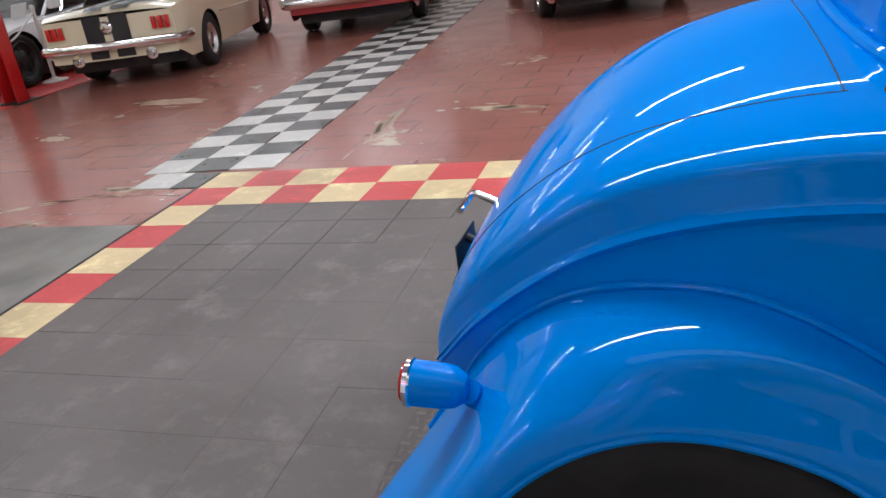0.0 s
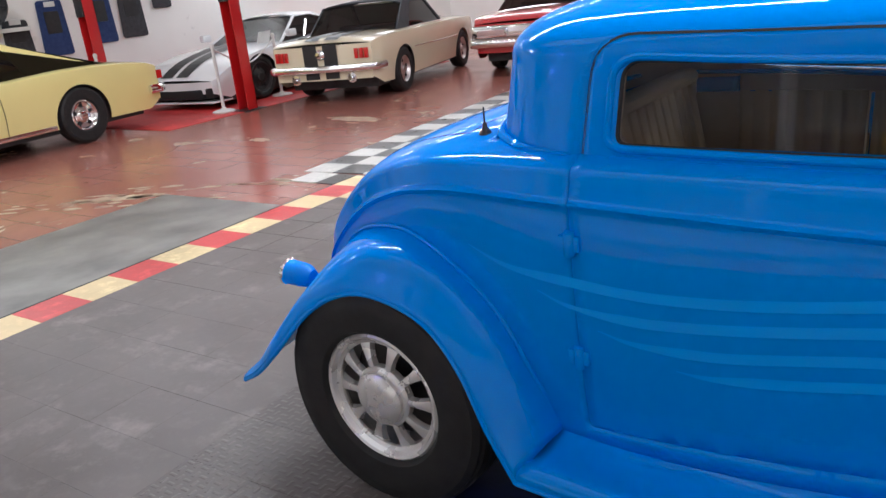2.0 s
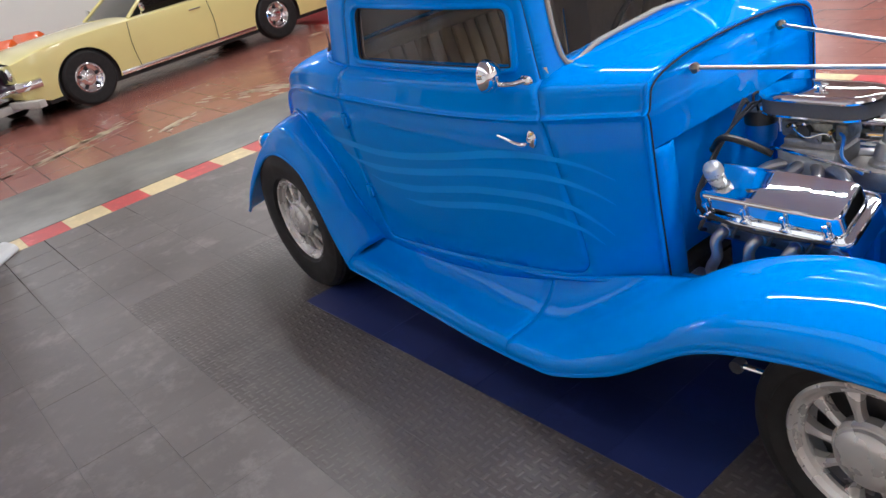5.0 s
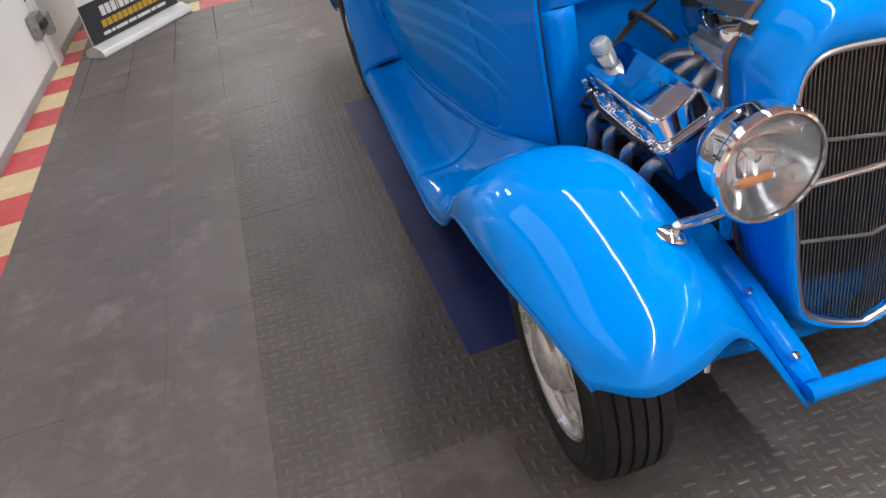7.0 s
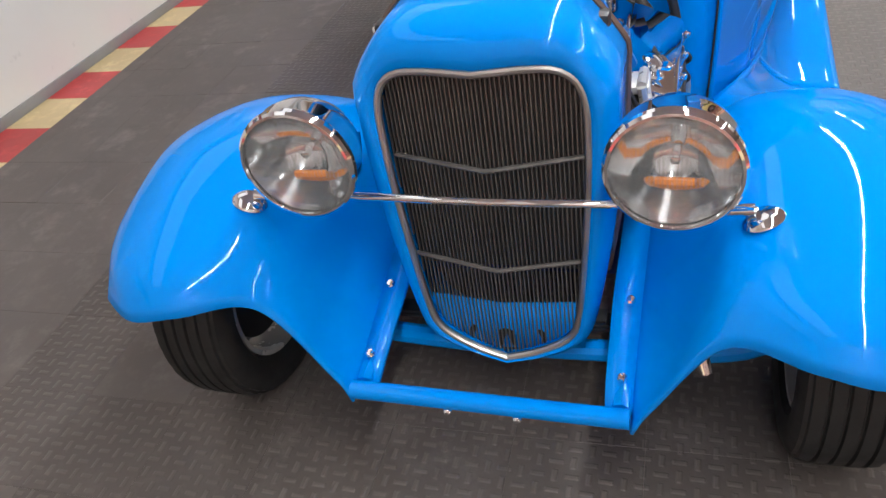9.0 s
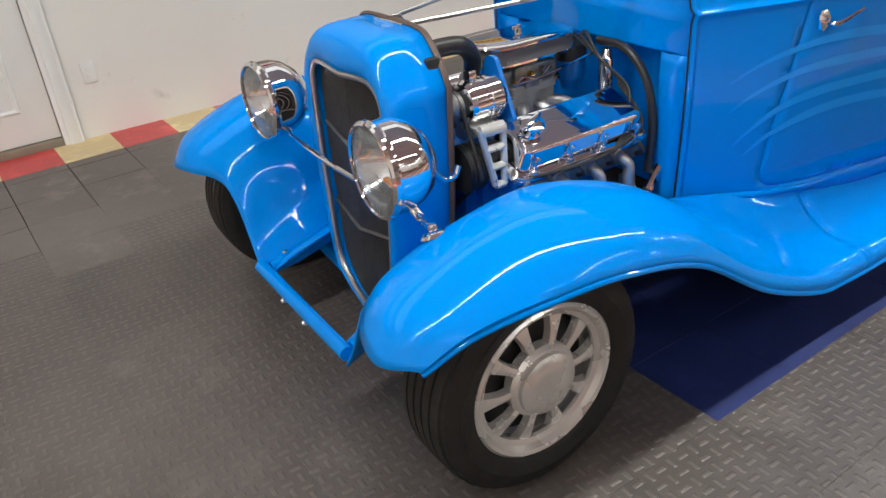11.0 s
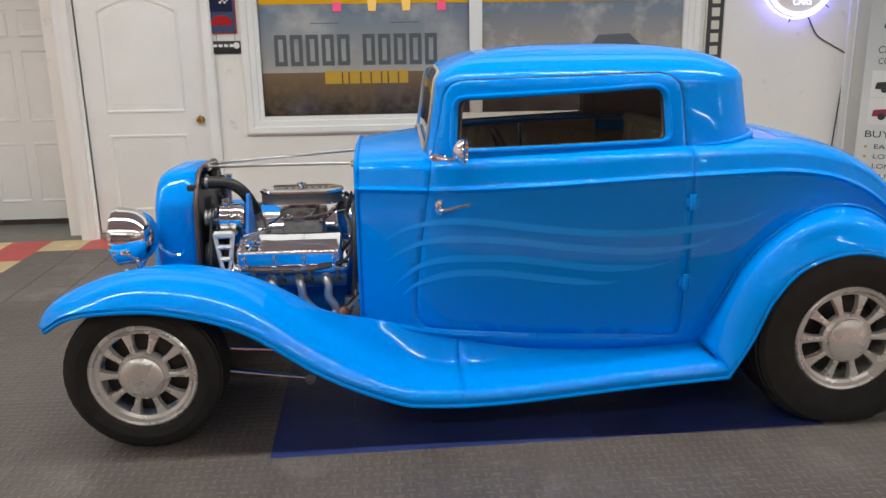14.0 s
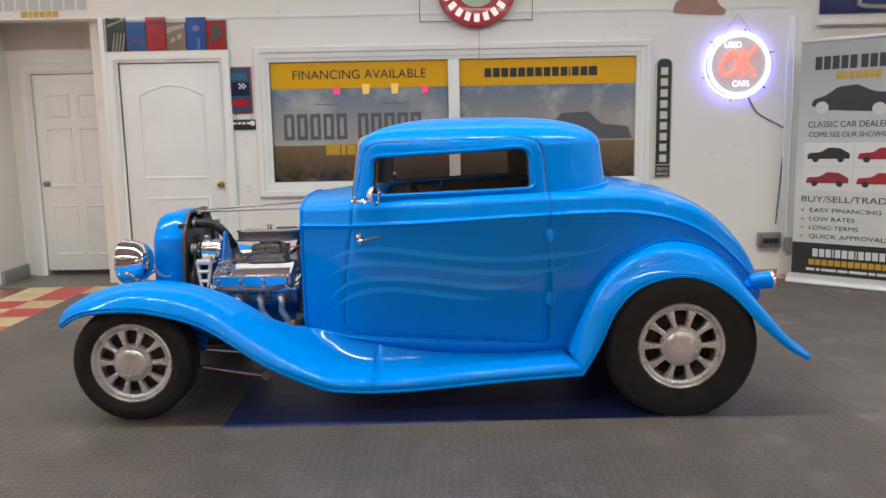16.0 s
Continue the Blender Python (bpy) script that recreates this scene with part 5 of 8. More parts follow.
for k in range(-22, 23):
    y = k * 0.0091
    lo = float(np.interp(abs(y), oy_[: widest + 1], oz_[: widest + 1])) + 0.004
    hi = float(np.interp(-abs(y), -oy_[widest:], oz_[widest:])) - 0.004
    if hi - lo < 0.05:
        continue
    vx = -0.022 * (1 - abs(y) / 0.2)
    x = lambda z: -1.366 + 0.035 * (z - 0.5) + vx
    bar = [(x(z) + dx, y + dy, z) for z in (lo, (lo + hi) / 2, hi) for dx, dy in ((-0.006, -0.0012), (-0.006, 0.0012), (0.0015, 0.0012), (0.0015, -0.0012))]
    made("slat", bar, grid_faces(3, 4, True), GRILLE_DARK, grille, "", 0)
for z in (0.665, 0.415):
    pts = [(-1.373 + 0.035 * (z - 0.5), -0.195, z + 0.012), (-1.397 + 0.035 * (z - 0.5), 0, z - 0.012), (-1.373 + 0.035 * (z - 0.5), 0.195, z + 0.012)]
    part("cross_bar", tube(pts, 0.0055, 8, 3, False), GRILLE_DARK, grille)
part("radiator_core", box(-1.325, -0.215, 0.36, -1.26, 0.215, 0.90), BLACK, coupe, "dark radiator core")
pan_x = lambda y, z: -1.366 + 0.035 * (z - 0.5) - 0.022 * (1 - abs(y) / 0.2) + 0.004
pan_v = [(pan_x(y, z), y, z) for z in (0.17, 0.24, 0.306) for y in np.linspace(-0.178, 0.178, 15)]
made("lower_pan", pan_v, grid_faces(3, 15), PAINT, coupe, "", 60, 0.004, 1.0)
for y, z, w in ((0.0, 0.185, 0.020), (-0.075, 0.182, 0.014), (0.075, 0.182, 0.014)):
    part("pan_notch", put(stacked_slot(w, 0.045), Matrix.Translation((pan_x(y, z) - 0.0014, y, z))), SEAL_AND_SHADE, coupe)
part("fan_shroud", box(-1.262, -0.235, 0.36, -1.215, 0.235, 0.915, 0.012), BLACK, coupe, "black fan shroud")
for k in range(6):
    blade = box(-0.006, -0.045, 0.03, 0.006, 0.045, 0.19, 0.004)
    part("fan_blade", put(blade, Matrix.Translation((-1.175, 0, 0.64)) @ Matrix.Rotation(k * math.pi / 3, 4, "X") @ pose(0, 0, 0, 0, 0, 25)), BLACK, coupe)
cap = turned([(0.0, 0.03), (0.028, 0.028), (0.034, 0.018), (0.03, 0.01), (0.022, 0.0), (0.02, -0.03)], 24, "z")
part("radiator_cap", put(cap, Matrix.Translation((-1.205, 0.02, 0.945))), BLACK, coupe)

# Headlamps and their bar.
GLASSY = frosted("lamp_glass")
for side in (1, -1):
    lamp = new("headlamp")
    lamp.parent = coupe
    cx, cy, cz = -1.448, 0.345 if side > 0 else -0.366, 0.735
    R = 0.118
    turn = Matrix.Translation((cx, cy, cz)) @ pose(0, 0, 0, 0, 0, side * 2) @ Matrix.Diagonal((0.82, 1, 1, 1))
    bowl = turned([(0.0, 0.105), (0.03, 0.102), (0.06, 0.09), (0.088, 0.064), (0.106, 0.028), (0.115, -0.01), (0.117, -0.055), (R, -0.058), (R + 0.003, -0.066), (R + 0.002, -0.078), (R - 0.003, -0.085), (R - 0.008, -0.086), (R - 0.010, -0.080)], 64, "x", False, False)
    part("bowl", put(bowl, turn), CHROME, lamp, "chrome headlamp bowl and rim")
    refl = turned([(0.0, 0.03), (0.03, 0.022), (0.06, 0.0), (0.085, -0.035), (R - 0.009, -0.07)], 48, "x", False, False)
    part("reflector", put(refl, turn), material("lamp_reflector", (0.80, 0.81, 0.82), 0.1, 1.0), lamp)
    lens_v, lens_f = [], []
    nr, na = 12, 72
    for i in range(nr + 1):
        r = (R - 0.009) * i / nr
        for j in range(na):
            a = 2 * math.pi * j / na
            y, z = r * math.cos(a), r * math.sin(a)
            x = -0.092 + 0.016 * (r / R) ** 2 + 0.0016 * math.cos(y * 520) * (1 if z > -0.02 else 0.25) + 0.001 * math.cos(z * 200)
            lens_v.append(turn @ Vector((x, y, z)))
    me = made("lens", lens_v, grid_faces(nr + 1, na, True), GLASSY, lamp, "fluted clear glass lens", 60)
    me.visible_shadow = False
    part("bulb", put(turned([(0.0, -0.03), (0.009, -0.026), (0.011, -0.01), (0.008, 0.02)], 16, "x"), turn @ Matrix.Translation((0, 0, 0.0))), CHROME, lamp)
    part("turn_signal", put(box(-0.03, -0.035, -0.006, -0.015, 0.035, 0.006, 0.004), turn @ Matrix.Translation((0, 0, -0.045))), AMBER, lamp, "amber signal lamp")
    st = tube([(cx + 0.01, cy + side * 0.02, cz - 0.10), (cx + 0.02, cy + side * 0.06, cz - 0.13), (-1.45, side * 0.505, 0.622)], 0.012, 12, 20)
    foot = put(turned([(0.0, 0.016), (0.02, 0.014), (0.03, 0.006), (0.033, 0.0)], 24, "z"), Matrix.Translation((-1.455, side * 0.52, 0.606)) @ pose(0, 0, 0, side * 24, 0, 0) @ Matrix.Diagonal((1.05, 1.2, 1, 1)))
    part("lamp_stand", join(st, foot), CHROME, lamp, "chrome stand")
    hook = tube([(cx + 0.09, cy, cz - 0.04), (cx + 0.13, cy - side * 0.01, cz - 0.085), (cx + 0.17, cy - side * 0.02, cz - 0.09), (cx + 0.185, cy - side * 0.02, cz - 0.065)], 0.008, 8, 20)
    part("wire_loom", hook, CHROME, lamp)
part("headlamp_bar", tube([(-1.43, -0.36, 0.612), (-1.455, -0.2, 0.628), (-1.465, 0, 0.632), (-1.455, 0.2, 0.628), (-1.43, 0.36, 0.612)], 0.0085, 12, 40), CHROME, coupe, "chrome bar between the headlamps")


# Engine.
ENAMEL = worn("blue_engine_enamel", (0.0, 0.17, 0.62, 1), (0.0, 0.12, 0.46, 1), 0.35, 14.0, 120.0, 0.15)
CAST = worn("bright_cast_alloy", (0.5, 0.485, 0.45, 1), (0.33, 0.32, 0.29, 1), 0.5, 30.0, 160.0, 0.35, 0.75)

PALE = worn("pale_satin_alloy", (0.72, 0.72, 0.7, 1), (0.6, 0.6, 0.58, 1), 0.3, 30.0, 160.0, 0.1, 0.6)


def stadium(length, width, n=24):
    h, r = (length - width) / 2, width / 2
    out = []
    for k in range(n):
        a = -math.pi / 2 + math.pi * k / (n - 1)
        out.append((h + r * math.cos(a), r * math.sin(a)))
    for k in range(n):
        a = math.pi / 2 + math.pi * k / (n - 1)
        out.append((-h + r * math.cos(a), r * math.sin(a)))
    return out


def stacked(outline, levels):
    """Levels of (inset, height) over one outline, closed above and below."""
    bm = bmesh.new()
    rings = []
    for inset, z in levels:
        ring = grown(outline, -inset) if inset else outline
        rings.append([bm.verts.new((x, y, z)) for x, y in ring])
    for a, b in zip(rings, rings[1:]):
        for j in range(len(a)):
            bm.faces.new((a[j], a[(j + 1) % len(a)], b[(j + 1) % len(a)], b[j]))
    bm.faces.new(rings[0][::-1])
    bm.faces.new(rings[-1])
    return bm


def slab(x, y, r):
    """A rounded rectangle of half sides x and y."""
    return rounded_poly([(-x, -y), (x, -y), (x, y), (-x, y)], r, 8)


part("engine_block", box(-1.08, -0.19, 0.28, -0.60, 0.19, 0.54, 0.03, 3), ENAMEL, coupe, "blue enamelled engine block")
part("timing_cover", put(stacked(rounded_poly([(-0.13, 0.30), (0.13, 0.30), (0.15, 0.46), (0.07, 0.62), (-0.07, 0.62), (-0.15, 0.46)], 0.03), [(0.004, 1.075), (0.0, 1.08), (0.0, 1.10), (0.012, 1.112)]), Matrix(((0, 0, -1, 0), (1, 0, 0, 0), (0, 1, 0, 0), (0, 0, 0, 1)))), ENAMEL, coupe)
plenum = join(box(-0.90, -0.075, 0.60, -0.71, 0.075, 0.70, 0.02, 3), box(-1.04, -0.05, 0.58, -0.90, 0.05, 0.655, 0.02, 3), put(stacked(slab(0.085, 0.072, 0.015), [(0.0, 0.0), (0.0, 0.022), (0.004, 0.026)]), Matrix.Translation((-0.805, -0.02, 0.695))))
manifold = part("intake_manifold", plenum, CAST, coupe, "cast alloy intake manifold")
for side in (1, -1):
    for j in range(4):
        x = -0.985 + 0.117 * j
        part("runner", tube([(-0.86 + 0.036 * j, side * 0.05, 0.645), (x * 0.7 - 0.25, side * 0.10, 0.635), (x, side * 0.165, 0.58)], 0.019, 12, 14), HEADER, manifold)
part("thermostat_housing", join(put(turned([(0.0, 0.07), (0.024, 0.068), (0.032, 0.055), (0.036, 0.02), (0.048, 0.012), (0.05, 0.0)], 24, "z"), Matrix.Translation((-1.005, -0.01, 0.652))), tube([(-1.005, -0.012, 0.70), (-1.01, -0.03, 0.745), (-1.015, -0.05, 0.775)], 0.022, 14, 12)), CAST, coupe, "cast thermostat housing")

for side in (1, -1):
    m = Matrix.Translation((-0.838, side * 0.262, 0.602)) @ pose(0, 0, 0, side * -23, 0, 0)
    part("cylinder_head", put(box(-0.235, -0.10, -0.11, 0.235, 0.085, -0.016, 0.012), m @ Matrix.Diagonal((1, side, 1, 1))), ENAMEL, coupe, "blue enamelled cylinder head")
    lid = stacked(slab(0.222, 0.078, 0.03), [(-0.004, -0.004), (0.0, 0.004), (0.004, 0.062), (0.007, 0.070), (0.012, 0.0745), (0.022, 0.0765)])
    vcover = part("valve_cover", put(lid, m), CHROME, coupe, "mirror-chrome valve cover")
    part("gasket_rail", put(stacked(slab(0.247, 0.100, 0.035), [(0.004, -0.014), (0.0, -0.011), (0.0, -0.002), (0.004, 0.002), (0.014, 0.003)]), m), CHROME, vcover)
    part("cover_lip", put(tube([(x, y, 0.004) for x, y in slab(0.245, 0.098, 0.034)] + [(slab(0.245, 0.098, 0.034)[0][0], slab(0.245, 0.098, 0.034)[0][1], 0.004)], 0.0045, 8, 60, False), m), CHROME, vcover)
    for j in range(4):
        post = turned([(0.0, 0.056), (0.006, 0.055), (0.0085, 0.05), (0.0085, 0.042), (0.005, 0.038), (0.005, 0.016), (0.010, 0.013), (0.012, 0.0)], 14, "z")
        join(post, box(-0.014, -0.010, -0.002, 0.014, 0.010, 0.010, 0.004))
        part("cover_bolt", put(post, m @ Matrix.Diagonal((1, side, 1, 1)) @ Matrix.Translation((-0.185 + 0.124 * j, 0.0885, 0.004))), CHROME, vcover, "chrome hold-down post")
    if side < 0:
        br = turned([(0.0, 0.040), (0.022, 0.039), (0.034, 0.035), (0.036, 0.029), (0.028, 0.026), (0.017, 0.022), (0.016, 0.012), (0.026, 0.006), (0.029, 0.0)], 28, "z")
        part("breather", put(br, m @ Matrix.Translation((-0.155, -0.005, 0.076))), CHROME, vcover, "chrome oil filler cap")
        part("cap_tab", put(box(-0.034, -0.007, 0.034, 0.034, 0.007, 0.052, 0.005), m @ Matrix.Translation((-0.155, -0.005, 0.076)) @ pose(0, 0, 0, 0, 0, 25)), CHROME, vcover)
    else:
        br = turned([(0.0, 0.082), (0.016, 0.080), (0.026, 0.074), (0.031, 0.062), (0.032, 0.040), (0.024, 0.037), (0.023, 0.030), (0.028, 0.027), (0.028, 0.004), (0.024, 0.0)], 28, "z")
        part("breather", put(br, m @ Matrix.Translation((0.19, 0.0, 0.066)) @ Matrix.Diagonal((0.95, 0.95, 0.85, 1))), PALE, vcover, "pale alloy breather cap")
    # Headers: a flange along the head, four pipes that fall to one collector.
    part("header_flange", put(box(-0.23, 0.085, -0.085, 0.235, 0.093, -0.035, 0.004), m @ Matrix.Diagonal((1, side, 1, 1))), STEEL, coupe)
    for j in range(4):
        x = -1.035 + 0.115 * j
        end = -0.70 + 0.012 * j
        p = tube([(x, side * 0.31, 0.522), (x, side * 0.342, 0.518), (x + 0.012, side * 0.36, 0.495), (x + 0.04 - 0.01 * j, side * 0.36, 0.445), (x + 0.10 - 0.02 * j, side * 0.355, 0.39), (end, side * (0.35 + 0.012 * (j % 2)), 0.335 + 0.008 * j)], 0.0175, 14, 30)
        pipe = part("exhaust_header", p, HEADER, coupe, "grey ceramic header pipe")
        part("weld_collar", put(turned([(0.020, -0.006), (0.024, -0.004), (0.024, 0.004), (0.020, 0.006)], 16), Matrix.Translation((x, side * 0.328, 0.519))), STEEL, pipe)
    part("plug_wire_loom", tube([(-1.04, side * 0.352, 0.568), (-0.9, side * 0.362, 0.56), (-0.75, side * 0.36, 0.562), (-0.60, side * 0.33, 0.60), (-0.57, side * 0.2, 0.69)], 0.006, 8, 30), BLACK, coupe)
    for j in range(4):
        x = -0.99 + 0.115 * j
        part("plug_boot", tube([(x, side * 0.362, 0.562), (x + 0.012, side * 0.372, 0.535), (x + 0.016, side * 0.34, 0.515)], 0.0065, 8, 12), BLACK, coupe)

AX, AY, AZ = -0.806, -0.022, 0.793
air = part("air_cleaner", put(stacked(stadium(0.372, 0.188), [(0.012, 0.0), (0.0, 0.002), (0.0, 0.008), (0.012, 0.010)]), Matrix.Translation((AX, AY, AZ))), CHROME, coupe, "chrome oval air cleaner")
mesh_mat = material("filter_mesh", (0.15, 0.145, 0.14), 0.5, 0.5)
_w = node(mesh_mat, "ShaderNodeTexVoronoi", Scale=260.0)
link(mesh_mat, coords(mesh_mat), _w.inputs["Vector"])
bump(mesh_mat, _w.outputs["Distance"], 0.8, 0.003)
part("filter_element", put(stacked(stadium(0.360, 0.176), [(0.0, 0.009), (0.0, 0.052)]), Matrix.Translation((AX, AY, AZ))), mesh_mat, air, "grey mesh filter element")
part("cleaner_lid", put(stacked(stadium(0.376, 0.192), [(0.006, 0.050), (0.0, 0.052), (0.0, 0.057), (0.003, 0.062), (0.010, 0.065), (0.03, 0.067)]), Matrix.Translation((AX, AY, AZ))), CHROME, air, "mirror-smooth chrome lid")
nut = turned([(0.0, 0.024), (0.006, 0.022), (0.006, 0.012), (0.012, 0.008), (0.013, 0.0)], 14, "z")
part("wing_nut", put(join(nut, box(-0.022, -0.004, 0.010, 0.022, 0.004, 0.02, 0.003)), Matrix.Translation((AX, AY, AZ + 0.067))), CHROME, air)
ZINC = worn("zinc_cast", (0.46, 0.44, 0.36, 1), (0.2, 0.2, 0.17, 1), 0.42, 60.0, 200.0, 0.3, 0.8)
carb = join(box(-0.872, -0.082, 0.722, -0.735, 0.038, 0.775, 0.012), put(turned([(0.0, 0.0), (0.058, 0.0), (0.06, 0.006), (0.056, 0.03), (0.0, 0.03)], 28, "z"), Matrix.Translation((AX, AY, 0.768))))
carb = part("carburettor", carb, ZINC, coupe, "cast zinc carburettor with linkages")
for bx in (-0.905, -0.735):
    part("float_bowl", box(bx, -0.068, 0.715, bx + 0.036, 0.024, 0.768, 0.010, 3), ZINC, carb)
for k in range(14):
    rr = random.Random(k)
    sd = 0.038 if k % 2 else -0.082
    s = 1 if k % 2 else -1
    r = 0.005 + 0.007 * rr.random()
    b = put(turned([(0.0, s * 0.018), (r * 0.8, s * 0.017), (r, s * 0.010), (r, 0.0)], 10), Matrix.Translation((-0.90 + 0.19 * rr.random(), sd, 0.715 + 0.06 * rr.random())))
    part("carb_screw", b, (STEEL, BRASS, CHROME)[k % 3], carb)
for s, y in ((1, 0.05), (-1, -0.096)):
    part("choke_link", tube([(-0.885, y, 0.725), (-0.86, y + s * 0.008, 0.752), (-0.80, y + s * 0.010, 0.735), (-0.75, y, 0.762)], 0.0035, 8, 20), CHROME, carb)
    part("throttle_plate", box(-0.845, y - 0.002, 0.712, -0.795, y + 0.002, 0.748, 0.0015), STEEL, carb)
part("choke_pot", put(turned([(0.0, 0.022), (0.02, 0.02), (0.023, 0.014), (0.023, 0.0)], 20), Matrix.Translation((-0.79, 0.038, 0.748))), BLACK, carb)
part("throttle_rod", tube([(-0.90, -0.105, 0.735), (-0.78, -0.11, 0.742), (-0.60, -0.12, 0.772)], 0.0035, 8, 16), CHROME, coupe)
part("fuel_line", tube([(-0.99, 0.10, 0.66), (-0.93, 0.095, 0.70), (-0.91, 0.05, 0.74), (-0.89, 0.03, 0.745)], 0.005, 8, 24), ENAMEL, coupe, "blue fuel line")
part("fuel_line", tube([(-0.70, 0.085, 0.70), (-0.80, 0.105, 0.70), (-0.93, 0.12, 0.69), (-1.02, 0.12, 0.68)], 0.005, 8, 24), CHROME, coupe)
part("fuel_line", tube([(-0.90, -0.10, 0.695), (-1.0, -0.12, 0.69), (-1.06, -0.10, 0.67)], 0.005, 8, 20), CHROME, coupe)

# Distributor by the firewall, with its leads.
body_d = turned([(0.0, 0.0), (0.03, 0.0), (0.034, 0.02), (0.046, 0.035), (0.05, 0.07), (0.049, 0.095)], 28, "z")
distributor = part("distributor", put(body_d, Matrix.Translation((-0.605, -0.02, 0.645))), ENAMEL, coupe, "blue distributor with a black cap")
part("distributor_cap", put(turned([(0.051, 0.094), (0.052, 0.12), (0.045, 0.138), (0.028, 0.148), (0.0, 0.15)], 28, "z"), Matrix.Translation((-0.605, -0.02, 0.645))), BLACK, distributor)
for k in range(8):
    a = 2 * math.pi * (k + 0.5) / 8
    sd = 1 if math.sin(a) > 0 else -1
    x0, y0 = -0.605 + 0.034 * math.cos(a), -0.02 + 0.034 * math.sin(a)
    part("plug_wire", tube([(x0, y0, 0.783), (x0 + 0.004, y0 + sd * 0.02, 0.822), (-0.58 - 0.004 * k, sd * (0.10 + 0.008 * k), 0.765), (-0.578, sd * (0.21 + 0.006 * k), 0.68), (-0.60 - 0.01 * k, sd * 0.325, 0.60), (-0.66 - 0.01 * k, sd * 0.358, 0.566)], 0.0048, 7, 30), BLACK, coupe)
coil = turned([(0.0, -0.06), (0.026, -0.058), (0.028, -0.05), (0.028, 0.045), (0.02, 0.052), (0.012, 0.07), (0.0, 0.071)], 22, "z")
part("ignition_coil", put(coil, Matrix.Translation((-0.575, -0.155, 0.715))), CHROME, coupe, "chrome ignition coil")
part("heater_hose", tube([(-0.545, 0.16, 0.70), (-0.60, 0.18, 0.755), (-0.66, 0.15, 0.735), (-0.72, 0.11, 0.69)], 0.011, 10, 24), HOSE, coupe)
part("wiring_loom", tube([(-0.56, -0.10, 0.80), (-0.565, -0.22, 0.795), (-0.56, -0.30, 0.72), (-0.56, -0.335, 0.60), (-0.575, -0.34, 0.44)], 0.013, 10, 30), BLACK, coupe)

# Front drive: alternator on its slotted bracket, pulleys, belt, pump, hoses.
alt = turned([(0.0, -0.066), (0.03, -0.065), (0.052, -0.058), (0.060, -0.046), (0.060, -0.010), (0.0575, -0.007), (0.0575, 0.004), (0.060, 0.007), (0.060, 0.042), (0.052, 0.055), (0.0, 0.056)], 40, "x")
alt = part("alternator", put(alt, Matrix.Translation((-1.085, -0.20, 0.765))), CHROME, coupe, "chrome alternator")
for k in range(6):
    a = math.pi * k / 3
    part("case_bolt", put(turned([(0.0, -0.012), (0.006, -0.011), (0.007, 0.0)], 8, "x"), Matrix.Translation((-1.142, -0.20 + 0.046 * math.cos(a), 0.765 + 0.046 * math.sin(a)))), STEEL, alt)
part("alternator_ear", box(-1.125, -0.215, 0.82, -1.10, -0.185, 0.85, 0.006), CHROME, alt)
blue_arm = stacked(rounded_poly([(-0.27, 0.70), (-0.23, 0.69), (-0.10, 0.69), (-0.10, 0.74), (-0.15, 0.86), (-0.19, 0.865)], 0.015), [(0, 1.012), (0, 1.024)])
part("mounting_arm", put(blue_arm, Matrix(((0, 0, -1, 0), (1, 0, 0, 0), (0, 1, 0, 0), (0, 0, 0, 1)))), ENAMEL, coupe, "blue alternator arm")


def pulley(x, y, z, r, n=2):
    prof = [(0.0, -0.02 * n / 2)]
    for k in range(n):
        a = -0.02 * n / 2 + 0.02 * k
        prof += [(r, a + 0.001), (r * 0.86, a + 0.008), (r * 0.86, a + 0.011), (r, a + 0.019)]
    return put(turned(prof + [(0.0, 0.02 * n / 2)], 36, "x"), Matrix.Translation((x, y, z)))


part("alternator_pulley", pulley(-1.178, -0.20, 0.765, 0.038), STEEL, coupe)
part("crank_pulley", pulley(-1.165, 0.0, 0.42, 0.09), BLACK, coupe)
part("water_pump_pulley", pulley(-1.165, 0.0, 0.63, 0.078), BLACK, coupe)
part("lower_pulley", pulley(-1.165, -0.235, 0.60, 0.066, 3), BLACK, coupe)
part("lower_pump", put(turned([(0.0, -0.05), (0.04, -0.045), (0.048, -0.03), (0.048, 0.05), (0.0, 0.055)], 28, "x"), Matrix.Translation((-1.08, -0.235, 0.60))), BLACK, coupe)
part("drive_belt", tube([(-1.17, -0.238, 0.765), (-1.17, -0.20, 0.80), (-1.17, -0.16, 0.775), (-1.17, 0.06, 0.68), (-1.17, 0.088, 0.50), (-1.17, 0.088, 0.42), (-1.17, 0.0, 0.335), (-1.17, -0.09, 0.40), (-1.17, -0.29, 0.57), (-1.17, -0.30, 0.62), (-1.17, -0.238, 0.765)], 0.006, 6, 70), HOSE, coupe)
part("water_pump", join(box(-1.135, -0.07, 0.5, -1.08, 0.07, 0.69, 0.02, 3), tube([(-1.10, 0.05, 0.60), (-1.11, 0.12, 0.58), (-1.13, 0.15, 0.55)], 0.024, 14, 12)), ENAMEL, coupe)
rails = [((-1.150, -0.285, 0.715), (-1.122, -0.305, 0.555)), ((-1.075, -0.285, 0.715), (-1.092, -0.305, 0.555))]
lad = None
for a, b in rails:
    t_ = tube([a, b], 0.010, 8, 2, False)
    lad = t_ if lad is None else join(lad, t_)
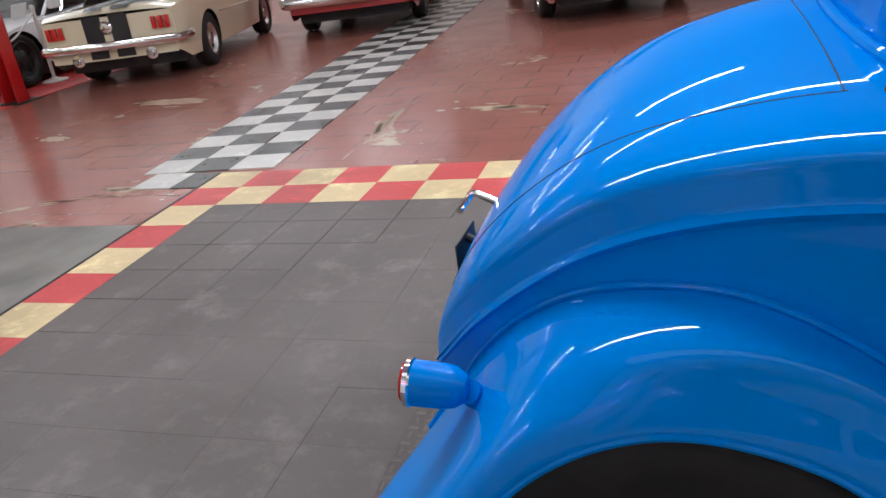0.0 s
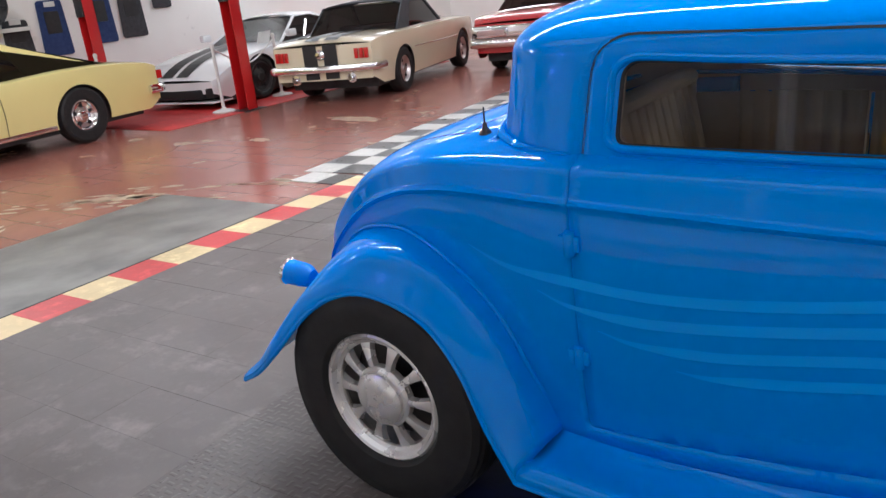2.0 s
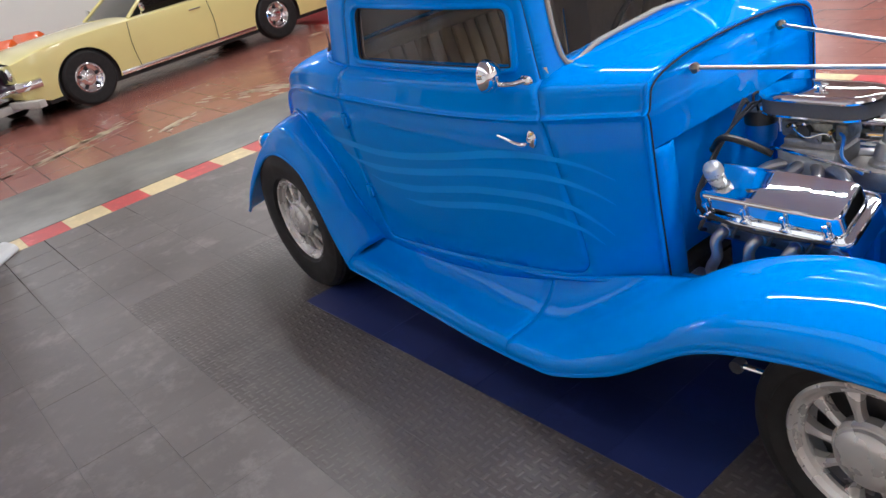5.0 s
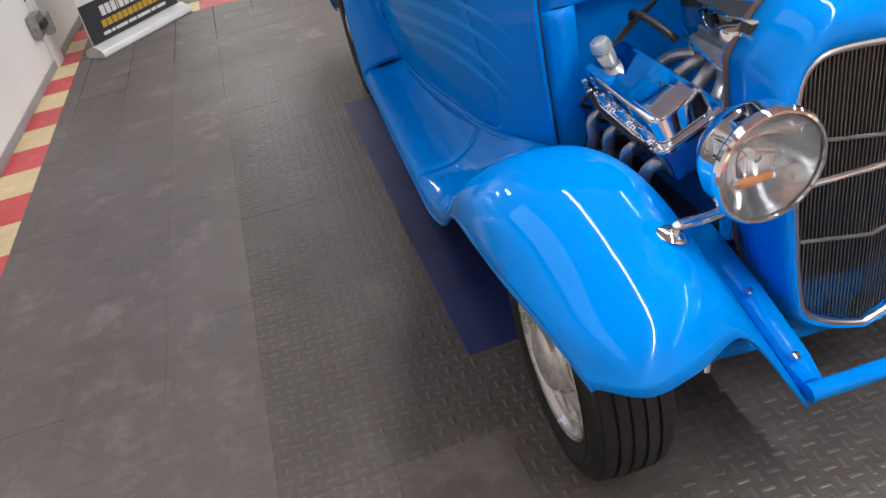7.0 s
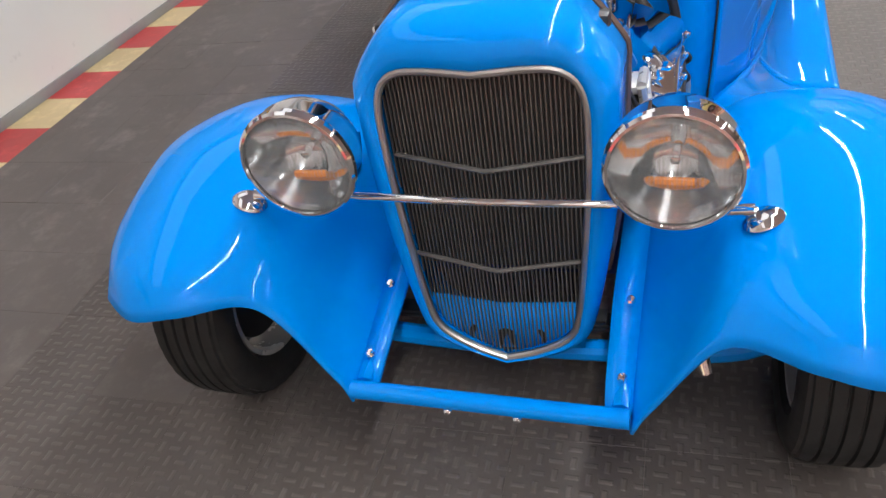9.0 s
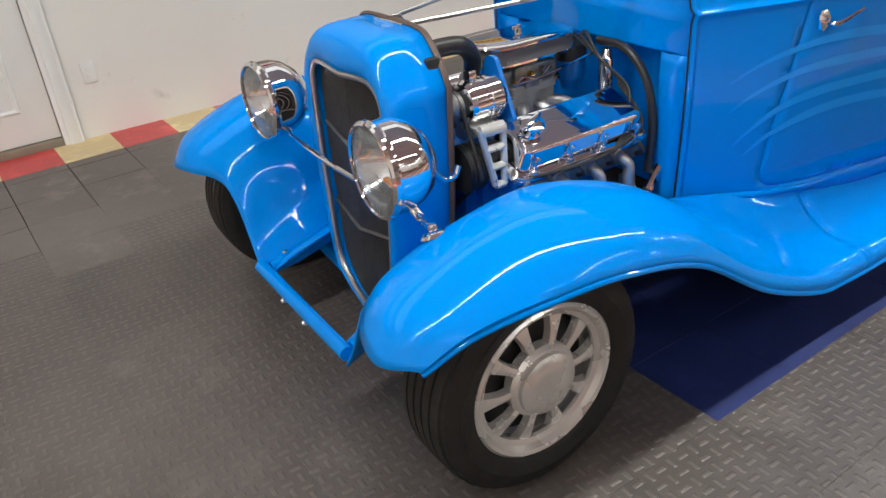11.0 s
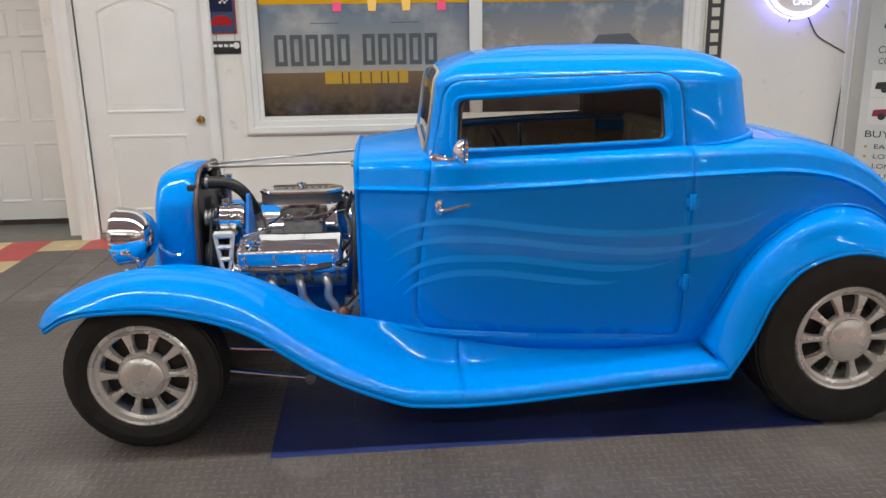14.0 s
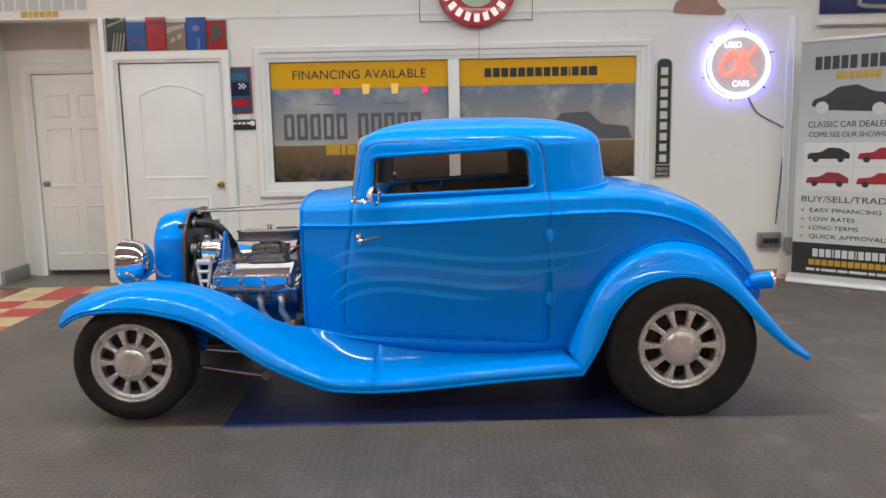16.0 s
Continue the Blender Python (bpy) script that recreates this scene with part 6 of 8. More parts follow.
for f in (0.0, 0.36, 0.68, 1.0):
    a, b = Vector(rails[0][0]).lerp(Vector(rails[0][1]), f), Vector(rails[1][0]).lerp(Vector(rails[1][1]), f)
    join(lad, tube([a, b], 0.011, 8, 2, False))
join(lad, box(-1.15, -0.30, 0.695, -1.07, -0.19, 0.713, 0.006))
part("alternator_bracket", lad, PALE, coupe, "polished alloy bracket with slots")
part("radiator_hose", tube([(-1.225, -0.14, 0.905), (-1.15, -0.14, 0.908), (-1.09, -0.137, 0.898), (-1.045, -0.115, 0.855), (-1.02, -0.07, 0.79), (-1.012, -0.045, 0.765)], 0.025, 16, 44), HOSE, coupe, "black rubber radiator hose")
for hx, hy, hz, tilt in ((-1.195, -0.14, 0.907, 0), (-1.014, -0.05, 0.782, 70)):
    clamp = part("hose_clamp", put(turned([(0.0265, -0.007), (0.0285, -0.005), (0.0285, 0.005), (0.0265, 0.007)], 24, "x"), Matrix.Translation((hx, hy, hz)) @ pose(0, 0, 0, 0, tilt, 0)), STEEL, coupe)
    part("clamp_screw", put(box(-0.006, -0.008, 0.026, 0.006, 0.014, 0.035, 0.002), Matrix.Translation((hx, hy, hz)) @ pose(0, 0, 0, 0, tilt, 0)), STEEL, clamp)
tank = part("overflow_tank", put(turned([(0.0, -0.53), (0.024, -0.53), (0.027, -0.52), (0.027, -0.022), (0.0275, -0.02), (0.0, -0.019)], 32, "z"), Matrix.Translation((-1.196, 0.226, 0.885))), CHROME, coupe, "tall chrome overflow tank")
part("tank_cap", put(turned([(0.0, -0.02), (0.036, -0.019), (0.037, 0.0), (0.034, 0.006), (0.0, 0.008)], 32, "z"), Matrix.Translation((-1.196, 0.226, 0.885))), CHROME, tank)
part("steering_shaft", tube([(-0.60, -0.365, 0.395), (-0.52, -0.355, 0.475)], 0.015, 8, 2, False), CHROME, coupe, "chrome splined steering shaft")
RUST = worn("rusty_steel", (0.28, 0.1, 0.05, 1), (0.12, 0.05, 0.03, 1), 0.6)
joint = put(turned([(0.0, -0.04), (0.02, -0.038), (0.024, -0.012), (0.014, -0.008), (0.014, 0.008), (0.024, 0.012), (0.02, 0.038), (0.0, 0.04)], 14, "z"), Matrix.Translation((-0.632, -0.368, 0.362)) @ pose(0, 0, 0, 0, 45, 0))
part("steering_joint", joint, RUST, coupe, "rusty steering joint")
part("steering_box", box(-0.76, -0.40, 0.27, -0.66, -0.32, 0.36, 0.02, 3), BLACK, coupe)
part("chassis_bracket", box(-0.62, -0.30, 0.36, -0.58, -0.26, 0.42, 0.008), CAST, coupe)
for side in (1, -1):
    part("hood_rod", tube([(-1.21, side * 0.05, 0.965), (-0.54, side * 0.232, 0.992)], 0.0065, 10, 2, False), ALLOY, coupe, "polished steel stay rod")
    part("rod_end", put(turned([(0.0, -0.016), (0.012, -0.014), (0.017, -0.004), (0.017, 0.004), (0.010, 0.012), (0.0, 0.014)], 6, "x"), Matrix.Translation((-0.556, side * 0.23, 0.991))), RODEND, coupe)
part("rod_bracket", box(-1.235, -0.075, 0.95, -1.195, 0.075, 0.975, 0.005), CHROME, coupe)


# Tail lamps, aerial, boot handle and bracket.
for side in (1, -1):
    tl = new("tail_lamp")
    tl.parent = coupe
    m = Matrix.Translation((1.735, side * 0.650, 0.626)) @ pose(0, 0, 0, 0, -6, side * 4)
    house = turned([(0.0, -0.02), (0.025, -0.015), (0.038, 0.005), (0.042, 0.03), (0.043, 0.085), (0.04, 0.09)], 32, "x")
    part("housing", put(house, m), PAINT, tl)
    part("bezel", put(turned([(0.043, 0.084), (0.046, 0.088), (0.045, 0.097), (0.038, 0.099)], 32, "x", True), m), CHROME, tl)
    part("lens", put(turned([(0.039, 0.09), (0.036, 0.104), (0.02, 0.112), (0.0, 0.114)], 32, "x"), m), RED_LENS, tl, "red tail lens")
    part("stalk", tube([(1.70, side * 0.60, 0.56), (1.72, side * 0.645, 0.615)], 0.024, 12, 2, False), PAINT, tl)
def body_height(x, y):
    """Height of the upper body over a place beside the cab."""
    vs_ = np.linspace(1.3, 2.3, 200)
    return min((body_at(x, v) for v in vs_), key=lambda p: abs(p[1] - y))[2]


aerial = put(turned([(0.018, 0.0), (0.016, 0.008), (0.008, 0.018), (0.006, 0.03), (0.0028, 0.034), (0.0022, 0.075), (0.0, 0.076)], 16, "z"), Matrix.Translation((1.06, 0.545, body_height(1.06, 0.545) - 0.002)))
part("aerial", aerial, BLACK, coupe, "stubby black aerial")
part("boot_handle", tube([(1.80, 0.02, 0.74), (1.86, 0.02, 0.765), (1.872, 0.03, 0.755), (1.875, 0.10, 0.75)], 0.009, 10, 24), CHROME, coupe, "chrome boot handle")
part("boot_seam", tube([body_at(x, 1.80) for x in np.linspace(1.12, 1.84, 30)], 0.0013, 6, 30, False), SEAL_AND_SHADE, coupe)
part("boot_seam", tube([(p[0], -p[1], p[2]) for p in (body_at(x, 1.80) for x in np.linspace(1.12, 1.84, 30))], 0.0013, 6, 30, False), SEAL_AND_SHADE, coupe)
plate = join(box(1.90, -0.085, 0.50, 1.906, 0.085, 0.65, 0.003), tube([(1.87, 0.0, 0.62), (1.90, 0.0, 0.64)], 0.012, 10, 2, False))
part("plate_bracket", plate, BLACK, coupe, "dark plate bracket with no plate")
for side in (1, -1):
    cross = [body_at(1.125, v) for v in np.linspace(1.80, 2.3, 14)]
    part("boot_seam", tube([(x, side * y, z) for x, y, z in cross], 0.0013, 6, 14, False), SEAL_AND_SHADE, coupe)

# Cabin: bench seat, dash, steering wheel.
seat = new("bench_seat")
seat.parent = coupe
part("cushion", box(0.38, -0.54, 0.5, 0.90, 0.54, 0.68, 0.05, 4), TAN, seat, "tan leather bench cushion")
for k in range(17):
    y = -0.56 + 0.07 * k
    part("pleat", put(box(-0.04, -0.034, 0.0, 0.04, 0.034, 0.50, 0.022, 3), Matrix.Translation((0.80, y, 0.62)) @ pose(0, 0, 0, 0, 12, 0)), TAN, seat)
roll = tube([(0.865, -0.565, 1.02), (0.865, -0.555, 1.07), (0.86, -0.48, 1.09), (0.86, 0.48, 1.09), (0.865, 0.555, 1.07), (0.865, 0.565, 1.02)], 0.03, 12, 60)
part("top_roll", roll, TAN, seat, "padded tan roll along the seat's top")
for side in (1, -1):
    trim_v = []
    for x in np.linspace(0.70, 1.04, 10):
        for z in np.linspace(0.45, 1.06, 8):
            q = body_at(x, min(body_v(x, z), 1.3))
            trim_v.append((q[0], (q[1] - 0.03) * side, z))
    made("quarter_trim", trim_v, grid_faces(10, 8), CLOTH, coupe, "grey-brown quarter trim panel", 40, 0.006)
part("parcel_shelf", box(0.93, -0.46, 1.02, 1.02, 0.46, 1.035, 0.004), CLOTH, coupe, "grey-brown parcel shelf")
part("rear_bulkhead", box(0.92, -0.56, 0.42, 0.935, 0.56, 1.03, 0.004), CLOTH, coupe)
part("dashboard", box(-0.26, -0.55, 0.88, -0.14, 0.55, 1.06, 0.03, 3), PAINT, coupe)
wheel_m = Matrix.Translation((0.10, -0.32, 0.97)) @ pose(0, 0, 0, 0, 65, 0)
sw = part("steering_wheel", put(tube([(0.17 * math.cos(a), 0.17 * math.sin(a), 0) for a in np.linspace(0, 2 * math.pi, 48)], 0.012, 10, 48, False), wheel_m), BLACK, coupe)
part("steering_spoke", put(box(-0.16, -0.015, -0.004, 0.16, 0.015, 0.004, 0.003), wheel_m), CHROME, coupe)
part("steering_column", tube([(0.09, -0.32, 0.965), (-0.3, -0.32, 0.72)], 0.02, 12, 2, False), CHROME, coupe)
part("shift_lever", tube([(0.25, 0.0, 0.4), (0.2, 0.0, 0.85), (0.19, 0.0, 1.12)], 0.008, 8, 16), CHROME, coupe)
# A soft cove where the cab meets the body behind the doors.
cove = []
for s in np.linspace(cab_sw(0.74, 1.03)[0], 2.6, 46):
    x, y, z = cab_at(s, 0.12)
    cove.append((x, y, body_height(x, y) + 0.002))
part("cab_cove", tube(cove + [(x, -y, z) for x, y, z in reversed(cove)], 0.013, 10, 92, False, lambda t: min(1.0, 0.15 + 7 * t, 0.15 + 7 * (1 - t))), PAINT, coupe)


# ---- things on and by the white wall ----
WY = WALL_Y
# Six small car photo panels over the door.
shots = (((0.04, 0.045, 0.04), (0.4, 0.4, 0.36), "black and grey"), ((0.03, 0.14, 0.42), (0.3, 0.05, 0.04), "blue"), ((0.5, 0.03, 0.05), (0.25, 0.02, 0.03), "red"), ((0.32, 0.22, 0.17), (0.55, 0.5, 0.45), "brown"), ((0.02, 0.09, 0.40), (0.2, 0.3, 0.55), "deep blue"), ((0.45, 0.02, 0.03), (0.1, 0.1, 0.1), "crimson"))
for k, (a, b, word) in enumerate(shots):
    m = worn("photo_print", (*a, 1), tuple(c * 0.55 for c in a) + (1,), 0.2, 4.0, 60.0, 0.02, 0.0, 0.5)
    m2 = worn("photo_detail", (*b, 1), tuple(c * 0.6 for c in b) + (1,), 0.2, 9.0, 60.0, 0.02, 0.0, 0.5)
    x0 = -2.855 + 0.182 * k
    z0 = (2.125, 2.085, 2.125, 2.075, 2.115, 2.085)[k]
    pic = thing("photo_panel", "small glossy %s car photo panel on the wall" % word, "picture", "photo panels", at=(x0 + 0.09, WY - 0.002, z0))
    part("panel", box(-0.090, -0.018, -0.002, 0.090, -0.002, 0.337, 0.003), BLACK, pic)
    part("print", box(-0.086, -0.0205, 0.002, 0.086, -0.0185, 0.333), m, pic)
    if k == 0:
        shapes = [[(-0.05 + 0.03 * q, 0.02), (-0.035 + 0.03 * q, 0.02), (-0.005 + 0.03 * q, 0.2), (-0.015 + 0.03 * q, 0.2)] for q in range(4)] + [[(-0.08, 0.25), (0.08, 0.31), (0.08, 0.325), (-0.08, 0.27)]]
    elif k == 1:
        shapes = [[(-0.08, 0.01), (0.08, 0.01), (0.08, 0.08), (-0.08, 0.09)], [(-0.08, 0.14), (0.08, 0.17), (0.08, 0.185), (-0.08, 0.15)]]
    elif k == 2:
        shapes = [[(-0.07, 0.27), (0.07, 0.27), (0.055, 0.31), (-0.055, 0.31)], [(-0.06, 0.03), (0.06, 0.03), (0.05, 0.05), (-0.05, 0.05)]]
    elif k == 3:
        shapes = [[(-0.08, 0.02), (0.08, 0.07), (0.08, 0.10), (-0.08, 0.05)], [(-0.05, 0.15), (-0.01, 0.17), (-0.01, 0.21), (-0.05, 0.19)], [(0.01, 0.18), (0.05, 0.2), (0.05, 0.24), (0.01, 0.22)], [(-0.08, 0.24), (0.08, 0.29), (0.08, 0.32), (-0.08, 0.29)]]
    elif k == 4:
        shapes = [[(0.035 * math.cos(q), 0.24 + 0.026 * math.sin(q)) for q in np.linspace(0, 2 * math.pi, 16, False)], [(0.01, 0.04), (0.03, 0.04), (0.03, 0.16), (0.01, 0.16)]]
    else:
        shapes = [[(-0.06, 0.14), (0.06, 0.19), (0.04, 0.3), (-0.02, 0.31)], [(-0.08, 0.02), (-0.02, 0.02), (-0.03, 0.05), (-0.08, 0.06)]]
    for q in shapes:
        part("printed_shape", put(stacked(q, [(0, 0.0205), (0, 0.0215)]), pose(0, 0, 0, 90)), m2, pic, "", 0)

# Poster and a small plate beside the door.
poster = thing("framed_poster", "narrow dark blue car poster with a red car and red edge", "picture", at=(-1.665, WY, 1.59))
part("frame", box(-0.105, -0.018, 0.0, 0.105, -0.001, 0.42, 0.004), material("poster_red_edge", (0.33, 0.03, 0.04), 0.3), poster, "dark red poster edge")
part("print", box(-0.094, -0.022, 0.012, 0.094, -0.019, 0.408), material("poster_blue", (0.05, 0.085, 0.17), 0.2, 0.0, 0.5), poster)
part("printed_block", box(-0.085, -0.0245, 0.16, 0.085, -0.0225, 0.28), material("poster_navy", (0.012, 0.02, 0.06), 0.2, 0.0, 0.5), poster)
part("printed_block", box(-0.07, -0.0245, 0.30, 0.07, -0.0225, 0.36), material("poster_teal", (0.05, 0.16, 0.25), 0.2, 0.0, 0.5), poster)
for i in range(4):
    for j in range(3):
        if (i + j) % 2 == 0:
            part("printed_check", box(-0.01 + 0.017 * i, -0.026, 0.22 + 0.017 * j, 0.006 + 0.017 * i, -0.0245, 0.236 + 0.017 * j), TRIM, poster)
car_prof = rounded_poly([(-0.08, 0.06), (0.08, 0.06), (0.075, 0.1), (0.03, 0.135), (-0.045, 0.13), (-0.08, 0.1)], 0.012)
part("printed_car", put(stacked(car_prof, [(0, 0.0225), (0, 0.0245)]), pose(0, 0, 0, 90)), material("poster_car_red", (0.42, 0.015, 0.02), 0.2, 0.0, 0.5), poster)
plate = thing("wall_plate", "small black metal plate hung under a poster", "sign", at=(-1.65, WY, 1.44))
part("panel", box(-0.11, -0.016, 0.0, 0.11, -0.002, 0.095, 0.008), BLACK, plate)
bars("bar", TRIM, plate, (-0.02, -0.0165, 0.06), (0.03, 0.03, 0.03, 0.03), 0.02, 0.012)
part("badge", put(turned([(0.0, 0.006), (0.022, 0.004), (0.024, 0.0)], 20, "z"), pose(0.08, -0.016, 0.06, 90)), TRIM, plate)
for x in (-0.07, 0.07):
    part("hanger", tube([(x, -0.006, 0.09), (x, -0.006, 0.155)], 0.002, 6, 2, False), BLACK, plate)

# Upright enamel sign: dark with pale bars.
ENAMEL = material("dark_enamel", (0.03, 0.035, 0.045), 0.18, 0.0, 0.7)
PALE = material("pale_enamel", (0.66, 0.65, 0.55), 0.2, 0.0, 0.6)
up = thing("upright_enamel_sign", "narrow upright black enamel dealer sign with pale letters", "sign", at=(2.197, WY, 0.932))
ol = rounded_poly([(-0.078, 0.0, 0.01), (0.078, 0.0, 0.01), (0.078, 1.085, 0.075), (-0.078, 1.085, 0.075)], 0.02, 8)
part("rim", put(stacked(ol, [(0, 0.004), (0, 0.016), (0.004, 0.02)]), pose(0, 0, 0, 90)), PALE, up)
part("face", put(stacked(grown(ol, -0.012), [(0, 0.0195), (0, 0.022)]), pose(0, 0, 0, 90)), ENAMEL, up)
for k in range(9):
    z = 0.965 - 0.098 * k
    part("letter_bar", box(-0.032, -0.0245, z - 0.034, 0.032, -0.0215, z + 0.034, 0.006), PALE, up)
part("rule", box(-0.06, -0.0245, 0.118, 0.06, -0.0215, 0.124), PALE, up)
lettering("lettering", "SALES &", 0.042, PALE, up, (0, -0.0235, 0.083), width=0.105)
lettering("lettering", "SERVICE", 0.042, PALE, up, (0, -0.0235, 0.038), width=0.105)

# Round neon sign.
neon = thing("neon_sign", "round lit neon used-cars sign with violet glow", "neon sign", at=(2.846, WY, 1.936))
NEON_WHITE = glow("neon_white", (0.80, 0.86, 1.0, 1), 2.6)
NEON_VIOLET = glow("neon_violet", (0.16, 0.15, 1.0, 1), 26.0)
NEON_RED = glow("neon_red", (1.0, 0.16, 0.12, 1), 3.2)
ring = lambda r, y, a0=0.0, a1=2 * math.pi, n=72: [(r * math.cos(a), y, r * math.sin(a)) for a in np.linspace(a0, a1, n)]
part("tube_outer", tube(ring(0.272, -0.075), 0.0075, 8, 72, False), NEON_WHITE, neon, "white neon ring")
part("tube_inner", tube(ring(0.250, -0.075), 0.005, 8, 72, False), NEON_WHITE, neon, "white neon ring")
part("tube_back", tube(ring(0.292, -0.035), 0.007, 8, 72, False), NEON_VIOLET, neon, "violet neon ring")
part("backing", put(turned([(0.0, 0.0), (0.272, 0.0), (0.274, 0.006), (0.0, 0.008)], 64, "y"), Matrix.Translation((0, -0.066, 0))), material("sign_backing", (0.78, 0.74, 0.80), 0.3, 0.0, 0.5), neon)
for pts in ([(-0.13, 0.06), (-0.16, -0.03), (-0.11, -0.10), (-0.03, -0.05), (-0.01, 0.06), (-0.06, 0.12), (-0.13, 0.06)], [(0.05, 0.14), (0.03, 0.0), (0.04, -0.11)], [(0.16, 0.16), (0.06, 0.02), (0.12, -0.04), (0.15, -0.11)], [(-0.15, 0.0), (-0.1, 0.07), (-0.03, 0.1)]):
    part("tube_red", tube([(x, -0.085, z) for x, z in pts], 0.011, 8, 30), NEON_RED, neon, "red neon tube")
lettering("lettering", "USED", 0.075, NEON_WHITE, neon, (-0.06, -0.085, 0.17), width=0.15)
lettering("lettering", "CARS", 0.075, NEON_WHITE, neon, (0.02, -0.085, -0.17), width=0.15)
for k in range(6):
    a = radians(20 + 60 * k)
    part("bracket", tube([(0.24 * math.cos(a), -0.05, 0.24 * math.sin(a)), (0.31 * math.cos(a), -0.05, 0.31 * math.sin(a)), (0.34 * math.cos(a), -0.05, 0.33 * math.sin(a))], 0.004, 6, 3, False), BLACK, neon)
part("hanging_wire", tube([(-0.14, -0.03, 0.26), (0.0, -0.01, 0.45), (0.14, -0.03, 0.26)], 0.002, 6, 3, False), BLACK, neon)
cable = thing("neon_cable", "thin black cable sagging along the wall", "cable", at=(2.846, WY, 1.936))
part("cord", tube([(0.1, -0.02, -0.26), (0.2, -0.015, -0.42), (0.33, -0.012, -0.50), (0.44, -0.012, -0.56), (0.47, -0.012, -0.62), (0.45, -0.012, -0.95), (0.42, -0.012, -1.45)], 0.005, 6, 40), BLACK, cable)
conduit = thing("conduit", "white painted conduit down the wall", "pipe", at=(3.36, WY - 0.03, 0.2))
part("pipe", tube([(0, 0, 0.0), (0, 0, 2.15)], 0.011, 10, 2, False), TRIM, conduit)
part("junction_box", box(-0.02, -0.05, 0.02, 0.08, 0.02, 0.16, 0.006), BASE_GREY, conduit)
sock = thing("power_strip", "grey steel socket box low on the wall", "socket", at=(3.2, WY, 0.33))
part("case", box(-0.10, -0.07, -0.06, 0.10, -0.001, 0.08, 0.008), STEEL, sock)
for x in (-0.05, 0.0, 0.05):
    part("plug", box(x - 0.017, -0.095, -0.02, x + 0.017, -0.07, 0.03, 0.005), BLACK, sock)
outlet = thing("wall_outlet", "white double wall outlet", "outlet", at=(-1.62, WY, 0.36))
part("plate", box(-0.036, -0.007, -0.058, 0.036, -0.001, 0.058, 0.002), TRIM, outlet)
for z in (0.022, -0.022):
    part("socket", box(-0.015, -0.0095, z - 0.012, 0.015, -0.0068, z + 0.012, 0.002), TRIM, outlet)

# Round red motor sign over the window, the pink cut-out, and a dark blue sign.
oil = thing("round_hanging_sign", "round red-rimmed lit hanging sign in a wire frame", "sign", at=(0.50, WY, 2.66))
part("disc", put(turned([(0.0, -0.05), (0.18, -0.05), (0.185, -0.04), (0.185, 0.0)], 56, "y"), Matrix.Translation((0, -0.03, 0))), material("green_grey_enamel", (0.42, 0.5, 0.42), 0.25, 0.0, 0.5), oil)
part("rim", put(turned([(0.18, -0.05), (0.19, -0.06), (0.34, -0.06), (0.355, -0.04), (0.355, 0.0), (0.18, 0.0)], 64, "y", True), Matrix.Translation((0, -0.03, 0))), material("red_enamel", (0.42, 0.02, 0.035), 0.2, 0.0, 0.6), oil)
for k in range(9):
    a = radians(-160 + 17.5 * k)
    b = box(-0.024, -0.103, -0.036, 0.024, -0.093, 0.036, 0.006)
    part("letter_shape", put(b, Matrix.Translation((0.272 * math.cos(a), 0, 0.272 * math.sin(a))) @ Matrix.Rotation(-a - math.pi / 2, 4, "Y")), glow("warm_white_tube", (1.0, 0.93, 0.9, 1), 1.3), oil)
part("wire_frame", tube([(-0.51, -0.03, 0.5), (-0.51, -0.03, -0.29), (0.50, -0.03, -0.29), (0.50, -0.03, 0.5)], 0.005, 6, 4, False), BLACK, oil)
part("cord", tube([(0.02, -0.02, -0.34), (0.02, -0.055, -0.62)], 0.003, 6, 2, False), BASE_GREY, oil)
pink = thing("cut_out_sign", "flat pinkish brown cut-out sign", "sign", at=(2.5, WY, 2.50))
part("panel", put(stacked(rounded_poly([(-0.24, -0.09), (0.22, -0.12), (0.24, -0.08), (0.16, -0.02), (0.12, 0.3), (-0.08, 0.3), (-0.12, 0.05), (-0.22, 0.0)], 0.04), [(0, 0.002), (0, 0.014)]), pose(0, 0, 0, 90)), worn("pink_brown_print", (0.42, 0.24, 0.18, 1), (0.3, 0.15, 0.11, 1), 0.35, 9.0), pink)
navy = thing("dark_blue_sign", "dark blue wall sign with a pale outlined shape", "sign", at=(4.05, WY, 2.40))
part("panel", box(-0.48, -0.03, -0.03, 0.6, -0.002, 0.6, 0.01), material("navy_enamel", (0.015, 0.03, 0.13), 0.25, 0.0, 0.5), navy)
part("outline", tube([(-0.15, -0.035, 0.5), (-0.14, -0.035, 0.1), (-0.06, -0.035, 0.03), (0.6, -0.035, 0.02)], 0.02, 8, 30), material("pale_metal_outline", (0.55, 0.58, 0.62), 0.25, 0.6), navy)
dealer = thing("passage_sign", "pale wall sign with faint gold lettering over a passage", "sign", at=(-3.5, WY, 2.55))
bars("bar", worn("pale_sign_grey", (0.6, 0.6, 0.6, 1), (0.5, 0.5, 0.5, 1), 0.5), dealer, (0, -0.003, 0.045), (0.09,) * 9, 0.11, 0.02)
bars("gold_bar", GOLD_INK, dealer, (0.05, -0.003, -0.045), (0.06, 0.03, 0.05, 0.05, 0.05, 0.05), 0.05, 0.01)

